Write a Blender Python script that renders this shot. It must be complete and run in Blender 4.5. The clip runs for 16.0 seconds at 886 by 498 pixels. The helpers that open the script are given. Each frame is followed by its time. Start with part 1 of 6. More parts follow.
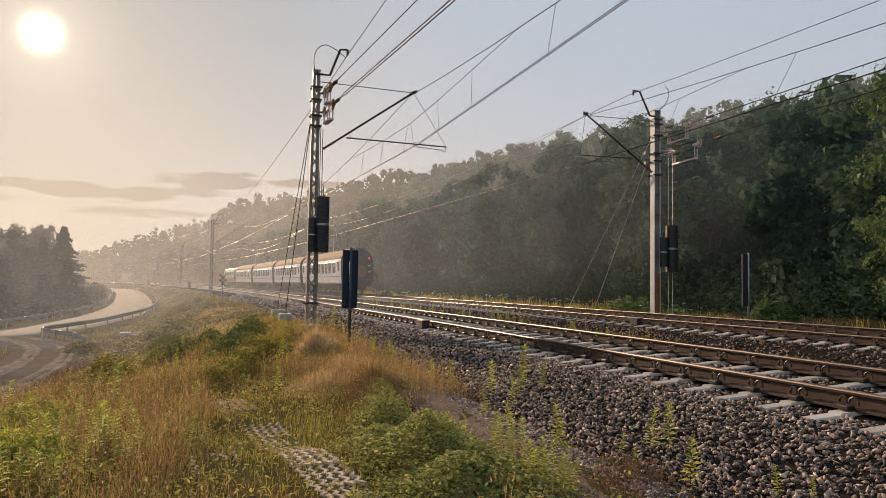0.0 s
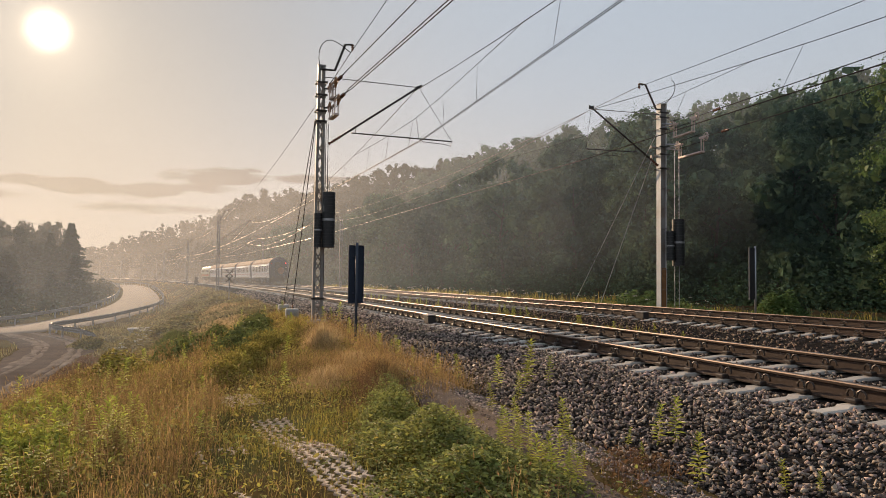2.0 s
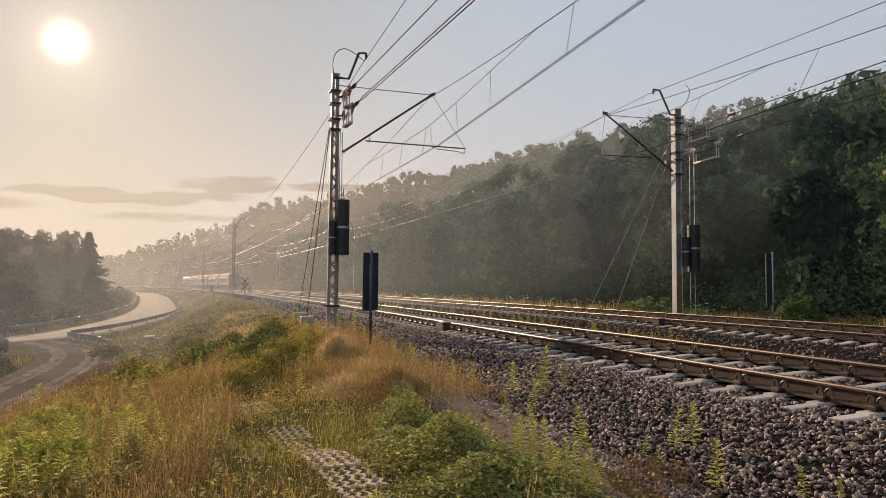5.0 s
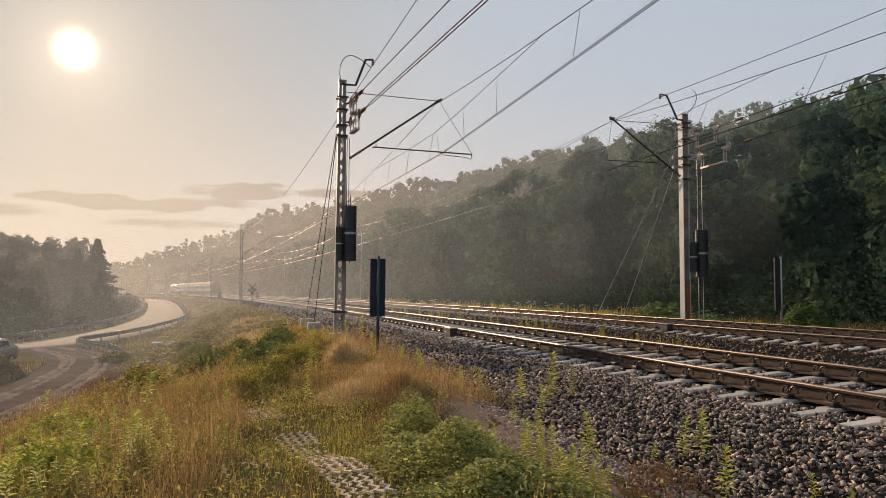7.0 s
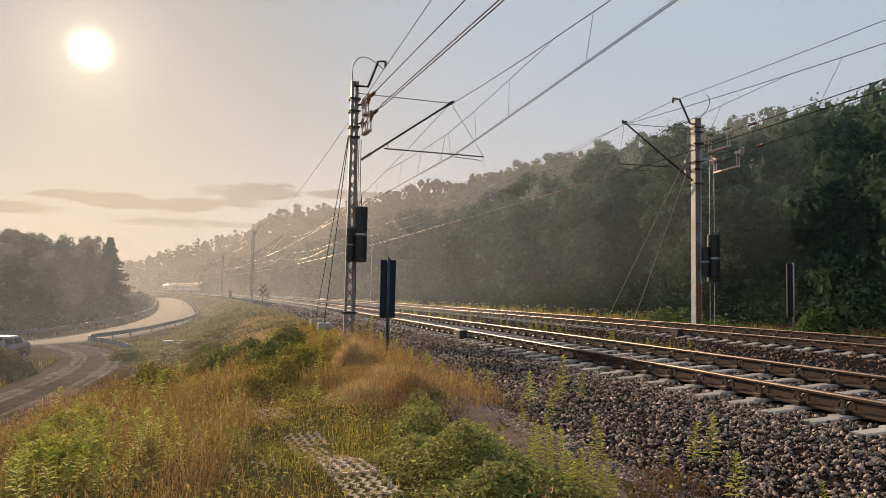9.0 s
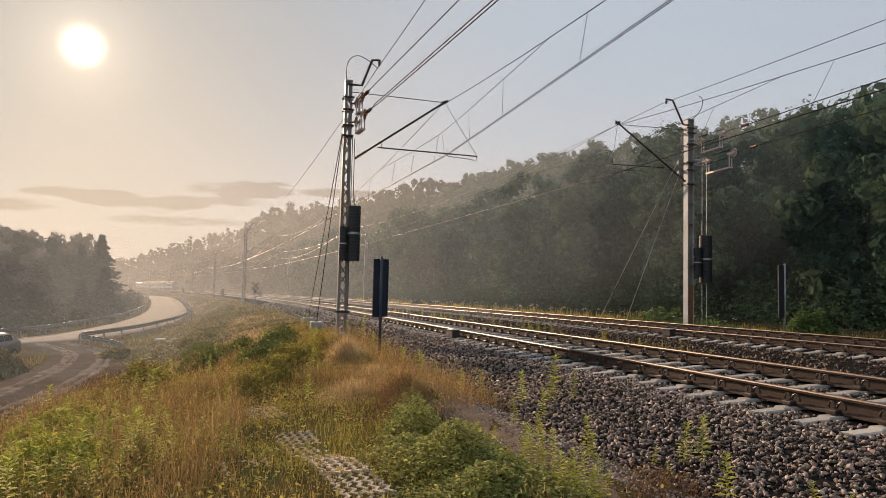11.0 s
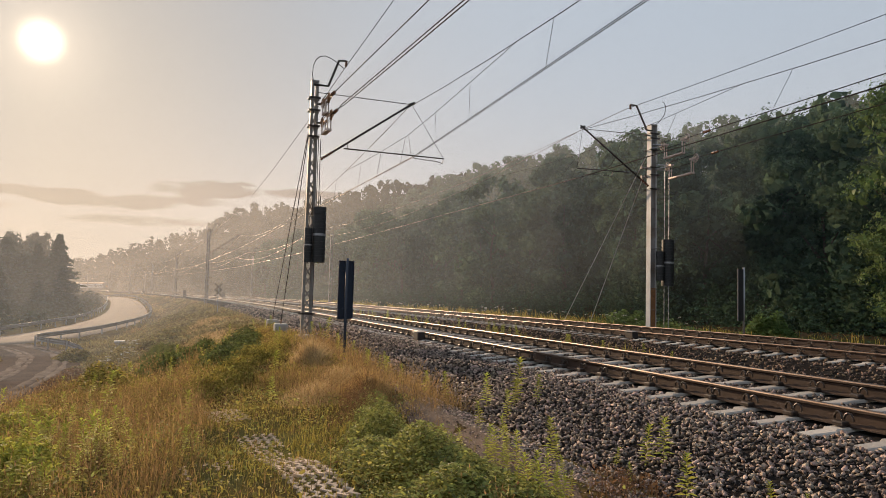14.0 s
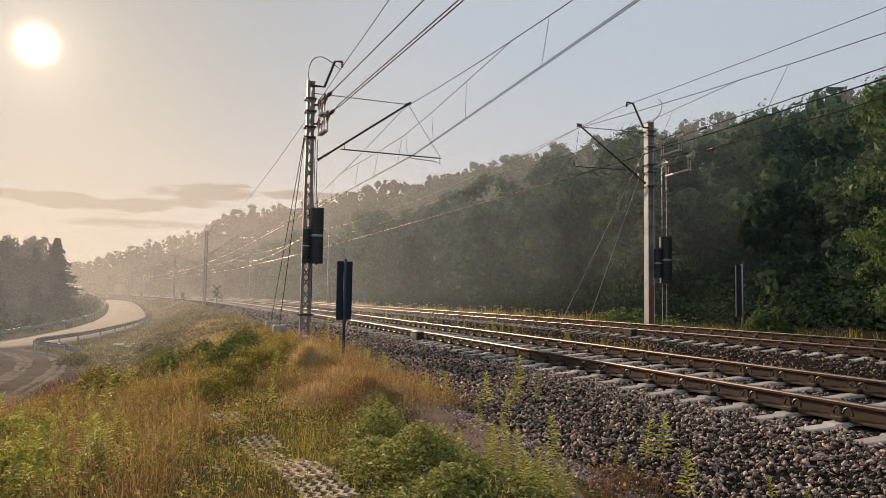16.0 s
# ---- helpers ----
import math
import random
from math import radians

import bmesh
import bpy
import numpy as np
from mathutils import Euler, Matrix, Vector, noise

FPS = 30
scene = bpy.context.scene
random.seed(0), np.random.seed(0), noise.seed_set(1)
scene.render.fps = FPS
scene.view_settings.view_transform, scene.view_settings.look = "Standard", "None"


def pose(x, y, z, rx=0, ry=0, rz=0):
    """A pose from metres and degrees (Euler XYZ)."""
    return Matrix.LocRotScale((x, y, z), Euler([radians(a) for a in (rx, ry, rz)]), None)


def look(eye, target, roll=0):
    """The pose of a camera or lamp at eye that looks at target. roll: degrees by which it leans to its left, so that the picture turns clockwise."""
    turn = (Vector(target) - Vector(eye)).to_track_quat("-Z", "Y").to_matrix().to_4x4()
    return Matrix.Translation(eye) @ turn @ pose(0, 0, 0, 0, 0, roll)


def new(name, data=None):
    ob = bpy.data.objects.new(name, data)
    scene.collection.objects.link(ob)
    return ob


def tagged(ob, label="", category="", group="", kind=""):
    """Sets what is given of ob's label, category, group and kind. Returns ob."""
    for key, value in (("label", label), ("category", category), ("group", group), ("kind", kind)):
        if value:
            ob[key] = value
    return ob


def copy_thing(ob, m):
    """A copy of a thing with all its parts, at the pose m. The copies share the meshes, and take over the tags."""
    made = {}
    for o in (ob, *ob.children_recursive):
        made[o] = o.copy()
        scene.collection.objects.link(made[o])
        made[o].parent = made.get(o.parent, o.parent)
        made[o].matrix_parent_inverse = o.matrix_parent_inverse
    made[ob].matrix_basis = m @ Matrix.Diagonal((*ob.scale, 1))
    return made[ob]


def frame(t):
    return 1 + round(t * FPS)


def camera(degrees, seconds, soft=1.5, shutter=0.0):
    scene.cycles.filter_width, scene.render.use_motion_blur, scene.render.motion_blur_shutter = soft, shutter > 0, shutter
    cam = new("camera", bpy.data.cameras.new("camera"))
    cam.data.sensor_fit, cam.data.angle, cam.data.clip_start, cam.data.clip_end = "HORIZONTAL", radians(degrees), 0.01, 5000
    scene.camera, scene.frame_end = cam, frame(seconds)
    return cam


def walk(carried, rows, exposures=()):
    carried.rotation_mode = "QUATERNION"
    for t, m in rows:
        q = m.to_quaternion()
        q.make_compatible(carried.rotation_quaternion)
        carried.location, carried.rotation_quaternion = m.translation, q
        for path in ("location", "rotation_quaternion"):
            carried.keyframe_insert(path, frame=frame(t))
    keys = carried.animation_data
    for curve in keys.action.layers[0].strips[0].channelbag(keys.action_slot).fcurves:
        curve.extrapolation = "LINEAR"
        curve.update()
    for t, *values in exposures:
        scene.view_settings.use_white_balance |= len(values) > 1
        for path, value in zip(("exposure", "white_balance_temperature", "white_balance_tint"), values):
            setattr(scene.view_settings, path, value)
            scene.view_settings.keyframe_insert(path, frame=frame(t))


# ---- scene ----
# ---- camera ----
EYE = Vector((-5.717, -5.310, 1.081))
# seconds, heading from the y axis, pitch, lean (degrees)
TURNS = ((0.0, 17.947, 2.838, 0.878), (0.5, 17.981, 2.564, 0.689), (1.0, 17.808, 2.494, 0.692), (1.5, 17.604, 2.471, 0.644),
         (2.0, 17.495, 2.423, 0.642), (2.5, 17.244, 2.421, 0.607), (3.0, 17.049, 2.434, 0.605), (3.5, 16.829, 2.505, 0.547),
         (4.0, 16.645, 2.654, 0.528), (6.5, 16.034, 3.317, 0.294), (7.0, 15.837, 3.406, 0.31), (7.5, 15.572, 3.495, 0.369),
         (8.0, 15.396, 3.545, 0.569), (8.5, 15.138, 3.527, 0.831), (9.0, 15.02, 3.556, 0.986), (11.5, 15.975, 3.498, 1.393),
         (12.0, 16.595, 3.534, 1.412), (12.5, 16.956, 3.591, 1.389), (13.0, 17.474, 3.627, 1.446), (13.5, 17.927, 3.703, 1.493),
         (14.0, 18.214, 3.743, 1.462), (14.5, 18.408, 3.788, 1.407), (15.0, 18.557, 3.836, 1.232), (15.5, 18.485, 3.781, 0.922),
         (16.0, 18.37, 3.713, 0.825))


def heading(yaw, pitch):
    a, b = radians(yaw), radians(pitch)
    return Vector((math.sin(a) * math.cos(b), math.cos(a) * math.cos(b), math.sin(b)))


cam = camera(62.07, 16.0, soft=0.4)
walk(cam, [(t, look(EYE, EYE + heading(a, b), r)) for t, a, b, r in TURNS])

# ---- sky, sun and exposure ----
SUN_AZ, SUN_EL = -11.2, 16.5
SUN_DIR = heading(SUN_AZ, SUN_EL)
sun = new("sun", bpy.data.lights.new("sun", "SUN"))
sun.data.energy, sun.data.angle, sun.data.color = 5.0, radians(1.0), (1.0, 0.72, 0.46)
sun.matrix_world = look(SUN_DIR * 100, (0, 0, 0))
scene.view_settings.exposure = 0.39


def build_sky():
    world = bpy.data.worlds.new("sky")
    scene.world = world
    world.use_nodes = True
    t = world.node_tree
    t.nodes.clear()
    N, L = t.nodes.new, t.links.new
    out, bg = N("ShaderNodeOutputWorld"), N("ShaderNodeBackground")
    sky = N("ShaderNodeTexSky")
    sky.sky_type, sky.sun_disc = "NISHITA", False
    sky.sun_elevation, sky.sun_rotation = radians(SUN_EL), radians(SUN_AZ)
    sky.air_density, sky.dust_density, sky.ozone_density, sky.altitude = 1.0, 3.0, 1.5, 150
    co = N("ShaderNodeTexCoord")

    def maths(op, a, b=None, clamp=False):
        n = N("ShaderNodeMath")
        n.operation, n.use_clamp = op, clamp
        for i, v in enumerate((a, b)):
            if v is None:
                continue
            if isinstance(v, (int, float)):
                n.inputs[i].default_value = v
            else:
                L(v, n.inputs[i])
        return n.outputs[0]

    def colour(a, b, fac, mode="MIX"):
        n = N("ShaderNodeMix")
        n.data_type, n.blend_type = "RGBA", mode
        for i, v in ((0, fac), (6, a), (7, b)):
            if isinstance(v, (int, float)):
                n.inputs[i].default_value = v
            elif isinstance(v, tuple):
                n.inputs[i].default_value = (*v, 1)
            else:
                L(v, n.inputs[i])
        return n.outputs[2]

    unit = N("ShaderNodeVectorMath")
    unit.operation = "NORMALIZE"
    L(co.outputs["Generated"], unit.inputs[0])
    dot = N("ShaderNodeVectorMath")
    dot.operation = "DOT_PRODUCT"
    L(unit.outputs[0], dot.inputs[0])
    dot.inputs[1].default_value = SUN_DIR
    d = maths("MAXIMUM", dot.outputs["Value"], 0.0)
    sep = N("ShaderNodeSeparateXYZ")
    L(unit.outputs[0], sep.inputs[0])
    # morning haze low over the horizon, pale blue above
    low = maths("POWER", maths("SUBTRACT", 1.0, maths("MAXIMUM", sep.outputs[2], 0.0), clamp=True), 4.0)
    side = maths("POWER", d, 14.0)
    haze = colour((0.42, 0.415, 0.42), (0.192, 0.165, 0.145), side)
    pale = colour((0.33, 0.39, 0.465), (0.25, 0.246, 0.248), side)
    veil = colour(pale, haze, low)
    # long thin clouds, broken up by noise
    azimuth = maths("ARCTAN2", sep.outputs[0], sep.outputs[1])
    tex = N("ShaderNodeTexNoise")
    tex.inputs["Scale"].default_value, tex.inputs["Detail"].default_value = 17.0, 7.0
    stretch = N("ShaderNodeMapping")
    stretch.inputs["Scale"].default_value = (1.0, 1.0, 5.0)
    L(unit.outputs[0], stretch.inputs[0])
    L(stretch.outputs[0], tex.inputs[0])
    ragged = maths("MULTIPLY", maths("SUBTRACT", tex.outputs[0], 0.5), 3.4)
    for az, el, long, tall, depth in ((-10.0, 6.45, 4.2, 0.42, 0.5), (-5.6, 6.1, 4.6, 0.6, 0.55), (0.4, 7.5, 4.6, 0.75, 0.5), (-1.2, 6.6, 3.4, 0.4, 0.3), (-15.5, 5.4, 3.6, 0.45, 0.3), (7.2, 7.5, 3.4, 0.45, 0.25), (-5.0, 4.9, 6.0, 0.4, 0.2)):
        ex = maths("DIVIDE", maths("SUBTRACT", azimuth, radians(az)), radians(long))
        ez = maths("DIVIDE", maths("SUBTRACT", sep.outputs[2], math.sin(radians(el))), radians(tall))
        r2 = maths("ADD", maths("MULTIPLY", ex, ex), maths("MULTIPLY", ez, ez))
        inside = maths("SUBTRACT", 1.0, maths("ADD", r2, ragged), clamp=True)
        veil = colour(veil, (0.125, 0.11, 0.112), maths("MULTIPLY", inside, depth * 4.4, clamp=True))
    # glow of the hazy air round the sun
    wide = maths("MULTIPLY", maths("POWER", d, 45.0), 0.032)
    near = maths("MULTIPLY", maths("POWER", d, 600.0), 0.20)
    disc = maths("MULTIPLY", maths("POWER", d, 9000.0), 4.0)
    glow = colour((0, 0, 0), (1.0, 0.78, 0.55), maths("ADD", maths("ADD", wide, near), disc))
    glow.node.clamp_factor = False
    both = colour(veil, glow, 1.0, "ADD")
    mixed = colour(both, sky.outputs[0], 0.004, "ADD")
    L(mixed, bg.inputs[0])
    bg.inputs[1].default_value = 1.0
    L(bg.outputs[0], out.inputs[0])


build_sky()


# ---- materials ----
def material(name, a, b=None, rough=0.7, metal=0.0, grain=6.0, fine=60.0, bump=0.2, vary=0.0, leaf=0.0, stain=None, gloss=0.5, world_space=False, island=0.0):
    """A procedural surface: two colours mixed by noise at two scales, with relief; leaf lets light through."""
    m = bpy.data.materials.new(name)
    m.use_nodes = True
    t = m.node_tree
    t.nodes.clear()
    N, L = t.nodes.new, t.links.new
    out, p = N("ShaderNodeOutputMaterial"), N("ShaderNodeBsdfPrincipled")
    b = b or tuple(c * 0.7 for c in a)
    if world_space:
        co = N("ShaderNodeNewGeometry").outputs["Position"]
    else:
        co = N("ShaderNodeTexCoord").outputs["Object"]
    big, small = N("ShaderNodeTexNoise"), N("ShaderNodeTexNoise")
    for n, s in ((big, grain), (small, fine)):
        n.inputs["Scale"].default_value, n.inputs["Detail"].default_value = s, 4.0
        L(co, n.inputs["Vector"])
    add = N("ShaderNodeMath")
    add.operation = "MULTIPLY_ADD"
    L(small.outputs[0], add.inputs[0])
    add.inputs[1].default_value = 0.5
    L(big.outputs[0], add.inputs[2])
    ramp = N("ShaderNodeMapRange")
    ramp.inputs[1].default_value, ramp.inputs[2].default_value = 0.5, 1.0
    L(add.outputs[0], ramp.inputs[0])
    mix = N("ShaderNodeMix")
    mix.data_type = "RGBA"
    L(ramp.outputs[0], mix.inputs[0])
    mix.inputs[6].default_value, mix.inputs[7].default_value = (*a, 1), (*b, 1)
    col = mix.outputs[2]
    if stain:
        st = N("ShaderNodeTexNoise")
        st.inputs["Scale"].default_value, st.inputs["Detail"].default_value = grain * 0.45, 6.0
        L(co, st.inputs["Vector"])
        sr = N("ShaderNodeMapRange")
        sr.inputs[1].default_value, sr.inputs[2].default_value = 0.52, 0.66
        L(st.outputs[0], sr.inputs[0])
        sm = N("ShaderNodeMix")
        sm.data_type = "RGBA"
        L(sr.outputs[0], sm.inputs[0])
        L(col, sm.inputs[6])
        sm.inputs[7].default_value = (*stain, 1)
        col = sm.outputs[2]
    for amount, source in ((vary, "object"), (island, "island")):
        if not amount:
            continue
        rnd = N("ShaderNodeObjectInfo").outputs["Random"] if source == "object" else N("ShaderNodeNewGeometry").outputs["Random Per Island"]
        hs = N("ShaderNodeHueSaturation")
        v = N("ShaderNodeMapRange")
        v.inputs[3].default_value, v.inputs[4].default_value = 1 - amount, 1 + amount
        L(rnd, v.inputs[0])
        L(v.outputs[0], hs.inputs["Value"])
        h = N("ShaderNodeMapRange")
        h.inputs[3].default_value, h.inputs[4].default_value = 0.5 - amount * 0.03, 0.5 + amount * 0.03
        w = N("ShaderNodeMath")
        w.operation = "FRACT"
        k = N("ShaderNodeMath")
        k.operation = "MULTIPLY"
        k.inputs[1].default_value = 7.31
        L(rnd, k.inputs[0])
        L(k.outputs[0], w.inputs[0])
        L(w.outputs[0], h.inputs[0])
        L(h.outputs[0], hs.inputs["Hue"])
        L(col, hs.inputs["Color"])
        col = hs.outputs[0]
    L(col, p.inputs["Base Color"])
    p.inputs["Roughness"].default_value, p.inputs["Metallic"].default_value = rough, metal
    p.inputs["Specular IOR Level"].default_value = gloss
    if bump:
        bp = N("ShaderNodeBump")
        bp.inputs["Strength"].default_value, bp.inputs["Distance"].default_value = bump, 0.02
        L(small.outputs[0], bp.inputs["Height"])
        L(bp.outputs[0], p.inputs["Normal"])
    if leaf:
        tr, ms = N("ShaderNodeBsdfTranslucent"), N("ShaderNodeMixShader")
        L(col, tr.inputs[0])
        ms.inputs[0].default_value = leaf
        L(p.outputs[0], ms.inputs[1])
        L(tr.outputs[0], ms.inputs[2])
        L(ms.outputs[0], out.inputs[0])
    else:
        L(p.outputs[0], out.inputs[0])
    return m


EARTH = material("earth", (0.068, 0.048, 0.022), (0.12, 0.083, 0.034), rough=1, grain=0.35, fine=14, bump=0.6, stain=(0.10, 0.095, 0.037), world_space=True, gloss=0.0)
FOREST_FLOOR = material("shaded_leaf_litter", (0.05, 0.038, 0.024), (0.08, 0.062, 0.038), rough=1, grain=0.8, fine=20, bump=0.6, stain=(0.05, 0.06, 0.025), world_space=True, gloss=0.0)
GRAVEL = material("gravel_path", (0.125, 0.088, 0.066), (0.215, 0.155, 0.118), rough=1, grain=3, fine=70, bump=1.0, world_space=True, gloss=0.1)
DIRT = material("dirt_lane", (0.10, 0.076, 0.06), (0.15, 0.112, 0.088), rough=1, grain=1.2, fine=25, bump=0.6, world_space=True, gloss=0.0)
RUT = material("pale_rut", (0.30, 0.23, 0.175), (0.12, 0.092, 0.074), rough=1, grain=1.6, fine=20, bump=0.5, world_space=True, gloss=0.0)
ASPHALT = material("pale_asphalt", (0.215, 0.165, 0.13), (0.26, 0.205, 0.16), rough=0.95, grain=0.4, fine=40, bump=0.3, world_space=True, gloss=0.05)
# Near-black bed: shade in the gaps between stones is put into its colour.
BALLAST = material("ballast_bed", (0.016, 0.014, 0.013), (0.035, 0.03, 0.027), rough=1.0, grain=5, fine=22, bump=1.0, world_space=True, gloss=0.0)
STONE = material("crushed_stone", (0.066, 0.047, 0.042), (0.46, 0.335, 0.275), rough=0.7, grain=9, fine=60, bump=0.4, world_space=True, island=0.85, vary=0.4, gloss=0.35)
RUSTSTONE = material("rust_stained_stone", (0.075, 0.05, 0.037), (0.21, 0.135, 0.09), rough=0.75, grain=9, fine=60, bump=0.4, world_space=True, island=0.8, gloss=0.4)
CONCRETE = material("concrete", (0.42, 0.40, 0.37), (0.33, 0.31, 0.28), rough=0.85, grain=3, fine=70, bump=0.3, stain=(0.27, 0.24, 0.2), vary=0.08)
SLEEPER = material("sleeper_concrete", (0.50, 0.45, 0.40), (0.37, 0.335, 0.30), rough=0.95, grain=3, fine=60, bump=0.3, vary=0.15, gloss=0.0)
RAIL_SIDE = material("rusty_rail_side", (0.045, 0.03, 0.023), (0.085, 0.052, 0.037), rough=0.8, metal=0.0, grain=2, fine=70, bump=0.2, world_space=True, gloss=0.2)
RAIL_HEAD = material("worn_rail_head", (0.19, 0.145, 0.12), (0.13, 0.09, 0.07), rough=0.5, metal=1.0, grain=2, fine=50, bump=0.02, world_space=True)
CLIP = material("dark_spring_steel", (0.035, 0.03, 0.028), (0.07, 0.05, 0.04), rough=0.5, metal=0.6, grain=20, fine=90, bump=0.1)
GALV = material("galvanised_steel", (0.40, 0.40, 0.41), (0.30, 0.30, 0.31), rough=0.45, metal=0.6, grain=3, fine=40, bump=0.05)
MASTPALE = material("pale_zinc_mast_paint", (0.58, 0.57, 0.56), (0.44, 0.43, 0.42), rough=0.6, metal=0.0, grain=2, fine=30, bump=0.05, stain=(0.4, 0.36, 0.32))
MASTGREY = material("painted_mast_steel", (0.28, 0.26, 0.245), (0.2, 0.18, 0.165), rough=0.6, metal=0.2, grain=2, fine=40, bump=0.08, stain=(0.2, 0.14, 0.09))
# Darker than the posts' zinc: the rail's backlit side is put into its colour.
GUARDSTEEL = material("backlit_zinc_guardrail", (0.17, 0.165, 0.165), (0.11, 0.105, 0.10), rough=0.55, metal=0.4, grain=3, fine=30, bump=0.05)
RUST = material("rusty_iron", (0.36, 0.17, 0.07), (0.2, 0.1, 0.05), rough=0.5, metal=0.5, grain=9, fine=70, bump=0.2)
DARKIRON = material("dark_iron", (0.03, 0.026, 0.024), (0.055, 0.042, 0.035), rough=0.6, metal=0.3, grain=8, fine=60, bump=0.15)
WIRE = material("weathered_copper_wire", (0.018, 0.015, 0.014), (0.03, 0.025, 0.022), rough=0.85, metal=0.0, grain=2, fine=20, bump=0, gloss=0.1)
# Half-lit and sunlit copies of the wire: sun glint put into the colour.
WIRE_MID = material("half_lit_copper_wire", (0.08, 0.055, 0.04), (0.11, 0.075, 0.055), rough=0.6, metal=0.3, grain=2, fine=20, bump=0)
WIRE_LIT = material("sunlit_copper_wire", (0.42, 0.29, 0.19), (0.5, 0.35, 0.24), rough=0.5, metal=0.5, grain=2, fine=20, bump=0)
CERAMIC = material("brown_glazed_ceramic", (0.12, 0.045, 0.02), (0.08, 0.03, 0.015), rough=0.2, grain=5, fine=30, bump=0)
SIGNBLUE = material("dark_blue_sign_paint", (0.013, 0.022, 0.042), (0.02, 0.03, 0.05), rough=0.6, grain=3, fine=30, bump=0.05, gloss=0.3)
POSTBLUE = material("dull_blue_grey_post_paint", (0.05, 0.062, 0.085), (0.035, 0.045, 0.062), rough=0.6, grain=3, fine=30, bump=0.05, gloss=0.3)
BLACK = material("black_paint", (0.012, 0.012, 0.013), (0.02, 0.02, 0.02), rough=0.5, grain=3, fine=30, bump=0.05)
ROPE = material("galvanised_rope", (0.6, 0.58, 0.55), (0.5, 0.48, 0.45), rough=0.6, grain=2, fine=20, bump=0)
WHITE = material("white_paint", (0.75, 0.74, 0.72), (0.62, 0.6, 0.57), rough=0.55, grain=3, fine=30, bump=0.05)
BARK = material("bark", (0.06, 0.045, 0.035), (0.11, 0.09, 0.07), rough=0.95, grain=2, fine=14, bump=0.8)
# Darker copy of the forest leaf; the wood's shade is put into its colour.
LEAF_SHADED = material("shaded_leaf", (0.032, 0.06, 0.038), (0.062, 0.098, 0.055), rough=0.8, grain=0.25, fine=2, bump=0, leaf=0.3, island=0.25, world_space=True, gloss=0.0)
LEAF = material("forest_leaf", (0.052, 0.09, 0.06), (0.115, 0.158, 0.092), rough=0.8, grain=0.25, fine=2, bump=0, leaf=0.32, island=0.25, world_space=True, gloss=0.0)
LEAF_SUN = material("young_tree_leaf", (0.085, 0.14, 0.048), (0.15, 0.205, 0.068), rough=0.6, grain=0.6, fine=4, bump=0, leaf=0.35, island=0.4, world_space=True, gloss=0.1)
LEAF_FAR = material("far_forest_leaf", (0.034, 0.045, 0.027), (0.046, 0.058, 0.034), rough=0.8, grain=0.1, fine=1, bump=0, leaf=0.12, island=0.12, world_space=True, gloss=0.0)
NEEDLE = material("spruce_needles", (0.025, 0.045, 0.02), (0.04, 0.06, 0.025), rough=0.7, grain=0.5, fine=3, bump=0, leaf=0.2, island=0.3, world_space=True, gloss=0.2)
STRAW = material("dry_grass", (0.45, 0.30, 0.13), (0.28, 0.18, 0.075), rough=0.8, grain=0.8, fine=5, bump=0, leaf=0.45, island=0.55, world_space=True, gloss=0.1)
# Sage tone of the herbs; on the far slope its grey also paints haze.
SAGE = material("sage_grass", (0.20, 0.17, 0.075), (0.31, 0.255, 0.12), rough=0.8, grain=0.4, fine=4, bump=0, leaf=0.4, island=0.5, world_space=True, gloss=0.1)
PALESTRAW = material("pale_straw", (0.55, 0.405, 0.215), (0.38, 0.265, 0.13), rough=0.8, grain=0.8, fine=5, bump=0, leaf=0.45, island=0.45, world_space=True, gloss=0.1)
PLUME = material("brown_seed_heads", (0.38, 0.255, 0.115), (0.26, 0.165, 0.075), rough=0.9, grain=0.8, fine=5, bump=0, leaf=0.35, island=0.5, world_space=True, gloss=0.05)
GREEN = material("green_grass", (0.235, 0.20, 0.046), (0.37, 0.30, 0.078), rough=0.7, grain=0.5, fine=5, bump=0, leaf=0.45, island=0.65, world_space=True, gloss=0.15)
DARKGRASS = material("lush_green_grass", (0.085, 0.105, 0.032), (0.15, 0.155, 0.048), rough=0.7, grain=1.0, fine=6, bump=0, leaf=0.45, island=0.45, world_space=True, gloss=0.12)
DARKHERB = material("dark_rank_leaf", (0.08, 0.105, 0.034), (0.17, 0.185, 0.058), rough=0.6, grain=1.5, fine=9, bump=0, leaf=0.4, island=0.55, world_space=True, gloss=0.2)
WEATHERED = material("weathered_bare_steel", (0.66, 0.52, 0.46), (0.5, 0.38, 0.32), rough=0.55, metal=0.1, grain=8, fine=50, bump=0.1)
RUSTLEAF = material("withered_leaf", (0.22, 0.12, 0.06), (0.15, 0.09, 0.05), rough=0.8, grain=1.5, fine=9, bump=0, leaf=0.35, island=0.4, world_space=True, gloss=0.15)
HERB = material("bramble_leaf", (0.18, 0.21, 0.06), (0.37, 0.35, 0.10), rough=0.6, grain=1.5, fine=9, bump=0, leaf=0.45, island=0.6, world_space=True, gloss=0.2)
STALK = material("weed_leaf", (0.38, 0.40, 0.072), (0.53, 0.50, 0.105), rough=0.65, grain=1.5, fine=9, bump=0, leaf=0.5, island=0.4, vary=0.2, gloss=0.12)
FLOWER = material("white_umbel", (0.6, 0.58, 0.5), (0.5, 0.48, 0.4), rough=0.8, grain=5, fine=30, bump=0, leaf=0.3)


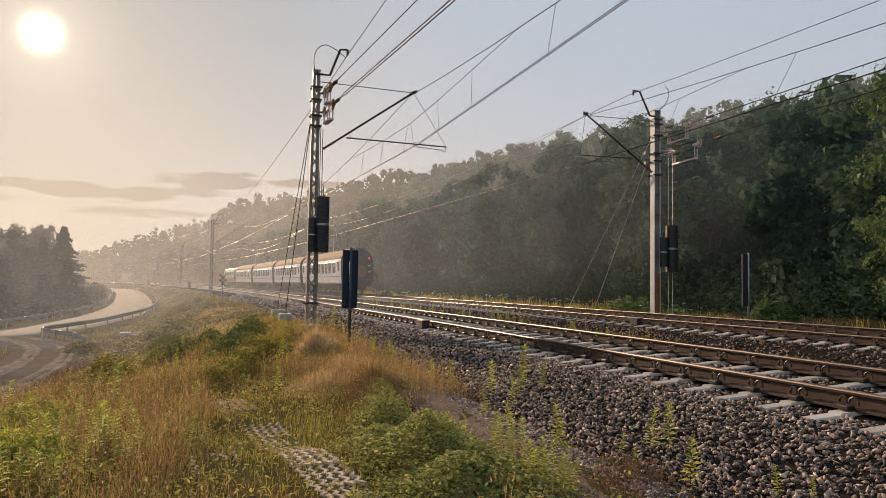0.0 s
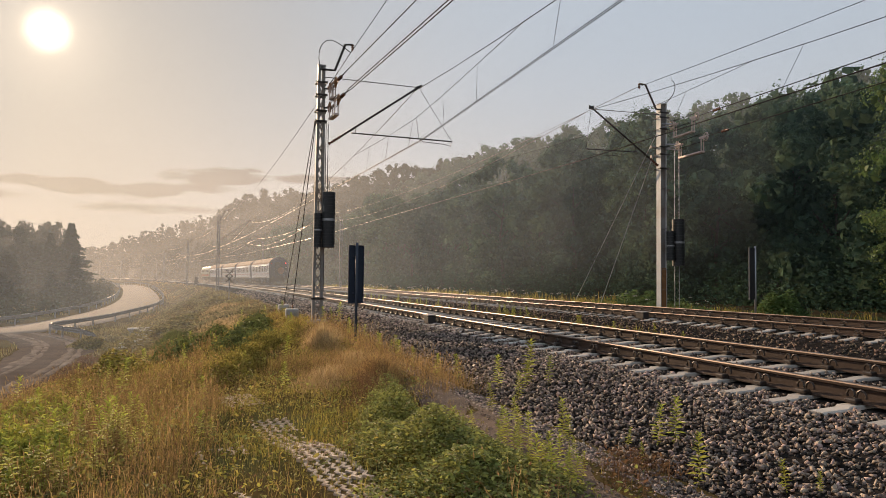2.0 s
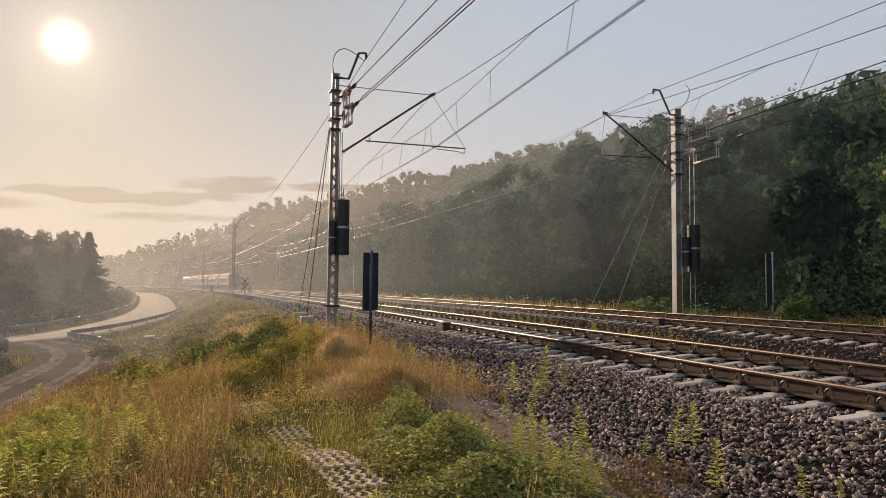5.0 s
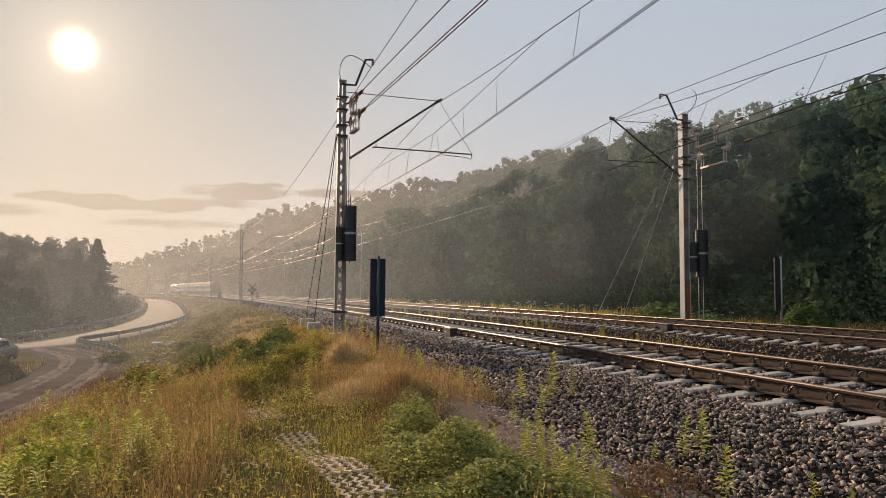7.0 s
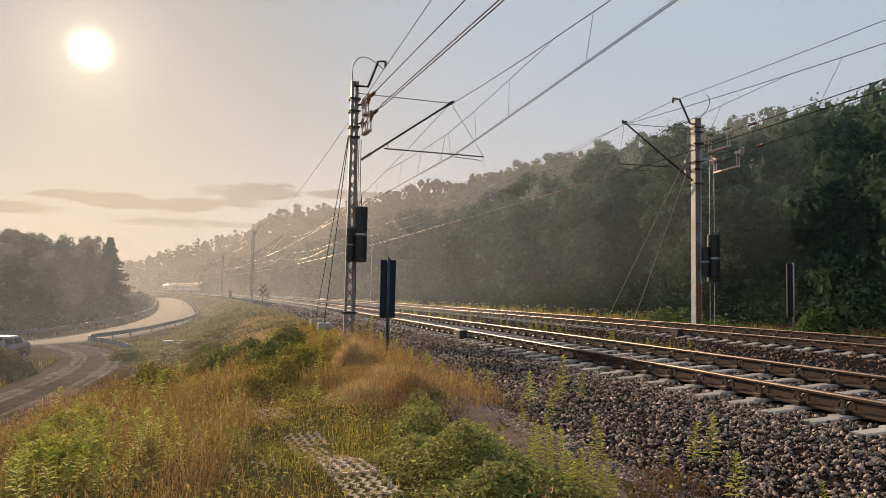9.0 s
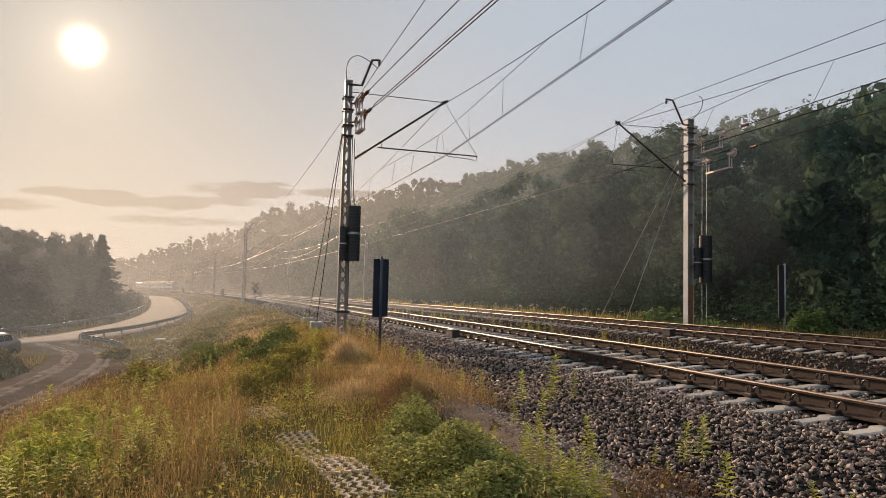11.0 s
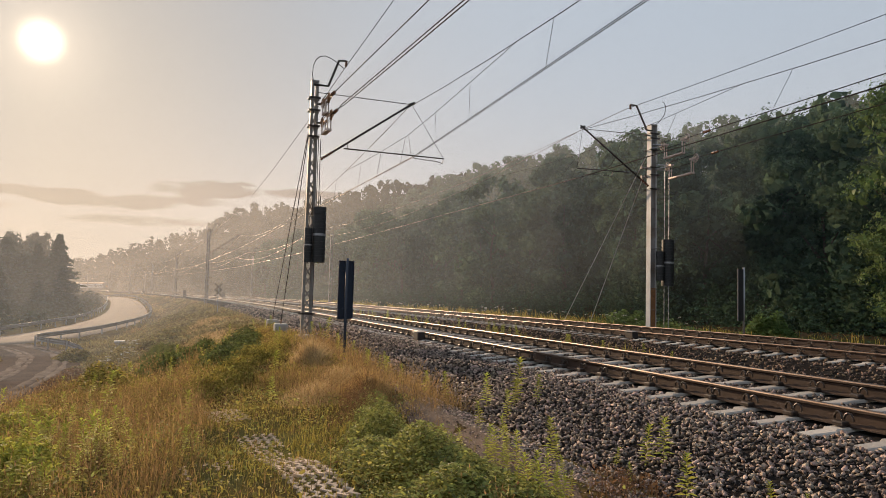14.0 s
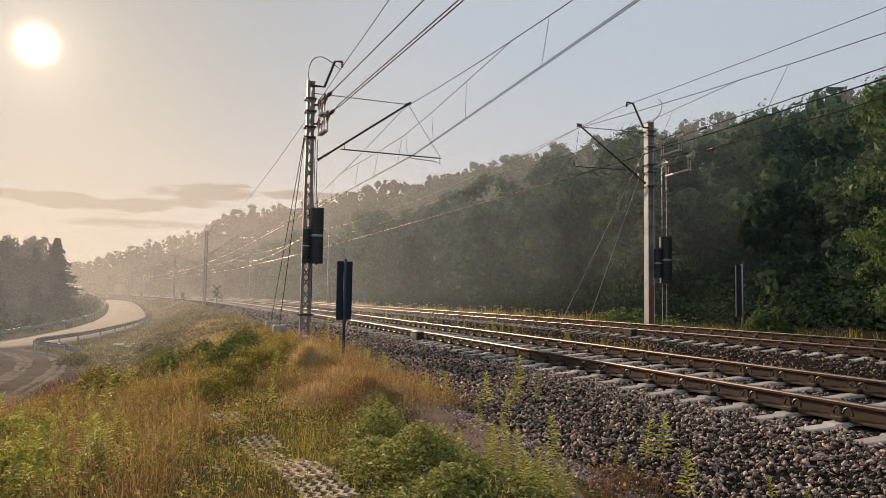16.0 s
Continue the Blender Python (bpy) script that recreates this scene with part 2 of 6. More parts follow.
# ---- mesh helpers ----
def mesh_of(name, verts, faces, mat, smooth=False):
    me = bpy.data.meshes.new(name)
    me.from_pydata([tuple(v) for v in verts], [], faces)
    me.materials.append(mat)
    if smooth:
        me.polygons.foreach_set("use_smooth", [True] * len(me.polygons))
    return me


def soup(name, verts, loops, sizes, mat, smooth=False):
    """A large mesh from arrays: vertices, corner indices and corners per face."""
    me = bpy.data.meshes.new(name)
    verts, loops, sizes = np.asarray(verts, dtype=np.float32), np.asarray(loops, dtype=np.int32), np.asarray(sizes, dtype=np.int32)
    me.vertices.add(len(verts))
    me.vertices.foreach_set("co", verts.ravel())
    me.loops.add(len(loops))
    me.loops.foreach_set("vertex_index", loops)
    me.polygons.add(len(sizes))
    me.polygons.foreach_set("loop_start", np.concatenate([[0], np.cumsum(sizes)[:-1]]).astype(np.int32))
    if smooth:
        me.polygons.foreach_set("use_smooth", np.ones(len(sizes), dtype=bool))
    me.update(calc_edges=True)
    me.materials.append(mat)
    return me


def stamp(verts, faces, mats):
    """Many copies of one small shape: faces all of one size; mats is (n, 4, 4) or (n, 3, 4)."""
    verts, faces, mats = np.asarray(verts), np.asarray(faces), np.asarray(mats)
    n, k = len(mats), len(verts)
    v = np.einsum("nij,kj->nki", mats[:, :3, :3], verts) + mats[:, None, :3, 3]
    f = faces[None] + (np.arange(n) * k)[:, None, None]
    return v.reshape(-1, 3), f.reshape(-1), np.full(n * len(faces), faces.shape[1])


def merge(*soups):
    vs, ls, ss, o = [], [], [], 0
    for v, l, s in soups:
        vs.append(v), ls.append(np.asarray(l) + o), ss.append(s)
        o += len(v)
    return np.concatenate(vs), np.concatenate(ls), np.concatenate(ss)


def turns(n, rng, tilt=0.3, size=(0.8, 1.2), flat=False):
    """n random 3 x 3 matrices: a turn about z, a lean, a size."""
    a, b, c = rng.uniform(0, 2 * np.pi, n), rng.normal(0, tilt, n), rng.uniform(0, 2 * np.pi, n)
    ca, sa, cb, sb = np.cos(a), np.sin(a), np.cos(b), np.sin(b)
    z = np.zeros(n)
    rz = np.stack([np.stack([ca, -sa, z], 1), np.stack([sa, ca, z], 1), np.stack([z, z, z + 1], 1)], 1)
    rx = np.stack([np.stack([z + 1, z, z], 1), np.stack([z, cb, -sb], 1), np.stack([z, sb, cb], 1)], 1)
    cc, sc = np.cos(c), np.sin(c)
    r2 = np.stack([np.stack([cc, -sc, z], 1), np.stack([sc, cc, z], 1), np.stack([z, z, z + 1], 1)], 1)
    return (rz @ rx @ r2) * rng.uniform(size[0], size[1], n)[:, None, None]


def placed(r, p):
    m = np.zeros((len(p), 3, 4))
    m[:, :, :3], m[:, :, 3] = r, p
    return m


def part(name, bm, mat, parent, label="", smooth=False):
    me = bm if isinstance(bm, bpy.types.Mesh) else bpy.data.meshes.new(name)
    if not isinstance(bm, bpy.types.Mesh):
        bm.to_mesh(me)
        bm.free()
    if mat and not me.materials:
        me.materials.append(mat)
    if smooth:
        me.polygons.foreach_set("use_smooth", [True] * len(me.polygons))
    ob = new(name, me)
    if parent:
        ob.parent = parent
    if label:
        tagged(ob, label)
    return ob


def thing(name, at, label, category, group="", rz=0, kind=""):
    ob = new(name)
    ob.matrix_world = pose(*at, 0, 0, rz)
    return tagged(ob, label, category, group, kind)


def add_box(bm, size, at=(0, 0, 0), rot=(0, 0, 0), bevel=0.0):
    m = pose(*at, *rot) @ Matrix.Diagonal((*size, 1))
    made = bmesh.ops.create_cube(bm, size=1, matrix=m)["verts"]
    if bevel:
        edges = {e for v in made for e in v.link_edges}
        bmesh.ops.bevel(bm, geom=list(edges), offset=bevel, segments=1, affect="EDGES")
    return bm


def box(size, at=(0, 0, 0), rot=(0, 0, 0), bevel=0.0):
    return add_box(bmesh.new(), size, at, rot, bevel)


def add_rod(bm, a, b, r, r2=None, sides=8):
    a, b = Vector(a), Vector(b)
    d = b - a
    m = Matrix.Translation((a + b) / 2) @ d.to_track_quat("Z", "Y").to_matrix().to_4x4()
    bmesh.ops.create_cone(bm, cap_ends=True, segments=sides, radius1=r, radius2=r if r2 is None else r2, depth=d.length, matrix=m)
    return bm


def rod(a, b, r, r2=None, sides=8):
    return add_rod(bmesh.new(), a, b, r, r2, sides)


def add_tube(bm, pts, r, sides=6):
    """A bent round bar through pts."""
    pts = [Vector(p) for p in pts]
    rings = []
    for i, p in enumerate(pts):
        d = (pts[min(i + 1, len(pts) - 1)] - pts[max(i - 1, 0)]).normalized()
        q = d.to_track_quat("Z", "Y")
        rings.append([bm.verts.new(p + q @ Vector((math.cos(k * 2 * math.pi / sides) * r, math.sin(k * 2 * math.pi / sides) * r, 0))) for k in range(sides)])
    for a, b in zip(rings, rings[1:]):
        for k in range(sides):
            bm.faces.new((a[k], a[(k + 1) % sides], b[(k + 1) % sides], b[k]))
    bm.faces.new(rings[0][::-1])
    bm.faces.new(rings[-1])
    return bm


def tube(pts, r, sides=6):
    return add_tube(bmesh.new(), pts, r, sides)


def sweep(profile, rings, closed=True):
    """Carries a 2D outline along rings of (origin, x axis, z axis)."""
    vs, fs, n = [], [], len(profile)
    for o, ax, az in rings:
        vs += [tuple(o + ax * u + az * w) for u, w in profile]
    for i in range(len(rings) - 1):
        for k in range(n if closed else n - 1):
            a, b = i * n + k, i * n + (k + 1) % n
            fs.append((a, b, b + n, a + n))
    return vs, fs


# ---- the line: a left-hand curve ----
RADIUS = 1350.0
CANT = radians(2.2)
FAR_U, FAR_CANT = 7.2, radians(3.3)


def line(s, u=0.0, z=0.0):
    """The place s metres along the line, u to the right of the near rail, at height z."""
    a = s / RADIUS
    return Vector((-RADIUS + (RADIUS + u) * math.cos(a), (RADIUS + u) * math.sin(a), z))


def axes(s, cant=0.0):
    a = s / RADIUS
    x = Vector((math.cos(a), math.sin(a), 0))
    return (x * math.cos(cant) + Vector((0, 0, math.sin(cant)))), Vector((0, 0, math.cos(cant))) - x * math.sin(cant)


def line_pose(s, u, z, lean=0.0):
    return Matrix.Translation(line(s, u, z)) @ Matrix.Rotation(s / RADIUS, 4, "Z") @ Matrix.Rotation(-lean, 4, "Y")


def lateral(x, y):
    return np.hypot(x + RADIUS, y) - RADIUS, np.arctan2(y, x + RADIUS) * RADIUS


# ---- ground ----
def smooth(a, b, v):
    t = np.clip((np.asarray(v, dtype=float) - a) / (b - a), 0, 1)
    return t * t * (3 - 2 * t)


def canopy(s, u):
    """Height of the treetops over the hillside."""
    front = np.interp(s, [0, 18, 38, 70, 121, 215, 396, 483, 800], [9.5, 10.2, 12.8, 14.3, 18.3, 25.7, 24.7, 21.3, 15])
    back = np.interp(s, [0, 60, 84, 112, 154, 225, 342, 397, 470, 572, 649, 900], [25, 28.6, 31, 35.2, 37.4, 40.8, 44.5, 49, 44, 38, 30, 21])
    k = np.clip((np.asarray(u) - 22) / 53, 0, 1.2)
    return front + (back - front) * k


ROAD = ((-95, 25, -3.1), (-60, 36, -3.1), (-36, 44.5, -3.0), (-24, 50.5, -2.95), (-18.4, 57.5, -2.9), (-15.6, 70, -2.65), (-14.4, 86, -2.4), (-15.7, 114, -2.05),
        (-20.3, 160, -1.4), (-25, 190, -1.1), (-31, 218, -1.25), (-44, 262, -2.4), (-68, 345, -2.7), (-110, 450, -2.7), (-170, 580, -2.7))
LANE = ((-18.0, 51.5, -2.92), (-14.6, 44, -2.93), (-13.3, 37, -2.93), (-13.0, 30, -2.93), (-13.4, 22, -2.93), (-15, 12, -2.95), (-18.5, 2, -3.0), (-23, -10, -3.0))


def glide(points, step=2.0):
    """A smooth dense line through points, as an array."""
    p = np.array(points, dtype=float)
    d = np.concatenate([[0], np.cumsum(np.linalg.norm(np.diff(p[:, :2], axis=0), axis=1))])
    t = np.arange(0, d[-1], step)
    out = []
    for v in t:
        i = min(np.searchsorted(d, v, side="right") - 1, len(p) - 2)
        a, b, c, e = p[max(i - 1, 0)], p[i], p[i + 1], p[min(i + 2, len(p) - 1)]
        w = (v - d[i]) / (d[i + 1] - d[i])
        out.append(0.5 * (2 * b + (c - a) * w + (2 * a - 5 * b + 4 * c - e) * w * w + (3 * b - a - 3 * c + e) * w ** 3))
    return np.array(out)


ROAD_LINE, LANE_LINE = glide(ROAD), glide(LANE, 1.0)


def nearest(x, y, path):
    """Distance to a path and the height there, for flat arrays."""
    best, z = np.full(x.shape, 1e9), np.zeros(x.shape)
    for px, py, pz in path:
        d = np.hypot(x - px, y - py)
        w = d < best
        best[w], z[w] = d[w], pz
    return best, z


def ground_height(x, y, rough=True):
    x, y = np.asarray(x, dtype=float), np.asarray(y, dtype=float)
    u, s = lateral(x, y)
    floor_z = np.interp(s, [-50, 60, 120, 220, 400], [-3.0, -2.9, -1.8, -1.1, -0.6])
    near_u = [-16, -13.5, -11, -8.5, -5.7, -4, -2.9, -2.2, -1.2, 2.2, 3.6, 5, 6.5, 9.6, 11, 14, 18]
    near_z = [-3.0, -2.95, -2.3, -1.05, -0.58, -0.5, -0.48, -0.48, -0.75, -0.75, -0.28, -0.28, -0.7, -0.6, -0.05, -0.1, 0]
    far_u = [-16, -11.5, -10, -8.6, -5, -3.6, -2.6, -2.0, -1.2, 2.2, 3.6, 5, 6.5, 9.6, 11, 14, 18]
    far_z = [-3.0, -2.95, -2.8, -2.3, -0.95, -0.45, -0.32, -0.34, -0.75, -0.75, -0.26, -0.26, -0.7, -0.6, -0.05, -0.1, 0]
    w = smooth(9, 22, s)
    z = np.interp(u, near_u, near_z) * (1 - w) + np.interp(u, far_u, far_z) * w
    z = np.where(u < -2.6, np.maximum(z, floor_z), z)
    hill = smooth(19, 82, u) * (canopy(s, np.minimum(u, 78)) - 12)
    z = z + hill
    left_hill = smooth(-24, -90, u) * smooth(20, 90, s) * 4
    z = z + left_hill
    if rough:
        band = np.where((u < -2.7) | (u > 12), 1.0, 0.2)
        z = z + band * (0.10 * np.sin(x * 0.9 + 1.3 * np.sin(y * 0.5)) * np.sin(y * 0.63 + 0.4) + 0.045 * np.sin(x * 2.7 + y * 1.1) * np.sin(y * 2.3 - x))
    for path, half, blend in ((ROAD_LINE, 3.6, 5.0), (LANE_LINE, 2.0, 2.0)):
        near = (np.abs(u) < 400) & (u < -3)
        if near.any():
            d, pz = nearest(x[near], y[near], path)
            k = 1 - smooth(half, half + blend, d)
            zz = z[near]
            z[near] = zz * (1 - k) + (pz - 0.03) * k
    return z


def ground_at(x, y):
    return float(ground_height(np.array([x]), np.array([y]))[0])


def graded(*spans):
    out = []
    for a, b, step in spans:
        out.append(np.arange(a, b, step))
    return np.concatenate(out + [[spans[-1][1]]])


def build_ground():
    xs = graded((-2500, -400, 300), (-400, -100, 25), (-100, -30, 3), (-30, -14, 0.8), (-14, -2, 0.22), (-2, 14, 0.5), (14, 100, 3), (100, 400, 30), (400, 2500, 300))
    ys = graded((-1500, -300, 200), (-300, -40, 20), (-40, -8, 1.5), (-8, 22, 0.25), (22, 60, 0.6), (60, 140, 1.5), (140, 400, 5), (400, 1000, 25), (1000, 4000, 300))
    gx, gy = np.meshgrid(xs, ys, indexing="ij")
    z = ground_height(gx.ravel(), gy.ravel())
    v = np.stack([gx.ravel(), gy.ravel(), z], 1)
    i = np.arange(len(xs) * len(ys)).reshape(len(xs), len(ys))
    q = np.stack([i[:-1, :-1], i[1:, :-1], i[1:, 1:], i[:-1, 1:]], -1).reshape(-1, 4)
    me = soup("ground", v, q.ravel(), np.full(len(q), 4), EARTH, smooth=True)
    # leaf litter under the woods, coloured dark for the shade beneath the trees
    me.materials.append(FOREST_FLOOR)
    mid = v[q].mean(1)
    u, s = lateral(mid[:, 0], mid[:, 1])
    me.polygons.foreach_set("material_index", (((u > 15) | ((u < -27) & (s > 70))) & (s > -60) & (s < 900)).astype(np.int32))
    tagged(new("ground", me), "grassy embankment soil and valley floor of brown earth", "ground", kind="structure")


build_ground()


def strip(name, path, half, mat, lift, label, category, uneven=0.0):
    """A ribbon of road with a little thickness along a path."""
    p = path
    d = np.gradient(p[:, :2], axis=0)
    d /= np.linalg.norm(d, axis=1)[:, None]
    nrm = np.stack([d[:, 1], -d[:, 0]], 1)
    rings = []
    for k, (a, n) in enumerate(zip(p, nrm)):
        w = 1 + uneven * (0.6 * math.sin(k * 1.9 + half * 7) + 0.4 * math.sin(k * 0.73 + half))
        rings.append((Vector(a) + Vector((0, 0, lift)), Vector((n[0], n[1], 0)) * w, Vector((0, 0, 1))))
    vs, fs = sweep([(-half - 0.1, -0.12), (-half, 0), (-half * 0.33, 0.03), (half * 0.33, 0.03), (half, 0), (half + 0.1, -0.12)], rings, closed=False)
    return tagged(new(name, mesh_of(name, vs, fs, mat, smooth=True)), label, category, kind="structure")


strip("road", ROAD_LINE, 2.6, ASPHALT, 0.02, "pale sunlit asphalt road winding between guardrails", "road")
strip("dirt_lane", LANE_LINE, 1.9, DIRT, 0.015, "brown gravelly dirt lane joining the road", "road", 0.07)


def offset_path(path, off, lift=0.0):
    d = np.gradient(path[:, :2], axis=0)
    d /= np.linalg.norm(d, axis=1)[:, None]
    q = path.copy()
    q[:, 0] += d[:, 1] * off
    q[:, 1] -= d[:, 0] * off
    q[:, 2] += lift
    return q


for off, half in ((-1.15, 0.14), (-0.72, 0.2), (0.55, 0.13), (0.95, 0.22)):
    strip("wheel_rut", offset_path(LANE_LINE, off), half, RUT, 0.05, "pale worn wheel rut of the dirt lane", "road", 0.55)


# ---- railway tracks ----
RAIL_OUTLINE = ((-0.075, 0.0), (0.075, 0.0), (0.075, 0.014), (0.012, 0.034), (0.009, 0.125), (0.034, 0.138), (0.036, 0.160), (0.029, 0.171), (-0.029, 0.171), (-0.036, 0.160), (-0.034, 0.138), (-0.009, 0.125), (-0.012, 0.034), (-0.075, 0.014))


def steps(a, b, fine, coarse, until):
    out, s = [], a
    while s < b:
        out.append(s)
        s += fine if s < until else coarse
    return out + [b]


def build_rail(parent, u, z, cant, base):
    rings = []
    for s in steps(-60, 760, 4, 8, 100):
        ax, az = axes(s, cant)
        rings.append((line(s, base, z) + ax * u, ax, az))
    vs, fs = sweep(RAIL_OUTLINE, rings)
    me = mesh_of("rail", vs, fs, RAIL_SIDE)
    me.materials.append(RAIL_HEAD)
    idx = [1 if (i % 14) in (6, 7, 8) else 0 for i in range(len(me.polygons))]
    me.polygons.foreach_set("material_index", idx)
    return part("rail", me, None, parent, "rust-brown rail with a polished bright head")


def sleeper_mesh():
    bm = bmesh.new()
    out = [(-1.3, -0.03), (-1.0, -0.02), (-0.98, 0.0), (-0.5, 0.0), (-0.35, -0.012), (0.35, -0.012), (0.5, 0.0), (0.98, 0.0), (1.0, -0.02), (1.3, -0.03)]
    rows = []
    for x, z in out:
        rows.append([bm.verts.new(p) for p in ((x, -0.125, z - 0.19), (x, -0.084, z - 0.012), (x, -0.072, z), (x, 0.072, z), (x, 0.084, z - 0.012), (x, 0.125, z - 0.19))])
    for a, b in zip(rows, rows[1:]):
        for k in range(5):
            bm.faces.new((a[k], b[k], b[k + 1], a[k + 1]))
    bm.faces.new(rows[0])
    bm.faces.new(rows[-1][::-1])
    bmesh.ops.recalc_face_normals(bm, faces=bm.faces)
    me = bpy.data.meshes.new("sleeper")
    bm.to_mesh(me)
    bm.free()
    me.materials.append(SLEEPER)
    return me


def clip_mesh():
    """A spring fastening: shoulder block and a bent double loop."""
    bm = bmesh.new()
    add_box(bm, (0.07, 0.10, 0.035), (0.02, 0, 0.018), bevel=0.008)
    for side in (-1, 1):
        pts = []
        for k in range(9):
            a = k / 8 * 1.7 * math.pi - 0.3
            pts.append((-0.012 + 0.012 * k / 8, side * (0.045 + 0.036 * math.cos(a)), 0.05 + 0.042 * math.sin(a)))
        add_tube(bm, pts, 0.0085, 5)
    me = bpy.data.meshes.new("rail_clip")
    bm.to_mesh(me)
    bm.free()
    me.materials.append(CLIP)
    return me


def mesh_soup(me):
    me.calc_loop_triangles()
    v = np.array([p.co for p in me.vertices])
    f = np.array([t.vertices for t in me.loop_triangles])
    return v, f


def ballast_profile():
    return [(-2.35, -0.62), (-1.95, -0.42), (-1.0, -0.10), (-0.65, -0.062), (-0.3, -0.045), (0.0, -0.032), (0.75, -0.042), (1.5, -0.032), (1.85, -0.03), (2.5, -0.08), (3.7, -0.45)]


def build_track(name, base, z, cant, label, first, near_s):
    track = thing(name, (0, 0, 0), label, "railway track", group="parallel tracks", kind="structure")
    for u in (0.0, 1.507):
        build_rail(track, u, z, cant, base)
    # bed of crushed stone
    rings = []
    for s in steps(-60, 760, 2, 8, 60):
        ax, az = axes(s, cant)
        rings.append((line(s, base, z), ax, az))
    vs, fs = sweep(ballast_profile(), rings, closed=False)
    part("ballast_bed", mesh_of("ballast_bed", vs, fs, BALLAST, smooth=True), None, track, "crushed-stone bed coloured near black for the shade between its stones")
    sl, cl = sleeper_mesh(), clip_mesh()
    near_m, clip_m = [], []
    k = -40
    while True:
        s = first + 0.6 * k
        k += 1
        if s > 220:
            break
        m = line_pose(s, base, z, cant) @ pose(0.7535, 0, 0)
        if -9 < s < near_s:
            ob = part("sleeper", sl, None, track)
            ob.matrix_local = m
        else:
            near_m.append(np.array(m))
        for c, rz in ((-0.085, 180), (0.085, 0), (1.507 - 0.085, 180), (1.507 + 0.085, 0)):
            mm = line_pose(s, base, z, cant) @ pose(c, 0, 0.008, 0, 0, rz) @ Matrix.Scale(1.3, 4)
            if -4 < s < 18 and rz == 180:
                ob = part("rail_clip", cl, None, track)
                ob.matrix_local = mm
            elif s < 45 and rz == 180:
                clip_m.append(np.array(mm))
    for nm, me, mats, mat in (("far_sleepers", sl, near_m, SLEEPER), ("far_rail_clips", cl, clip_m, CLIP)):
        v, f = mesh_soup(me)
        ob = part(nm, soup(nm, *stamp(v, f, mats), mat), None, track)
        tagged(ob, "concrete sleepers running on" if mat is SLEEPER else "dark spring fastenings running on", kind="stuff")
    return track


near_track = build_track("railway_track", 0.0, 0.0, CANT, "railway track on grey concrete sleepers with dark spring clips", 0.0, 70)
far_track = build_track("railway_track", FAR_U, 0.012, FAR_CANT, "farther railway track beside weeds, rusty fastenings on concrete sleepers", 0.05, 70)


def stone_shapes(rng, n=8):
    """Angular lumps: hulls of a few random points."""
    out = []
    for _ in range(n):
        bm = bmesh.new()
        p = rng.normal(size=(7, 3))
        p /= np.linalg.norm(p, axis=1)[:, None]
        p *= rng.uniform(0.85, 1.2, (7, 1)) * np.array([1.15, rng.uniform(0.65, 0.95), rng.uniform(0.5, 0.75)])
        for q in p:
            bm.verts.new(q)
        bmesh.ops.convex_hull(bm, input=bm.verts)
        loose = [v for v in bm.verts if not v.link_faces]
        bmesh.ops.delete(bm, geom=loose, context="VERTS")
        bmesh.ops.triangulate(bm, faces=bm.faces)
        bmesh.ops.recalc_face_normals(bm, faces=bm.faces)
        bm.verts.index_update()
        out.append((np.array([v.co for v in bm.verts]), np.array([[q.index for q in t.verts] for t in bm.faces])))
        bm.free()
    return out


def bed_height(u, cant, z):
    p = np.array(ballast_profile())
    return z + np.interp(u, p[:, 0], p[:, 1]) * math.cos(cant) + u * math.sin(cant)


def build_stones(track, base, z, cant, spans, seed, singles, mat=None):
    mat = mat or STONE
    rng = np.random.default_rng(seed)
    shapes = stone_shapes(rng)
    soups, count = [], 0
    for s0, s1, u0, u1, density, r0, r1 in spans:
        n = int((s1 - s0) * (u1 - u0) * density)
        s, u = rng.uniform(s0, s1, n), rng.uniform(u0, u1, n)
        a = s / RADIUS
        # keep clear of the rails and of most of the sleeper tops
        on_sleeper = (np.abs((s - 0.6 * np.round(s / 0.6))) < np.where(u < 0, 0.125, 0.1)) & (u > -0.52) & (u < 2.0)
        on_rail = (np.abs(u) < 0.19) | (np.abs(u - 1.507) < 0.19)
        keep = ~on_rail & ~on_sleeper
        s, u, a = s[keep], u[keep], a[keep]
        zz = bed_height(u, cant, z) + rng.uniform(-0.034, 0.026, len(u))
        low = u < -2.2
        pts = np.stack([-RADIUS + (RADIUS + base + u) * np.cos(a), (RADIUS + base + u) * np.sin(a), zz], 1)
        if low.any():
            pts[low, 2] = np.maximum(pts[low, 2], ground_height(pts[low, 0], pts[low, 1]) + 0.0)
        r = turns(len(pts), rng, 0.9, (r0, r1))
        kind = rng.integers(0, len(shapes), len(pts))
        for i, (v, f) in enumerate(shapes):
            k = kind == i
            m = placed(r[k], pts[k])
            if singles and count < 290:
                take = (s[k] > 0) & (s[k] < 3) & (u[k] < -0.4)
                ids = np.nonzero(take)[0][: 37]
                me = soup("ballast_stone", v, f.ravel(), np.full(len(f), 3), STONE)
                for j in ids:
                    ob = part("ballast_stone", me, None, track)
                    ob.matrix_local = Matrix([list(row) for row in m[j]] + [[0, 0, 0, 1]])
                    count += 1
                keepers = np.ones(len(m), dtype=bool)
                keepers[ids] = False
                m = m[keepers]
            soups.append(stamp(v, f, m))
    ob = part("loose_stones", soup("loose_stones", *merge(*soups), mat), None, track, "grey and brown crushed stones" if mat is STONE else "rust-brown crushed stones")
    tagged(ob, kind="stuff")


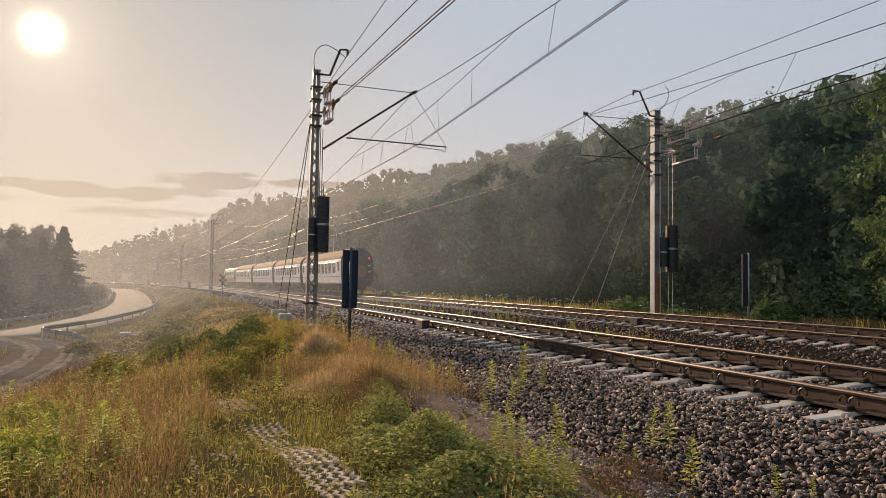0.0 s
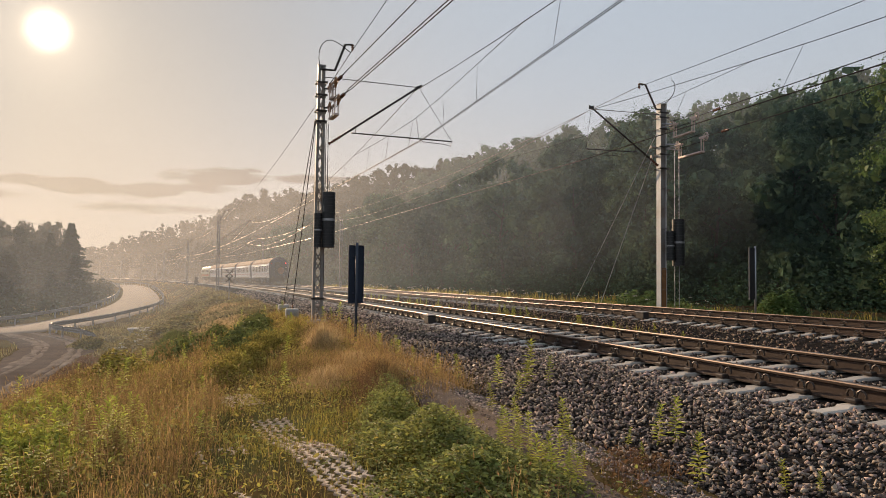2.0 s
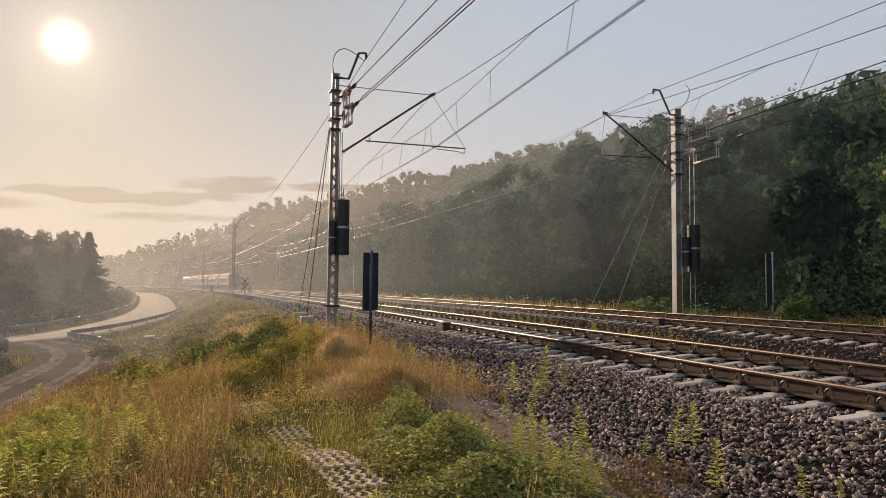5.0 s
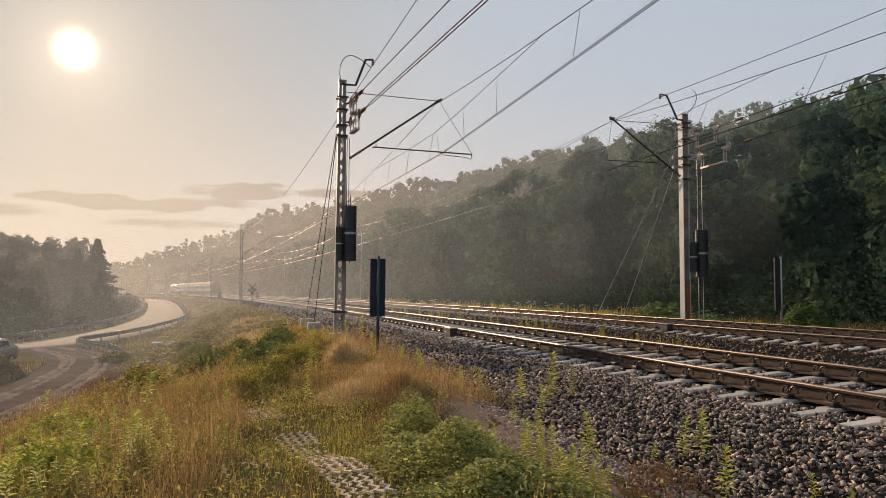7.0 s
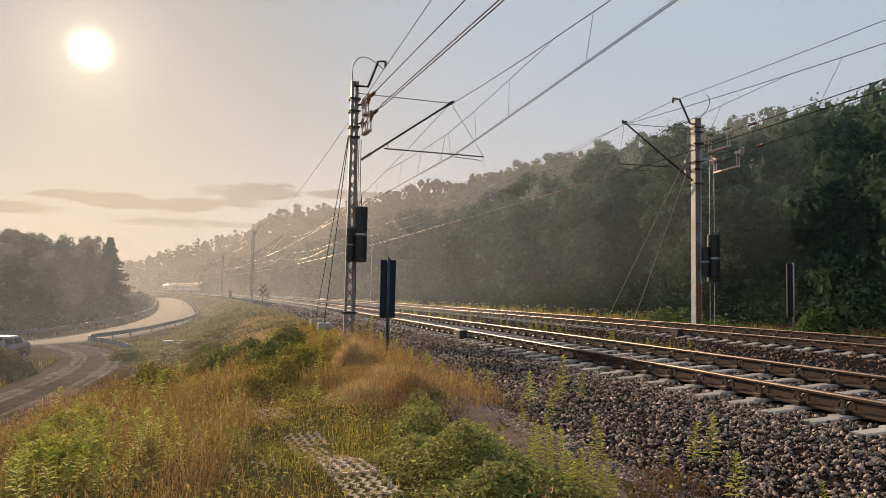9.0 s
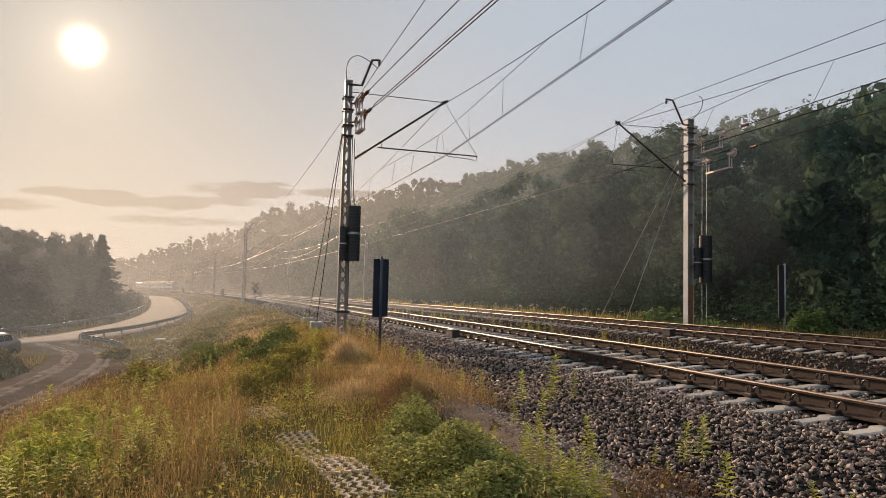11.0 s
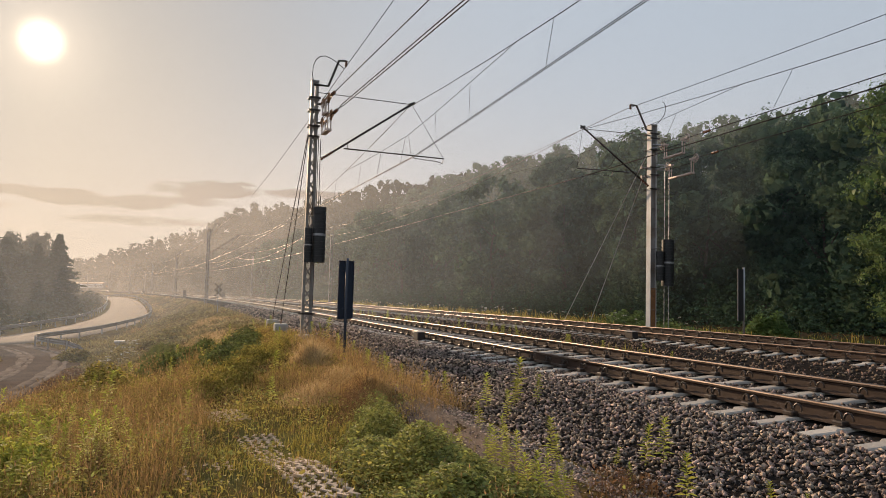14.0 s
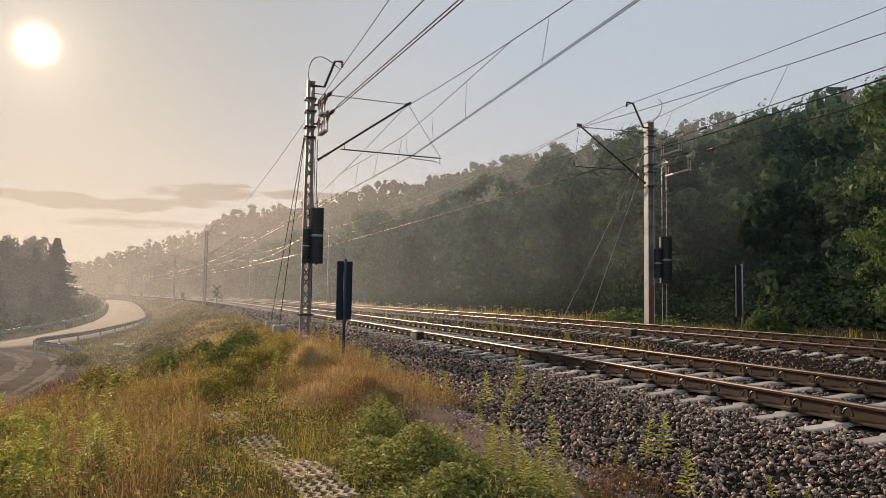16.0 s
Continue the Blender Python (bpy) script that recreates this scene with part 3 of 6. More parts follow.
build_stones(near_track, 0.0, 0.0, CANT, ((-3, 6, -2.5, 0.0, 1050, 0.017, 0.039), (-3, 6, 0, 2.6, 320, 0.018, 0.035), (6, 16, -2.5, 0.0, 520, 0.022, 0.044), (6, 16, 0.0, 2.6, 200, 0.022, 0.038),
                                            (16, 34, -2.4, 0, 120, 0.04, 0.065), (34, 70, -2.3, 0, 30, 0.05, 0.08)), 3, True)
build_stones(far_track, FAR_U, 0.012, FAR_CANT, ((2, 22, -2.3, 0.0, 130, 0.03, 0.055), (2, 22, 0.0, 1.5, 70, 0.03, 0.05), (22, 50, -2.2, 0, 40, 0.04, 0.07)), 4, False, RUSTSTONE)


# ---- overhead line ----
S_L, S_R, SPAN = 17.8, 19.6, 60.0


def lattice_mast(at, height, rz, label, wide=0.32, deep=0.22, lace=0.34, mat=None, near=False, taper=0.0):
    """Two channel irons joined by flat lacing bars, on a concrete foot."""
    mat = mat or MASTGREY
    mast = thing("catenary_mast", at, label, "catenary mast", group="catenary masts", rz=rz)
    for side in (-1, 1):
        # one rolled channel: web and two flanges in one outline
        bm = bmesh.new()
        x, y = side * wide / 2, deep / 2
        outline = [(x, -y), (x, y), (x - side * 0.08, y), (x - side * 0.08, y - 0.012), (x - side * 0.012, y - 0.012), (x - side * 0.012, -y + 0.012), (x - side * 0.08, -y + 0.012), (x - side * 0.08, -y)]
        low = [bm.verts.new((px, py, 0)) for px, py in outline]
        top = [bm.verts.new((px - side * taper, py, height)) for px, py in outline]
        for k in range(8):
            bm.faces.new((low[k], low[(k + 1) % 8], top[(k + 1) % 8], top[k]))
        bm.faces.new(low[::-1])
        bm.faces.new(top)
        bmesh.ops.recalc_face_normals(bm, faces=bm.faces)
        part("channel", bm, mat, mast)
    n = int((height - 0.2) / lace)
    half = wide / 2 - 0.045
    joined = bmesh.new()
    for face in (-1, 1):
        for k in range(n):
            z0, z1 = 0.15 + k * lace, 0.15 + (k + 1) * lace
            a, b = (-half, half) if (k + (face > 0)) % 2 else (half, -half)
            a, b = a * (1 - taper * z0 / height / half), b * (1 - taper * z1 / height / half)
            d = Vector((b - a, 0, z1 - z0))
            bm = bmesh.new() if near else joined
            add_box(bm, (d.length, 0.008, 0.04), ((a + b) / 2, face * (deep / 2 + 0.011), (z0 + z1) / 2), (0, -math.degrees(math.atan2(d.z, d.x)), 0))
            if near:
                part("lacing_bar", bm, mat, mast)
    if near:
        joined.free()
    else:
        tagged(part("lacing", joined, mat, mast), kind="stuff")
    part("foot", box((0.62, 0.62, 0.7), (0, 0, -0.3), bevel=0.03), CONCRETE, mast)
    part("cap", box((wide - 2 * taper + 0.02, deep + 0.02, 0.06), (0, 0, height + 0.031)), mat, mast)
    return mast


def bands(mast, heights, wide=0.32, deep=0.22):
    """Clamping frames round the mast."""
    for z in heights:
        bm = bmesh.new()
        for sy in (-1, 1):
            add_box(bm, (wide + 0.14, 0.03, 0.06), (0, sy * (deep / 2 + 0.035), z))
        for sx in (-1, 1):
            add_rod(bm, (sx * (wide / 2 + 0.05), -deep / 2 - 0.09, z), (sx * (wide / 2 + 0.05), deep / 2 + 0.09, z), 0.012, sides=6)
        part("clamp", bm, DARKIRON, mast)


def insulator(parent, a, b, n=5, r=0.06):
    a, b = Vector(a), Vector(b)
    bm = bmesh.new()
    add_rod(bm, a, b, r * 0.35, sides=8)
    for k in range(n):
        add_rod(bm, a.lerp(b, (k + 0.15) / n), a.lerp(b, (k + 0.75) / n), r, r * 0.55, 10)
    part("insulator", bm, CERAMIC, parent, "ribbed brown insulator", smooth=True)


def cantilever(mast, tie, strut, tube_ends, steady, horn=None):
    """Arm over the track in the mast's space: (x, z) pairs of its ends."""
    P = lambda q: Vector((q[0], -0.16, q[1]))
    a, b = P(strut[0]), P(strut[1])
    way = (b - a).normalized()
    part("strut", rod(a + way * 0.45, b + way * 0.12, 0.034, sides=10), DARKIRON, mast, "dark sloping tube of the arm", smooth=True)
    insulator(mast, a, a + way * 0.46)
    part("top_tie", rod(P(tie[0]), P(tie[1]), 0.013, sides=6), DARKIRON, mast)
    part("clevis", box((0.22, 0.06, 0.09), b, (0, -20, 0), bevel=0.015), DARKIRON, mast)
    c, d = P(tube_ends[0]), P(tube_ends[1])
    part("registration_tube", rod(c, d, 0.021, sides=8), DARKIRON, mast, smooth=True)
    t = (c.x - a.x) / (b.x - a.x)
    part("drop_link", rod(a.lerp(b, t + 0.04), c.lerp(d, 0.04), 0.012, sides=6), DARKIRON, mast)
    pts = [P(q) for q in steady]
    part("steady_arm", tube(pts, 0.012), DARKIRON, mast)
    part("hanger", rod(b, d, 0.007, sides=5), WIRE, mast)
    if horn:
        part("horn", tube([P(q) for q in horn], 0.04, 8), DARKIRON, mast, "bent dark pipe bearing the feeder wire")
        e = P(horn[-1])
        insulator(mast, e + Vector((0, 0, 0.0)), e + Vector((0, 0, -0.2)), 3, 0.055)


def wire(name, pts, r, label, group="", mat=None):
    """A hanging wire through points."""
    return tagged(part(name, tube(pts, r, 5), mat or WIRE, None), label, "overhead wire", group)


def sag(a, b, drop, n=16):
    a, b = Vector(a), Vector(b)
    return [a.lerp(b, k / n) - Vector((0, 0, drop * 4 * (k / n) * (1 - k / n))) for k in range(n + 1)]


def at_share(a, b, f, drop):
    return a.lerp(b, f) - Vector((0, 0, drop * 4 * f * (1 - f)))


def build_line(first, mid_u, mid_t, uc, ut, zc, zt, uf, zf, spans, drop):
    """Over one track from mast to mast: carrier with stitch wires, double contact wire, droppers and the feeder."""
    for k in range(-2, spans):
        s0, s1 = first + SPAN * k, first + SPAN * (k + 1)
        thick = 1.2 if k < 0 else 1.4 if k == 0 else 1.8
        # farther spans get the lighter copies, painting in the sun on them
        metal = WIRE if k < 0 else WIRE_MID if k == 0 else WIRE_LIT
        place = lambda j, own, mid: own if j == 0 else mid + (0.2 if j % 2 == 0 else -0.2)
        ca, cb = line(s0, place(k, uc, mid_u), zc), line(s1, place(k + 1, uc, mid_u), zc)
        ta, tb = line(s0, place(k, ut, mid_t), zt), line(s1, place(k + 1, ut, mid_t), zt)
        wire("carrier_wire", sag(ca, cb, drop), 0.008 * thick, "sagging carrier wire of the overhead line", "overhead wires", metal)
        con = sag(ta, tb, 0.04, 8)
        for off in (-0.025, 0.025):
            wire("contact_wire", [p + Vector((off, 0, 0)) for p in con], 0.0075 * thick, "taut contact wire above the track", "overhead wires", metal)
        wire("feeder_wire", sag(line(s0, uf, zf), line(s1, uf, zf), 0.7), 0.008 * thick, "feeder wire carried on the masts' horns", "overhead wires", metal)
        if k > 2:
            continue
        for j in range(9):
            g = 0.18 + j * 0.08
            wire("dropper", [at_share(ca, cb, g, drop), at_share(ta, tb, g + (0.013 if k < 0 else 0.025 if k == 0 else 0), 0.04)], 0.0045 * thick, "thin dropper between carrier and contact wire", "droppers")
        # stitch wires, slung under the carrier on both sides of a mast
        for g, back in ((0.0, False), (1.0, True)):
            w = 9.0 / SPAN
            far = 1 - w if back else w
            tip = at_share(ca, cb, far, drop)
            mid = (cb if back else ca) - Vector((0, 0, 0.93))
            knee = mid.lerp(tip, 0.35) - Vector((0, 0, 0.04))
            wire("stitch_wire", [mid, knee, tip], 0.006 * thick, "stitch wire slung below the carrier beside the mast", "overhead wires")
            for q in (0.02, 0.35, 0.68):
                gg = abs(g - w * q)
                wire("dropper", [mid.lerp(tip, q), at_share(ta, tb, gg + (0.013 if k < 0 else 0.025 if k == 0 else 0), 0.04)], 0.0045 * thick, "thin dropper between stitch and contact wire", "droppers")


def weight_stack(name, at, r, low, high, label):
    """Cast discs strung on a rod, with a pale strap round the middle."""
    st = thing(name, (at[0], at[1], low), label, "tension weight", "tension weights")
    h, z, k = high - low, 0.0, 0
    n = max(4, round(h / 0.105))
    step = h / n
    for k in range(n):
        bm = rod((0, 0, k * step + 0.001), (0, 0, (k + 1) * step - 0.002), r, sides=24)
        bmesh.ops.bevel(bm, geom=[e for e in bm.edges if abs(e.verts[0].co.z - e.verts[1].co.z) < 1e-4], offset=0.004, segments=1, affect="EDGES")
        part("disc", bm, BLACK, st)
    part("strap", rod((0, 0, h * 0.48), (0, 0, h * 0.52), r + 0.008, sides=20), GALV, st, "pale metal strap")
    part("rod", rod((0, 0, -0.05), (0, 0, h + 0.35), 0.014, sides=6), DARKIRON, st)
    return st


def spoked_wheel(bm, c, axis, r, thick):
    """Rim, hub and spokes of a cast pulley wheel."""
    axis = Vector(axis).normalized()
    q = axis.to_track_quat("Z", "Y")
    ring = [c + q @ Vector((math.cos(k * math.pi / 8) * r, math.sin(k * math.pi / 8) * r, 0)) for k in range(17)]
    add_tube(bm, ring, thick, 6)
    add_rod(bm, c - axis * thick * 2, c + axis * thick * 2, r * 0.28, sides=10)
    for k in range(3):
        w = q @ Vector((math.cos(k * math.pi / 3) * r, math.sin(k * math.pi / 3) * r, 0))
        add_rod(bm, c - w, c + w, thick * 0.6, sides=5)
    return bm


def h_mast(at, height, label, wide=0.28, deep=0.30):
    """A rolled steel column: two flanges and the web between them, on a base plate and a concrete foot."""
    mast = thing("catenary_mast", at, label, "catenary mast", group="catenary masts")
    for sx in (-1, 1):
        part("flange", box((0.022, deep, height), (sx * (wide / 2 - 0.011), 0, height / 2), bevel=0.004), MASTPALE, mast)
    # web and stiffeners in darker grey: shade between the flanges, put into colour
    part("web", box((wide - 0.048, 0.018, height - 0.01), (0, -0.05, height / 2)), MASTGREY, mast, "web in a darker grey for the shade between the flanges")
    for k in range(9):
        part("stiffener", box((wide - 0.05, 0.12, 0.016), (0, -0.12, 0.9 + k * 0.8)), MASTGREY, mast)
    part("base_plate", box((0.5, 0.5, 0.04), (0, 0, 0.02), bevel=0.008), MASTPALE, mast)
    part("foot", box((0.7, 0.7, 0.7), (0, 0, -0.352), bevel=0.03), CONCRETE, mast)
    part("cap", box((wide + 0.02, deep + 0.02, 0.03), (0, 0, height + 0.016)), MASTPALE, mast)
    return mast


def pulley_set(parent, root, way, gap, drop, metal=None):
    """Two spoked pulleys on the end of a tensioned wire, their cheek bars, and the hanging fork between them."""
    metal = metal or RUST
    way = Vector(way).normalized()
    a = Vector(root)
    b = a + way * gap
    across = way.cross(Vector((0, 0, 1))).normalized()
    q = way.to_track_quat("Y", "Z").to_matrix().to_4x4()
    for p, d in ((a, 1), (b, -1)):
        for off in (-0.055, 0.055):
            bm = bmesh.new()
            bmesh.ops.create_cube(bm, size=1, matrix=Matrix.Translation(p + way * d * 0.13 + across * off) @ q @ Matrix.Diagonal((0.016, 0.44, 0.075, 1)))
            part("cheek_bar", bm, metal, parent, "weathered pulley cheek bar")
        bm = bmesh.new()
        spoked_wheel(bm, p, across, 0.15, 0.02)
        part("pulley_wheel", bm, metal, parent, "spoked iron pulley wheel")
    for off in (-0.03, 0.03):
        part("rope", rod(a + across * off + Vector((0, 0, 0.14)), b + across * off + Vector((0, 0, 0.14)), 0.008, sides=5), WIRE, parent)
        part("rope", rod(a + across * off - Vector((0, 0, 0.14)), b + across * off - Vector((0, 0, 0.14)), 0.008, sides=5), WIRE, parent)
    down = Vector((0, 0, -drop))
    fork = bmesh.new()
    ends = (a + way * 0.22, b - way * 0.22)
    for e in ends:
        for off in (-0.05, 0.05):
            add_rod(fork, e + across * off + Vector((0, 0, 0.04)), e + across * off + down, 0.02, sides=6)
    mid = (ends[0] + ends[1]) / 2 + down
    bmesh.ops.create_cube(fork, size=1, matrix=Matrix.Translation(mid) @ q @ Matrix.Diagonal((0.15, (ends[1] - ends[0]).length + 0.06, 0.06, 1)))
    part("safety_fork", fork, WEATHERED, parent, "weathered steel fork bar")
    return b


def build_masts():
    # the mast on the near side
    x0, y0, z0 = -2.54, 17.68, -0.23
    base = Vector((x0, y0, z0))
    ml = lattice_mast(base, 7.95, 0, "grey lattice steel mast carrying pulleys and tension weights beside the track", wide=0.34, near=True, taper=0.06)
    W = lambda x, z: (x - x0, z - z0)
    cantilever(ml, (W(-2.45, 7.38), W(0.53, 7.32)), (W(-2.3, 5.28), W(0.59, 7.33)), (W(-1.59, 5.68), W(1.74, 5.63)),
               [W(1.72, 5.62), W(1.7, 5.46), W(1.5, 5.52), W(0.75, 5.56), W(0.62, 5.66), W(0.72, 5.72)],
               [W(-2.6, 7.62), W(-2.14, 7.62), W(-1.83, 8.47), W(-1.6, 8.49)])
    bands(ml, (7.45, 7.05, 6.55, 6.22), 0.22)
    bands(ml, (0.7,), 0.33)
    part("jumper", tube([(-0.05, 0, 7.95), (-0.09, 0, 8.25), (-0.07, 0, 8.5), (0.0, 0, 8.68), (0.12, -0.02, 8.8), (0.28, -0.08, 8.83), (0.45, -0.18, 8.74), (0.62, -0.35, 8.57), (0.8, -0.6, 8.33)], 0.013), WIRE, ml)
    part("down_rope", rod((0.2, -0.35, 3.7), (0.2, -0.3, 6.1), 0.012, sides=5), WIRE, ml)
    part("guide_rod", rod((0.13, -0.33, 0.9), (0.13, -0.33, 6.2), 0.012, sides=5), DARKIRON, ml)
    for (x, z, y), end, gap in (((-2.30, 7.02, 17.45), line(-42, 3.0, 7.3), 0.75), ((-2.30, 6.42, 17.45), line(-42, 2.7, 5.9), 1.15)):
        p = Vector((x, y, z))
        way = end - p
        tip = pulley_set(ml, p - base, way, gap, 0.4) + base
        part("bracket", rod((x - x0 - 0.15, -0.12, z - z0), (x - x0, y - y0, z - z0), 0.03, sides=6), DARKIRON, ml)
        w = way.normalized()
        ins = tagged(new("strain_insulator"), "ribbed strain insulator in an anchored wire", "insulator", "strain insulators")
        insulator(ins, tip + w * 0.35, tip + w * 0.75, 5, 0.055)
        spread = (-0.04, 0.04) if gap > 1 else (0.0,)
        wire("anchor_wire", [tip, tip + w * 1.0], 0.014, "wire anchored on the mast's pulleys", "overhead wires")
        for off in spread:
            wire("anchor_wire", [tip + w * 1.0, tip + w * 1.3 + Vector((off, 0, 0))] + sag(tip + w * 1.3 + Vector((off, 0, 0)), end + Vector((off, 0, 0)), 0.1, 10)[1:], 0.013, "wire anchored on the mast's pulleys", "overhead wires")
    weight_stack("tension_weight", (-2.30, 17.25), 0.195, 2.04, 3.74, "tall stack of black cast discs hanging on the mast")
    weight_stack("tension_weight", (-2.62, 17.27), 0.12, 2.05, 3.09, "slim stack of dark rusty discs hanging on the mast")
    for k, (bx, by) in enumerate(((-3.0, 20.6), (-2.87, 25.0))):
        gz = ground_at(bx, by)
        blk = thing("anchor_block", (bx, by, gz), "pale concrete anchor block in the grass", "anchor block", "anchor blocks")
        part("block", box((0.44, 0.44, 0.7), (0, 0, 0.0), bevel=0.03), CONCRETE, blk)
        part("eye_bolt", rod((0, -0.05, 0.33), (0, -0.12, 0.5), 0.02), RUST, blk)
        top = Vector((-2.68, 17.82, 5.95 + 0.15 * k))
        wire("guy_wire", [top, Vector((bx, by - 0.12, gz + 0.48))], 0.013, "taut guy rope from mast to anchor block", "guy wires")

    # the mast before the wood
    x1, y1, z1 = 11.12, 19.6, -0.1
    base = Vector((x1, y1, z1))
    mr = h_mast(base, 8.2, "pale steel mast with pulleys and black tension weights before the wood")
    W = lambda x, z: (x - x1, z - z1)
    cantilever(mr, (W(10.9, 7.66), W(8.1, 7.64)), (W(10.85, 5.64), W(7.93, 7.7)), (W(9.95, 6.12), W(7.7, 6.1)),
               [W(9.25, 6.08), W(9.2, 5.88), W(9.05, 5.92), W(8.0, 5.9), W(7.86, 5.8), W(7.95, 5.76)],
               [W(11.0, 7.86), W(10.76, 7.86), W(10.29, 8.78), W(10.01, 8.8)])
    bands(mr, (7.85, 7.66, 7.2, 6.5, 6.2, 5.64), 0.28, 0.3)
    for z in (6.5, 6.12):
        part("stub_bracket", rod((-0.42, 0.05, z), (-0.15, 0.05, z), 0.03, sides=8), MASTGREY, mr)
        part("stub_plate", rod((-0.46, 0.05, z), (-0.43, 0.05, z), 0.07, sides=10), MASTGREY, mr)
    part("jumper", tube([(0.05, 0, 8.2), (0.2, -0.2, 8.35), (0.26, -0.4, 8.55), (0.2, -0.6, 8.72), (0.05, -0.8, 8.82), (-0.15, -1.0, 8.86), (-0.35, -1.15, 8.84)], 0.013), WIRE, mr)
    part("rusty_plate", box((0.2, 0.012, 1.5), (0.0, -0.145, 1.0)), RUST, mr, "rusty lower plate")
    for dx in (0.42, 0.62):
        part("guide_rod", rod((dx, -0.25, 0.15), (dx, -0.25, 6.4), 0.013, sides=5), GALV, mr)
    part("guide_bracket", box((0.75, 0.06, 0.05), (0.42, -0.2, 6.42)), GALV, mr)
    for (x, z, y), end, gap in (((11.42, 7.26, 19.35), line(-42, 10.5, 7.45), 1.6), ((11.62, 6.46, 19.3), line(-42, 7.8, 6.1), 1.95)):
        p = Vector((x, y, z))
        way = end - p
        tip = pulley_set(mr, p - base, way, gap, 0.52, WEATHERED) + base
        part("bracket", rod((x - x1 - 0.4, -0.16, z - z1 + 0.04), (x - x1, y - y1, z - z1 + 0.04), 0.03, sides=6), GALV, mr)
        part("bracket", rod((x - x1 - 0.4, -0.16, z - z1 - 0.1), (x - x1, y - y1, z - z1 - 0.02), 0.03, sides=6), GALV, mr)
        w = way.normalized()
        wire("anchor_wire", [tip, tip + w * 1.0], 0.014, "wire anchored on the mast's pulleys", "overhead wires")
        ins = tagged(new("strain_insulator"), "ribbed strain insulator in an anchored wire", "insulator", "strain insulators")
        insulator(ins, tip + w * 1.0, tip + w * 1.4, 5, 0.055)
        wire("anchor_wire", sag(tip + w * 1.0, end, 0.1, 10), 0.016, "wire anchored on the mast's pulleys", "overhead wires")
    weight_stack("tension_weight", (11.70, 19.35), 0.235, 1.74, 3.56, "tall stack of black cast discs before the wood")
    weight_stack("tension_weight", (11.31, 19.3), 0.15, 1.94, 3.08, "slim stack of dark discs hanging on the mast")
    for k, (bx, by) in enumerate(((11.25, 27.2), (11.3, 24.75))):
        top = Vector((10.97 - 0.16 * k, 19.75, 6.93 - 0.9 * k))
        wire("guy_wire", [top, Vector((bx, by, ground_at(bx, by)))], 0.02, "taut guy rope from mast to the ground", "guy wires", ROPE)

    # masts running on along the curve
    for k in range(1, 9):
        s = S_L + SPAN * k
        m = lattice_mast((*line(s, -2.75)[:2], -0.45 + 0.012 * k), 8.15, math.degrees(s / RADIUS), "distant lattice mast beside the line in morning mist", lace=0.5)
        q = 0.45
        cantilever(m, ((0.1, 7.38 + q), (3.1, 7.3 + q)), ((0.2, 5.2 + q), (3.25, 7.33 + q)), ((0.9, 5.68 + q), (4.2, 5.63 + q)), [(4.1, 5.62 + q), (4.1, 5.5 + q), (3.3, 5.66 + q)], [(0, 7.5 + q), (0.3, 7.5 + q), (0.6, 8.35 + q), (0.95, 8.4 + q)])
        if k < 6:
            s = S_R + SPAN * k
            m = lattice_mast((*line(s, 11.1)[:2], -0.1), 8.1, math.degrees(s / RADIUS), "distant mast on the wood's side of the line", lace=0.5)
            cantilever(m, ((-0.1, 7.7), (-3.0, 7.7)), ((-0.2, 5.7), (-3.1, 7.75)), ((-0.9, 6.2), (-3.6, 6.15)), [(-2.4, 6.15), (-2.4, 5.95), (-3.1, 5.85)], [(0, 7.9), (-0.3, 7.9), (-0.8, 8.85), (-1.1, 8.88)])
    build_line(S_L, 0.72, 0.45, 0.67, 0.98, 7.28, 5.72, -1.50, 8.30, 8, 1.46)
    build_line(S_R, 7.95, 7.95, 8.14, 8.04, 7.65, 5.78, 10.14, 8.69, 6, 1.3)


build_masts()


# ---- grass, herbs and stones of the embankment ----
def surface(x, y):
    """Top of soil or stone bed."""
    z = ground_height(x, y)
    u, s = lateral(x, y)
    for base, lift, cant in ((0.0, 0.0, CANT), (FAR_U, 0.012, FAR_CANT)):
        p = np.array(ballast_profile())
        b = lift + np.interp(u - base, p[:, 0], p[:, 1], left=-9, right=-9) + (u - base) * math.sin(cant)
        z = np.maximum(z, b)
    return z


def patchy(x, y, scale, seed=0.0):
    return (np.sin(x * scale + seed + 1.7 * np.sin(y * scale * 0.7 + seed)) * np.sin(y * scale * 0.9 - seed * 1.3 + 1.1 * np.sin(x * scale * 1.3)) + 1) / 2


def spots_in(rng, n, u0, u1, s0, s1):
    u, s = rng.uniform(u0, u1, n), rng.uniform(s0, s1, n)
    a = s / RADIUS
    x, y = -RADIUS + (RADIUS + u) * np.cos(a), (RADIUS + u) * np.sin(a)
    return x, y, u, s


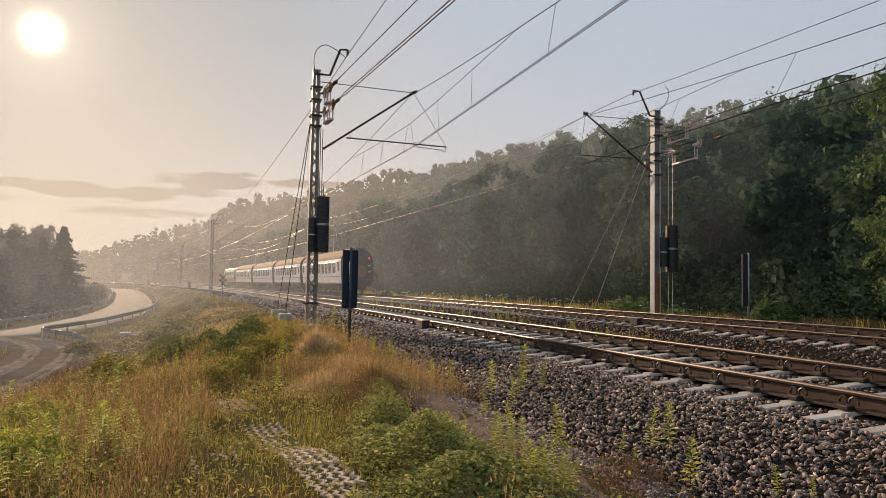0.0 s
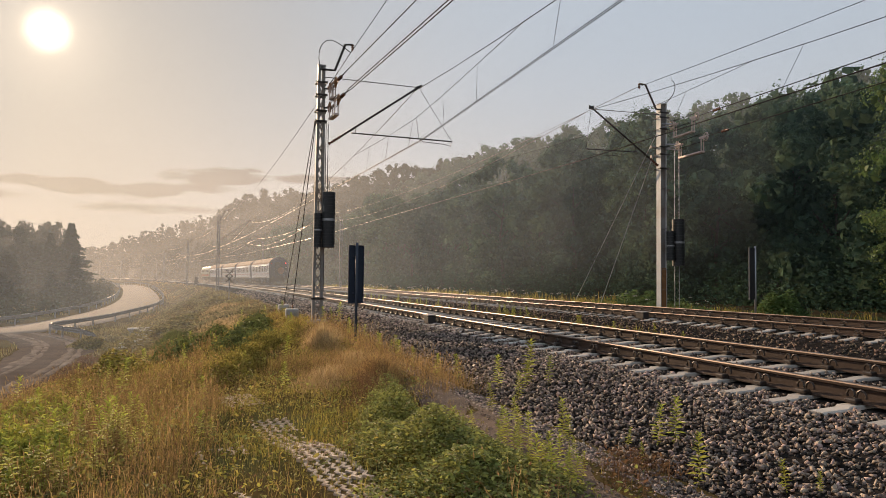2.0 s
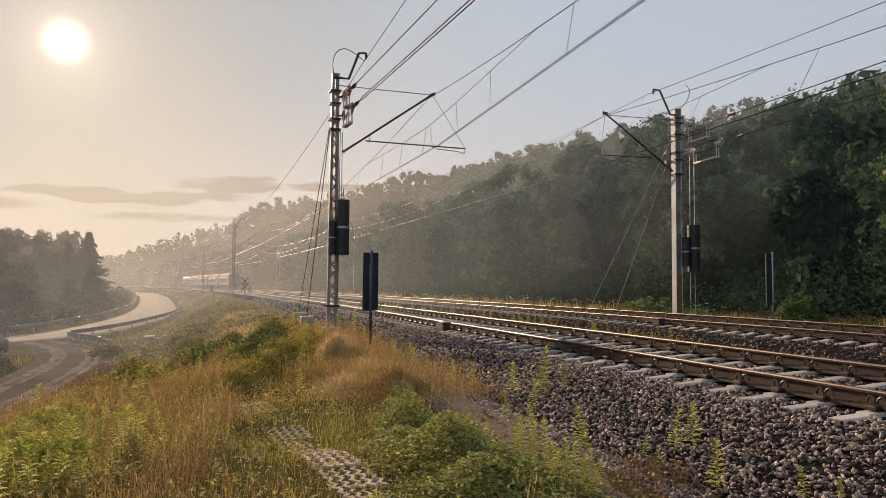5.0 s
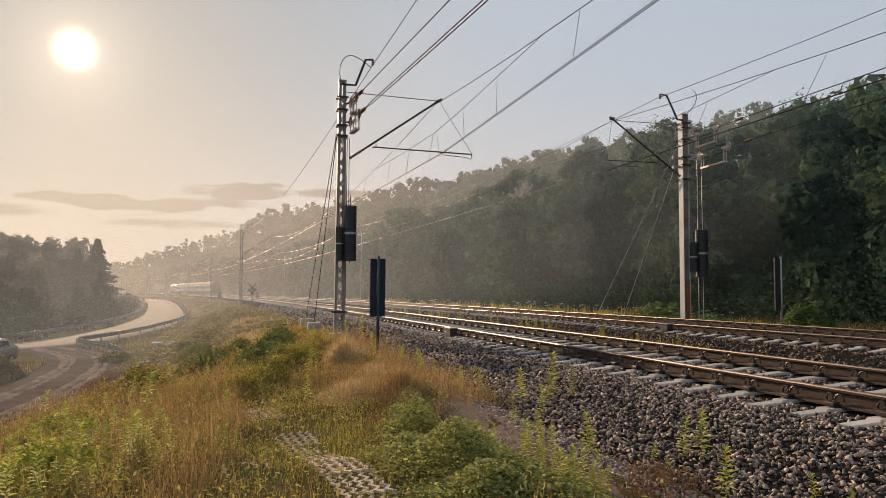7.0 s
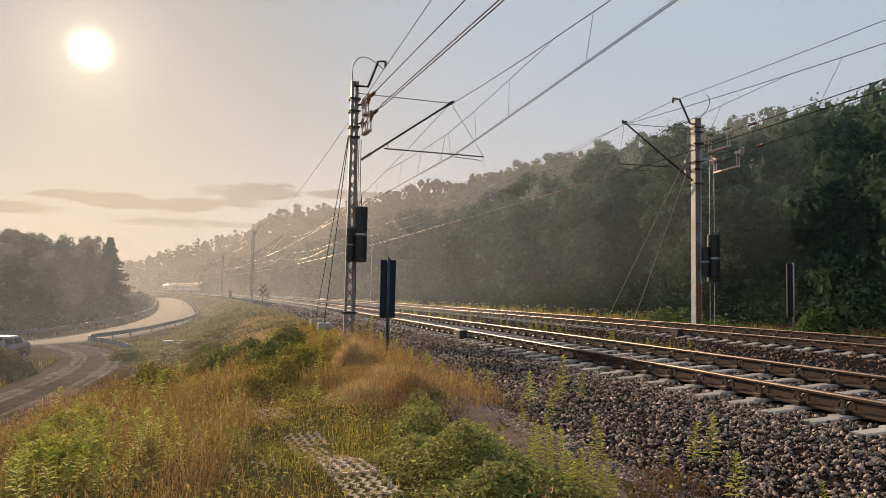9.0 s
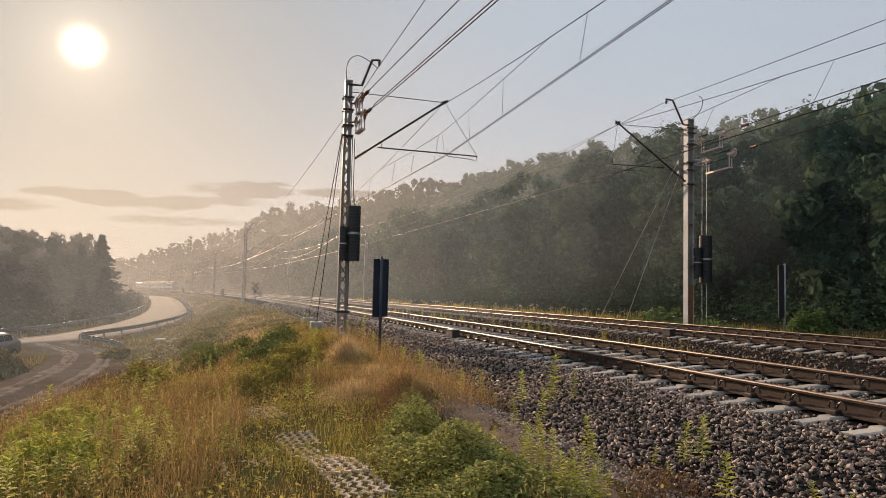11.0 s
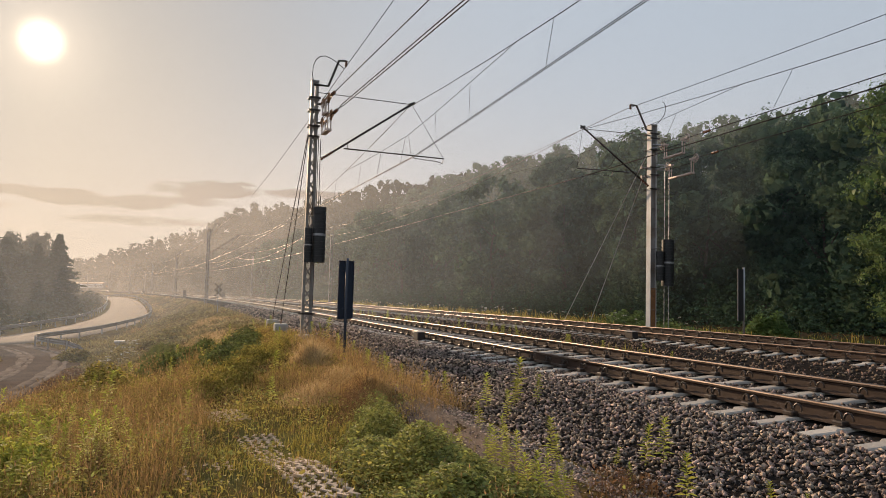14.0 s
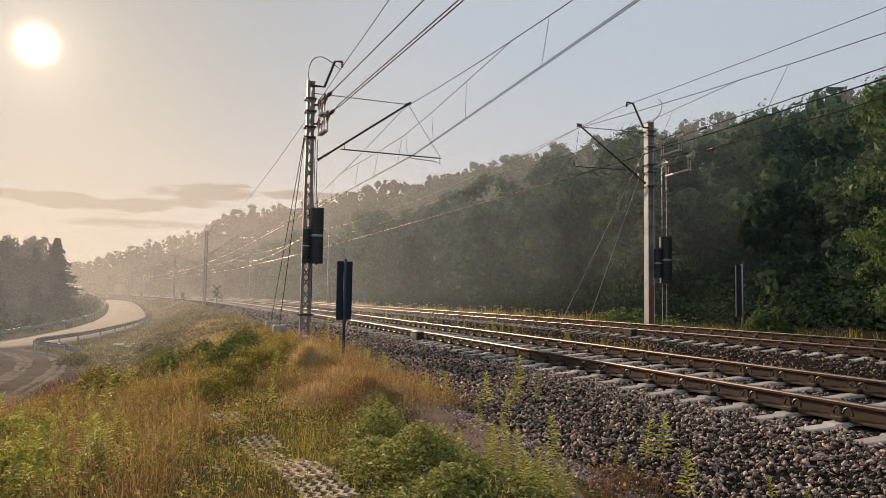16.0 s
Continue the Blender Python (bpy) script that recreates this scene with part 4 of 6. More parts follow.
def blades(rng, x, y, z, h, w, bend=0.35, plume=False):
    """Bent grass blades as narrow tapering strips; plume adds a seed head."""
    n = len(x)
    a, lean = rng.uniform(0, 2 * np.pi, n), rng.normal(0, 1, n) * bend * h
    lx, ly = np.cos(rng.uniform(0, 6.28, n)) * lean, np.sin(rng.uniform(0, 6.28, n)) * lean
    dx, dy = np.cos(a) * w / 2, np.sin(a) * w / 2
    o = np.zeros(n)
    rows = [(-1, 0, 1.0), (1, 0, 1.0), (-1, 0.55, 0.75), (1, 0.55, 0.75), (0, 1.0, 0)]
    v = np.stack([np.stack([x + k * dx * m + lx * t * t, y + k * dy * m + ly * t * t, z - 0.02 + h * t * (1 - 0.12 * np.abs(lean / h))], 1) for k, t, m in rows], 1)
    i = np.arange(n)[:, None] * 5
    loops = np.concatenate([i + 0, i + 1, i + 3, i + 2, i + 2, i + 3, i + 4], 1).ravel()
    sizes = np.tile([4, 3], n)
    out = (v.reshape(-1, 3), loops, sizes)
    if plume:
        some = rng.uniform(0, 1, n) < 0.42
        tip = v[some, 4]
        n = int(some.sum())
        a, h, w, lx, ly, o = a[some], h[some], w[some], lx[some], ly[some], o[some]
        pw = np.maximum(w * 1.8, 0.008)
        px, py = np.cos(a + 0.6) * pw / 2, np.sin(a + 0.6) * pw / 2
        hh = h * rng.uniform(0.1, 0.18, n)
        q = np.stack([tip + np.stack([o, o, -hh * 0.4], 1), tip + np.stack([px, py, hh * 0.1], 1), tip + np.stack([lx * 0.15, ly * 0.15, hh * 0.8], 1), tip + np.stack([-px, -py, hh * 0.1], 1)], 1)
        j = np.arange(n)[:, None] * 4
        out = merge(out, (q.reshape(-1, 3), (j + np.array([0, 1, 2, 3])).ravel(), np.full(n, 4)))
    return out


def clumped(rng, n, u0, u1, s0, s1, per, spread):
    """Points gathered in tufts."""
    m = max(1, n // per)
    x, y, u, s = spots_in(rng, m, u0, u1, s0, s1)
    k = rng.integers(0, m, n)
    x, y = x[k] + rng.normal(0, spread, n), y[k] + rng.normal(0, spread, n)
    u, s = lateral(x, y)
    return x, y, u, s


PATCHES = ((-3.7, 1.2, 0.7, 1.3), (-3.5, 0.6, 0.6, 0.6), (-4.3, 19.6, 0.9, 3.2), (-6.1, 22.8, 1.0, 2.4), (-4.9, 9.0, 0.8, 1.6), (-5.0, 12.0, 0.8, 1.8), (-7.4, 12.5, 1.1, 2.0), (-8.0, 5.5, 0.9, 1.6), (-7.3, 2.7, 0.9, 0.9))


def in_patch(u, s, grow=1.0):
    k = np.zeros(u.shape, dtype=bool)
    for cu, cs, a, b in PATCHES:
        k |= ((u - cu) / (a * grow)) ** 2 + ((s - cs) / (b * grow)) ** 2 < 1
    return k


def bare(u, s):
    """The trodden gravel path and the open part of the paved strip."""
    path = (np.abs(u - (-2.75 - 0.12 * np.clip(2.5 - s, 0, 3))) < 0.32) & (s < 4.8)
    paved = ((np.abs(u + 4.62 + 0.138 * (s - 0.2)) < 0.19) & (((s > -0.6) & (s < 2.85)) | ((s > 3.0) & (s < 3.5)) | ((s > 4.7) & (s < 6.7)))) | ((np.abs(u + 5.28 + 0.235 * (s - 0.42)) < 0.08) & (s > 1.2) & (s < 1.9))
    return path, paved


def build_grass():
    rng = np.random.default_rng(31)
    straw, green, sage, brown = [], [], [], []
    # (count, u, s, tuft size, spread, blade height, blade width)
    for n, u0, u1, s0, s1, per, spread, h0, h1, w in (
            (34000, -9.6, -2.9, -2.5, 9, 34, 0.09, 0.10, 0.36, 0.0045), (4000, -9.6, -2.9, -13, -2.5, 34, 0.12, 0.08, 0.25, 0.008), (20000, -10.0, -2.5, 8, 22, 34, 0.13, 0.10, 0.36, 0.007),
            (5200, -2.75, -1.9, 4.3, 17, 12, 0.08, 0.16, 0.42, 0.005), (13000, -10.6, -2.4, 20, 45, 36, 0.2, 0.08, 0.26, 0.010), (10000, -10.5, -2.2, 45, 110, 40, 0.4, 0.1, 0.3, 0.02), (4000, -9, -2.2, 110, 230, 40, 0.6, 0.2, 0.4, 0.06)):
        x, y, u, s = clumped(rng, n, u0, u1, s0, s1, per, spread)
        path, paved = bare(u, s)
        gold = 0.12 + patchy(x, y, 0.75, 2.0) * 0.45 + 0.22 * (u < -5.6) * (s < 9) + 0.5 * (u > -3.7) * (s > 4) * (s < 22) - 0.3 * (u > -5.6) * (u < -3.9)
        keep = ~in_patch(u, s, 0.35) & (u < np.where((s > 4.4) & (s < 17), -1.95, -2.35)) & ~(path & (rng.uniform(0, 1, n) > np.where(s > 2.8, 0.45, 0.06))) & ~(paved & (rng.uniform(0, 1, n) > 0.15)) & (rng.uniform(0, 1, n) < 0.02 + gold)
        x, y, u, s = x[keep], y[keep], u[keep], s[keep]
        h = rng.uniform(h0, h1, len(x)) * (0.6 + 0.6 * patchy(x, y, 1.1, 0.3)) * np.where(((u > -3.6) & (s > 4) & (s < 16)) | ((u < -5.6) & (s < 8)), 1.35, 1.0)
        straw.append(blades(rng, x, y, surface(x, y), h, w * rng.uniform(0.6, 1.3, len(x)), 0.75, plume=True))
    for n, u0, u1, s0, s1, per, spread, h0, h1, w in (
            (62000, -9.8, -2.85, -2.5, 9, 14, 0.12, 0.04, 0.17, 0.006), (5000, -9.8, -2.85, -13, -2.5, 14, 0.16, 0.04, 0.17, 0.012), (30000, -10, -2.5, 8, 24, 18, 0.13, 0.07, 0.26, 0.010),
            (24000, -11, -2.4, 22, 50, 20, 0.25, 0.06, 0.22, 0.014), (18000, -11, -2.2, 50, 130, 30, 0.5, 0.08, 0.28, 0.028),
            (9000, -16, -9.5, 6, 60, 30, 0.4, 0.15, 0.5, 0.03), (2200, 3.0, 5.4, 8, 60, 14, 0.12, 0.12, 0.4, 0.018), (1200, 10.6, 14.5, 10, 26, 14, 0.2, 0.1, 0.35, 0.02), (8000, 10.4, 14.0, 24, 95, 20, 0.25, 0.2, 0.6, 0.03), (4500, -60, -17, 38, 150, 30, 0.8, 0.3, 0.8, 0.08)):
        x, y, u, s = clumped(rng, n, u0, u1, s0, s1, per, spread)
        path, paved = bare(u, s)
        d, _ = nearest(x, y, ROAD_LINE)
        d2, _ = nearest(x, y, LANE_LINE)
        keep = (d > 3.3) & (d2 > 2.0) & ~(path & (rng.uniform(0, 1, n) > 0.08)) & ~(paved & (rng.uniform(0, 1, n) > 0.5)) & ~((u < -5.6) & (s < 9) & (rng.uniform(0, 1, n) > 0.9)) & ((u < -2.35) | (u > 2.5)) & (rng.uniform(0, 1, n) < 0.35 + 0.8 * patchy(x, y, 0.8, 5.0))
        x, y = x[keep], y[keep]
        h = rng.uniform(h0, h1, len(x)) * (0.6 + 0.7 * patchy(x, y, 1.3, 1.0))
        (sage if (s0 > 20 and u1 < 0) or u1 < -9 else green).append(blades(rng, x, y, surface(x, y), h, np.full(len(x), w), 0.45))
    for n, u0, u1, s0, s1, per, h0, h1, w in ((2200, -8.8, -5.5, 0.6, 9, 26, 0.22, 0.46, 0.004), (1100, -4.4, -2.9, 3.5, 9, 16, 0.2, 0.42, 0.004), (2200, -10.5, -5.6, 9, 24, 26, 0.25, 0.5, 0.008)):
        x, y, u, s = clumped(rng, n, u0, u1, s0, s1, per, 0.17)
        path, paved = bare(u, s)
        keep = ~path & ~paved & (patchy(x, y, 0.9, 4.0) > 0.3)
        x, y = x[keep], y[keep]
        for _ in range(3):
            brown.append(blades(rng, x + rng.normal(0, 0.02, len(x)), y + rng.normal(0, 0.02, len(x)), surface(x, y), rng.uniform(h0, h1, len(x)), np.full(len(x), w), 0.5, plume=True))
    tagged(new("seeding_grass", soup("seeding_grass", *merge(*brown), PLUME)), "brown seeding grass with feathery heads", "grass", kind="stuff")
    tagged(new("slope_grass", soup("slope_grass", *merge(*sage), SAGE)), "sage-green grass along the far slope and verges, greyed for haze", "grass", kind="stuff")
    tagged(new("dry_grass", soup("dry_grass", *merge(*straw), STRAW)), "tall golden dry grass with seed heads on the embankment", "grass", kind="stuff")
    tagged(new("grass", soup("grass", *merge(*green), GREEN)), "short yellow-green grass covering the embankment and verges", "grass", kind="stuff")


build_grass()


def herb_mound(name, cu, cs, a, b, height, n, leaf, mat, label, seed):
    """A low leafy mound: broad leaves at many heights over a patch of ground, with thin stems."""
    rng = np.random.default_rng(seed)
    r, t = rng.uniform(0, 1, n) ** 0.72 * rng.uniform(0.8, 1.15, n), rng.uniform(0, 6.28, n)
    u, s = cu + a * r * np.cos(t), cs + b * r * np.sin(t)
    ang = s / RADIUS
    x, y = -RADIUS + (RADIUS + u) * np.cos(ang), (RADIUS + u) * np.sin(ang)
    top = height * np.clip(1 - r ** 1.6, 0, 1) * (0.45 + 0.9 * patchy(x, y, 3.1, seed)) + 0.04
    z = ground_height(x, y) + top * rng.uniform(0.35, 1.05, n)
    v, f = leaf_card(0.8, 1.0)
    lf = stamp(v, f, placed(turns(n, rng, 0.6, (leaf * 0.6, leaf * 1.25)), np.stack([x, y, z], 1)))
    k = rng.integers(0, n, n // 12)
    st = blades(rng, x[k], y[k], ground_height(x[k], y[k]), top[k], np.full(len(k), leaf * 0.08), 0.3)
    tagged(new(name, soup(name, *merge(lf, st), mat)), label, "ground cover" if leaf < 0.09 else "shrub", "leafy mounds", kind="stuff")


def herb_ridge(name, way, wide, height, n, leaf, mat, label, seed, grassy=0.25):
    """A long swelling of rank leaves along a line of (u, s) places, with grass blades standing out of it."""
    rng = np.random.default_rng(seed)
    w = np.array(way, dtype=float)
    f = rng.uniform(0, len(w) - 1.001, n)
    i = f.astype(int)
    mid = w[i] + (w[i + 1] - w[i]) * (f - i)[:, None]
    off = np.clip(rng.normal(0, 0.45, n), -1.1, 1.1)
    u, s = mid[:, 0] + off * wide, mid[:, 1] + rng.normal(0, wide * 0.5, n)
    x, y = -RADIUS + (RADIUS + u) * np.cos(s / RADIUS), (RADIUS + u) * np.sin(s / RADIUS)
    top = height * np.clip(1 - off ** 2, 0.05, 1) * (0.4 + 0.9 * patchy(x, y, 2.6, seed)) * np.clip(np.minimum(f, len(w) - 1 - f) * 3 + 0.35, 0, 1) + 0.03
    z = ground_height(x, y) + top * np.sqrt(rng.uniform(0.08, 1.0, n))
    v, fc = leaf_card(0.55, 1.1)
    lf = stamp(v, fc, placed(turns(n, rng, 0.75, (leaf * 0.55, leaf * 1.3)), np.stack([x, y, z], 1)))
    k = rng.integers(0, n, int(n * grassy))
    gz = ground_height(x[k], y[k])
    bl = blades(rng, x[k], y[k], gz, top[k] * rng.uniform(0.7, 1.5, len(k)), rng.uniform(0.5, 1.2, len(k)) * leaf * 0.17, 0.6)
    tagged(new(name, soup(name, *merge(lf, bl), mat)), label, "rank herbs", "leafy mounds", kind="stuff")


def tussock(cu, cs, a, b, height, n, mat, label, seed):
    """A swelling of long overhanging grass blades."""
    rng = np.random.default_rng(seed)
    r, t = rng.uniform(0, 1, n) ** 0.6 * rng.uniform(0.8, 1.2, n), rng.uniform(0, 6.28, n)
    u, s = cu + a * r * np.cos(t), cs + b * r * np.sin(t)
    ang = s / RADIUS
    x, y = -RADIUS + (RADIUS + u) * np.cos(ang), (RADIUS + u) * np.sin(ang)
    top = height * np.clip(1 - r ** 1.8, 0, 1) * (0.55 + 0.8 * patchy(x, y, 3.4, seed)) + 0.03
    z = ground_height(x, y) + top * rng.uniform(0.0, 0.7, n)
    h = 0.05 + top * rng.uniform(0.4, 0.8, n)
    tagged(new("tussock", soup("tussock", *blades(rng, x, y, z, h, rng.uniform(0.006, 0.014, n) * (0.6 + cs * 0.05), 0.9), mat)), label, "grass", "grass tussocks", kind="stuff")


def leaf_card(w=1.0, l=1.0):
    """A bent leaf or spray: an uneven six-cornered flake in two halves."""
    v = np.array([(0, -0.5, 0), (0.42, -0.2, 0.12), (0.34, 0.3, 0.1), (0, 0.55, -0.04), (-0.38, 0.22, 0.12), (-0.4, -0.25, 0.1)]) * np.array([w, l, 1])
    return v, np.array([(0, 1, 2, 3), (0, 3, 4, 5)])


def herb_scatter(name, n, u0, u1, s0, s1, leaf, mat, label, seed, tall=0.2, clump=22, spread=0.09):
    """Small broad leaves of low herbs in loose tufts among the grass."""
    rng = np.random.default_rng(seed)
    x, y, u, s = clumped(rng, n, u0, u1, s0, s1, clump, spread)
    path, paved = bare(u, s)
    keep = (rng.uniform(0, 1, n) < 0.15 + patchy(x, y, 0.9, seed)) & ~((path | paved) & (rng.uniform(0, 1, n) > 0.3)) & (u < -2.5)
    x, y = x[keep], y[keep]
    z = ground_height(x, y) + rng.uniform(0.02, tall, len(x)) * (0.4 + 0.8 * patchy(x, y, 2.1, seed))
    v, f = leaf_card(0.6, 1.1)
    tagged(new(name, soup(name, *stamp(v, f, placed(turns(len(x), rng, 0.7, (leaf * 0.5, leaf * 1.3)), np.stack([x, y, z], 1))), mat)), label, "herbs", kind="stuff")


def flake():
    """One bent spray of leaves for trees."""
    return np.array([(0, -0.5, 0), (0.36, 0.0, 0.14), (0, 0.55, -0.05), (-0.4, 0.05, 0.12)]), np.array([(0, 1, 2, 3)])


def thicket(name, spots, height, per, leaf, mat, label, seed, wide=1.4):
    """A belt of bushes: leaf sprays on many small uneven domes."""
    rng = np.random.default_rng(seed)
    pts = []
    for s, u in spots:
        at = line(s + rng.uniform(-0.8, 0.8), u + rng.uniform(-0.9, 0.9))
        h = height * rng.uniform(0.45, 1.1)
        d = rng.normal(size=(per, 3))
        d /= np.linalg.norm(d, axis=1)[:, None]
        d[:, 2] = np.abs(d[:, 2])
        pts.append(np.array([at.x, at.y, ground_at(at.x, at.y) - 0.1]) + d * np.array([wide, wide, h]) * rng.uniform(0.6, 1.1, (per, 1)))
    p = np.concatenate(pts)
    v, f = flake()
    tagged(new(name, soup(name, *stamp(v, f, placed(turns(len(p), rng, 0.8, (leaf * 0.6, leaf * 1.3)), p)), mat)), label, "bushes", kind="stuff")


def build_mounds():
    herb_scatter("low_herbs", 24000, -9.6, -2.8, -2.5, 10, 0.03, GREEN, "low olive-green herbs among the grass", 51)
    herb_scatter("low_herbs", 13000, -8.8, -5.0, 0.2, 9, 0.04, GREEN, "yellow-green leafy herbs among the dry grass", 56, 0.3, 26, 0.12)
    herb_scatter("low_herbs", 9000, -9.6, -2.8, -2.5, 10, 0.045, HERB, "darker leafy herbs among the grass", 52, 0.24)
    herb_scatter("withered_herbs", 9000, -9.6, -2.8, -2.5, 12, 0.026, RUSTLEAF, "red-brown withered herbs among the grass", 53, 0.28)
    herb_scatter("low_herbs", 11000, -10, -2.6, 9, 26, 0.07, GREEN, "olive-green herbs on the slope", 54, 0.26, 24, 0.16)
    herb_scatter("low_herbs", 7000, -10.5, -2.5, 24, 60, 0.13, SAGE, "olive-green herbs along the slope", 55, 0.3, 24, 0.3)
    herb_mound("bramble", -3.75, 1.25, 0.75, 1.45, 0.34, 11000, 0.036, HERB, "low dark-green bramble with broad leaves beside the path", 1)
    herb_mound("bramble", -3.75, 0.0, 0.85, 0.8, 0.26, 6500, 0.036, HERB, "low leafy bramble creeping to the gravel", 2)
    herb_ridge("rank_herbs", [(-5.25, 11.3), (-4.75, 14.0), (-4.45, 17.0), (-3.95, 20.0)], 0.55, 0.55, 7000, 0.075, DARKHERB, "dark green clump of rank herbs on the slope", 70)
    herb_ridge("rank_herbs", [(-6.5, 11.5), (-6.3, 15.0), (-5.9, 19.0), (-5.3, 23.0)], 0.6, 0.5, 6000, 0.085, DARKHERB, "dark green clump of rank herbs lower on the slope", 71)
    herb_ridge("rank_herbs", [(-5.65, 6.9), (-5.2, 8.6), (-4.7, 10.6), (-3.9, 13.0), (-3.4, 15.2)], 0.4, 0.3, 9000, 0.045, GREEN, "ridge of pale green herbs and long grass", 72, 0.5)
    # dark-leaved strip that paints the shade below the green ridge
    herb_ridge("rank_herbs", [(-5.2, 9.3), (-4.7, 11.2), (-4.2, 12.8)], 0.22, 0.36, 2600, 0.045, DARKHERB, "herbs below the green ridge, its shade put into their dark colour", 73)
    herb_ridge("rank_herbs", [(-3.95, 2.5), (-3.65, 3.3), (-3.5, 4.0)], 0.34, 0.3, 2600, 0.034, HERB, "dark leafy shrub among dry stalks beside the path", 74, 0.3)
    herb_ridge("withered_herbs", [(-3.9, 3.4), (-3.55, 4.6), (-3.4, 5.6)], 0.35, 0.42, 1500, 0.022, RUSTLEAF, "brown withered stalks with seed heads", 75, 0.6)
    herb_ridge("withered_herbs", [(-2.75, -0.5), (-2.4, 0.1), (-2.1, -0.1), (-2.2, 0.7)], 0.28, 0.13, 420, 0.035, RUSTLEAF, "red-brown withered weeds at the ballast's foot", 76, 0.6)
    herb_ridge("rank_herbs", [(-7.9, 3.5), (-7.3, 2.6), (-6.95, 1.7)], 0.4, 0.3, 2600, 0.06, STALK, "yellow-green leafy herbs in dry grass", 77, 0.3)
    herb_mound("bramble", -3.75, 2.5, 0.5, 0.5, 0.36, 3000, 0.032, HERB, "dark tuft of bramble beside the gravel path", 16)
    for cu, cs, wa, wb, h, n, mt, label, seed in (
            (-3.2, 7.6, 0.5, 1.5, 0.3, 3200, PALESTRAW, "pale drooping dry grass beside the path", 26), (-2.9, 12.6, 0.4, 1.6, 0.36, 2600, PALESTRAW, "pale drooping dry grass below the mast", 27), (-4.0, 6.0, 0.5, 1.0, 0.24, 1800, PALESTRAW, "pale dry grass on the crest", 28), (-5.0, 26.0, 1.2, 5.0, 0.2, 3600, PALESTRAW, "pale dry grass on the slope behind the mast", 29), (-4.6, 38.0, 1.2, 7.0, 0.2, 3600, PALESTRAW, "pale dry grass along the slope", 30),
            (-3.35, 10.6, 0.45, 1.0, 0.46, 3000, PALESTRAW, "drooping golden tussock of dry grass near the mast", 22),
            (-3.3, 5.6, 0.4, 0.8, 0.30, 1800, STRAW, "golden tussock of dry grass beside the path", 23), (-6.9, 28.0, 0.8, 4.0, 0.4, 4200, DARKGRASS, "long clump of rank grass low on the slope", 24)):
        tussock(cu, cs, wa, wb, h, n, mt, label, seed)
    herb_mound("shrub", -7.5, 10.5, 0.9, 1.8, 0.45, 5200, 0.06, GREEN, "tall green herbs at the foot of the slope", 7)
    herb_mound("shrub", -8.0, 5.6, 0.9, 1.7, 0.3, 3000, 0.05, STALK, "yellow-green leafy herbs in dry grass", 8)
    herb_mound("shrub", -7.4, 2.6, 0.9, 1.0, 0.25, 3400, 0.04, STALK, "bright yellow-green leafy herbs in dry grass", 9)
    herb_mound("shrub", -6.9, 40, 1.1, 6.0, 0.35, 3400, 0.17, SAGE, "pale grassy hummock on the slope", 10)
    herb_mound("shrub", -16.2, 33.6, 0.75, 0.9, 1.3, 4200, 0.10, SAGE, "tall weeds standing before the parked car", 12)
    herb_mound("shrub", -15.3, 33.2, 0.9, 1.0, 0.95, 3600, 0.10, SAGE, "dull green weeds at the edge of the lane", 25)
    herb_mound("shrub", 13.5, 24, 1.2, 5.0, 0.7, 2600, 0.14, LEAF_SUN, "green weeds along the foot of the wood", 13)
    herb_mound("shrub", 13.3, 15.5, 0.8, 1.2, 0.9, 2200, 0.12, LEAF_SUN, "bright green weeds along the foot of the wood", 14)
    herb_mound("shrub", -11.6, 41.5, 1.2, 2.6, 0.55, 2600, 0.13, SAGE, "rank herbs round the end of the guardrail", 17)
    herb_mound("shrub", -10.7, 31, 0.8, 7.0, 0.25, 3000, 0.09, RUSTLEAF, "brown withered herbs along the dirt lane", 18)
    hump = np.random.default_rng(91)
    thicket("grassy_hummocks", [(hump.uniform(24, 85), hump.uniform(-8.2, -3.6)) for _ in range(46)], 0.42, 210, 0.13, SAGE, "sage-green grassy hummocks along the slope", 63, 0.75)
    thicket("grassy_hummocks", [(hump.uniform(34, 52), hump.uniform(-11.0, -7.6)) for _ in range(22)], 0.6, 240, 0.12, SAGE, "pale rank herbs in the ditch below the slope", 64, 0.7)
    thicket("rank_herbs", [(hump.uniform(8, 20), hump.uniform(-9.6, -7.6)) for _ in range(14)], 0.4, 260, 0.07, SAGE, "sage-green herbs at the slope's foot", 65, 0.6)
    for s, u in ((60.0, 11.6), (82.0, 11.8)):
        herb_mound("dark_plant", u, s, 0.6, 0.6, 1.0, 420, 0.2, LEAF_SHADED, "dark spiky plant beside the far track", int(s))
    thicket("undergrowth", [(s, u) for s in np.arange(6, 150, 1.5) for u in (15.5, 17.3, 19.2)], 2.6, 120, 0.15, LEAF_SHADED, "undergrowth at the foot of the wood, shade put into its leaf colour", 61)
    road = offset_path(ROAD_LINE[(ROAD_LINE[:, 1] > 56) & (ROAD_LINE[:, 1] < 175)], -6.0)
    spots = [lateral(p[0] - k * 2.6, p[1] + k) for p in road for k in range(4)]
    thicket("bushes", [(float(b), float(a)) for a, b in spots], 2.2, 42, 0.5, LEAF_FAR, "hazy bushes on the bank behind the guardrail", 62)


build_mounds()


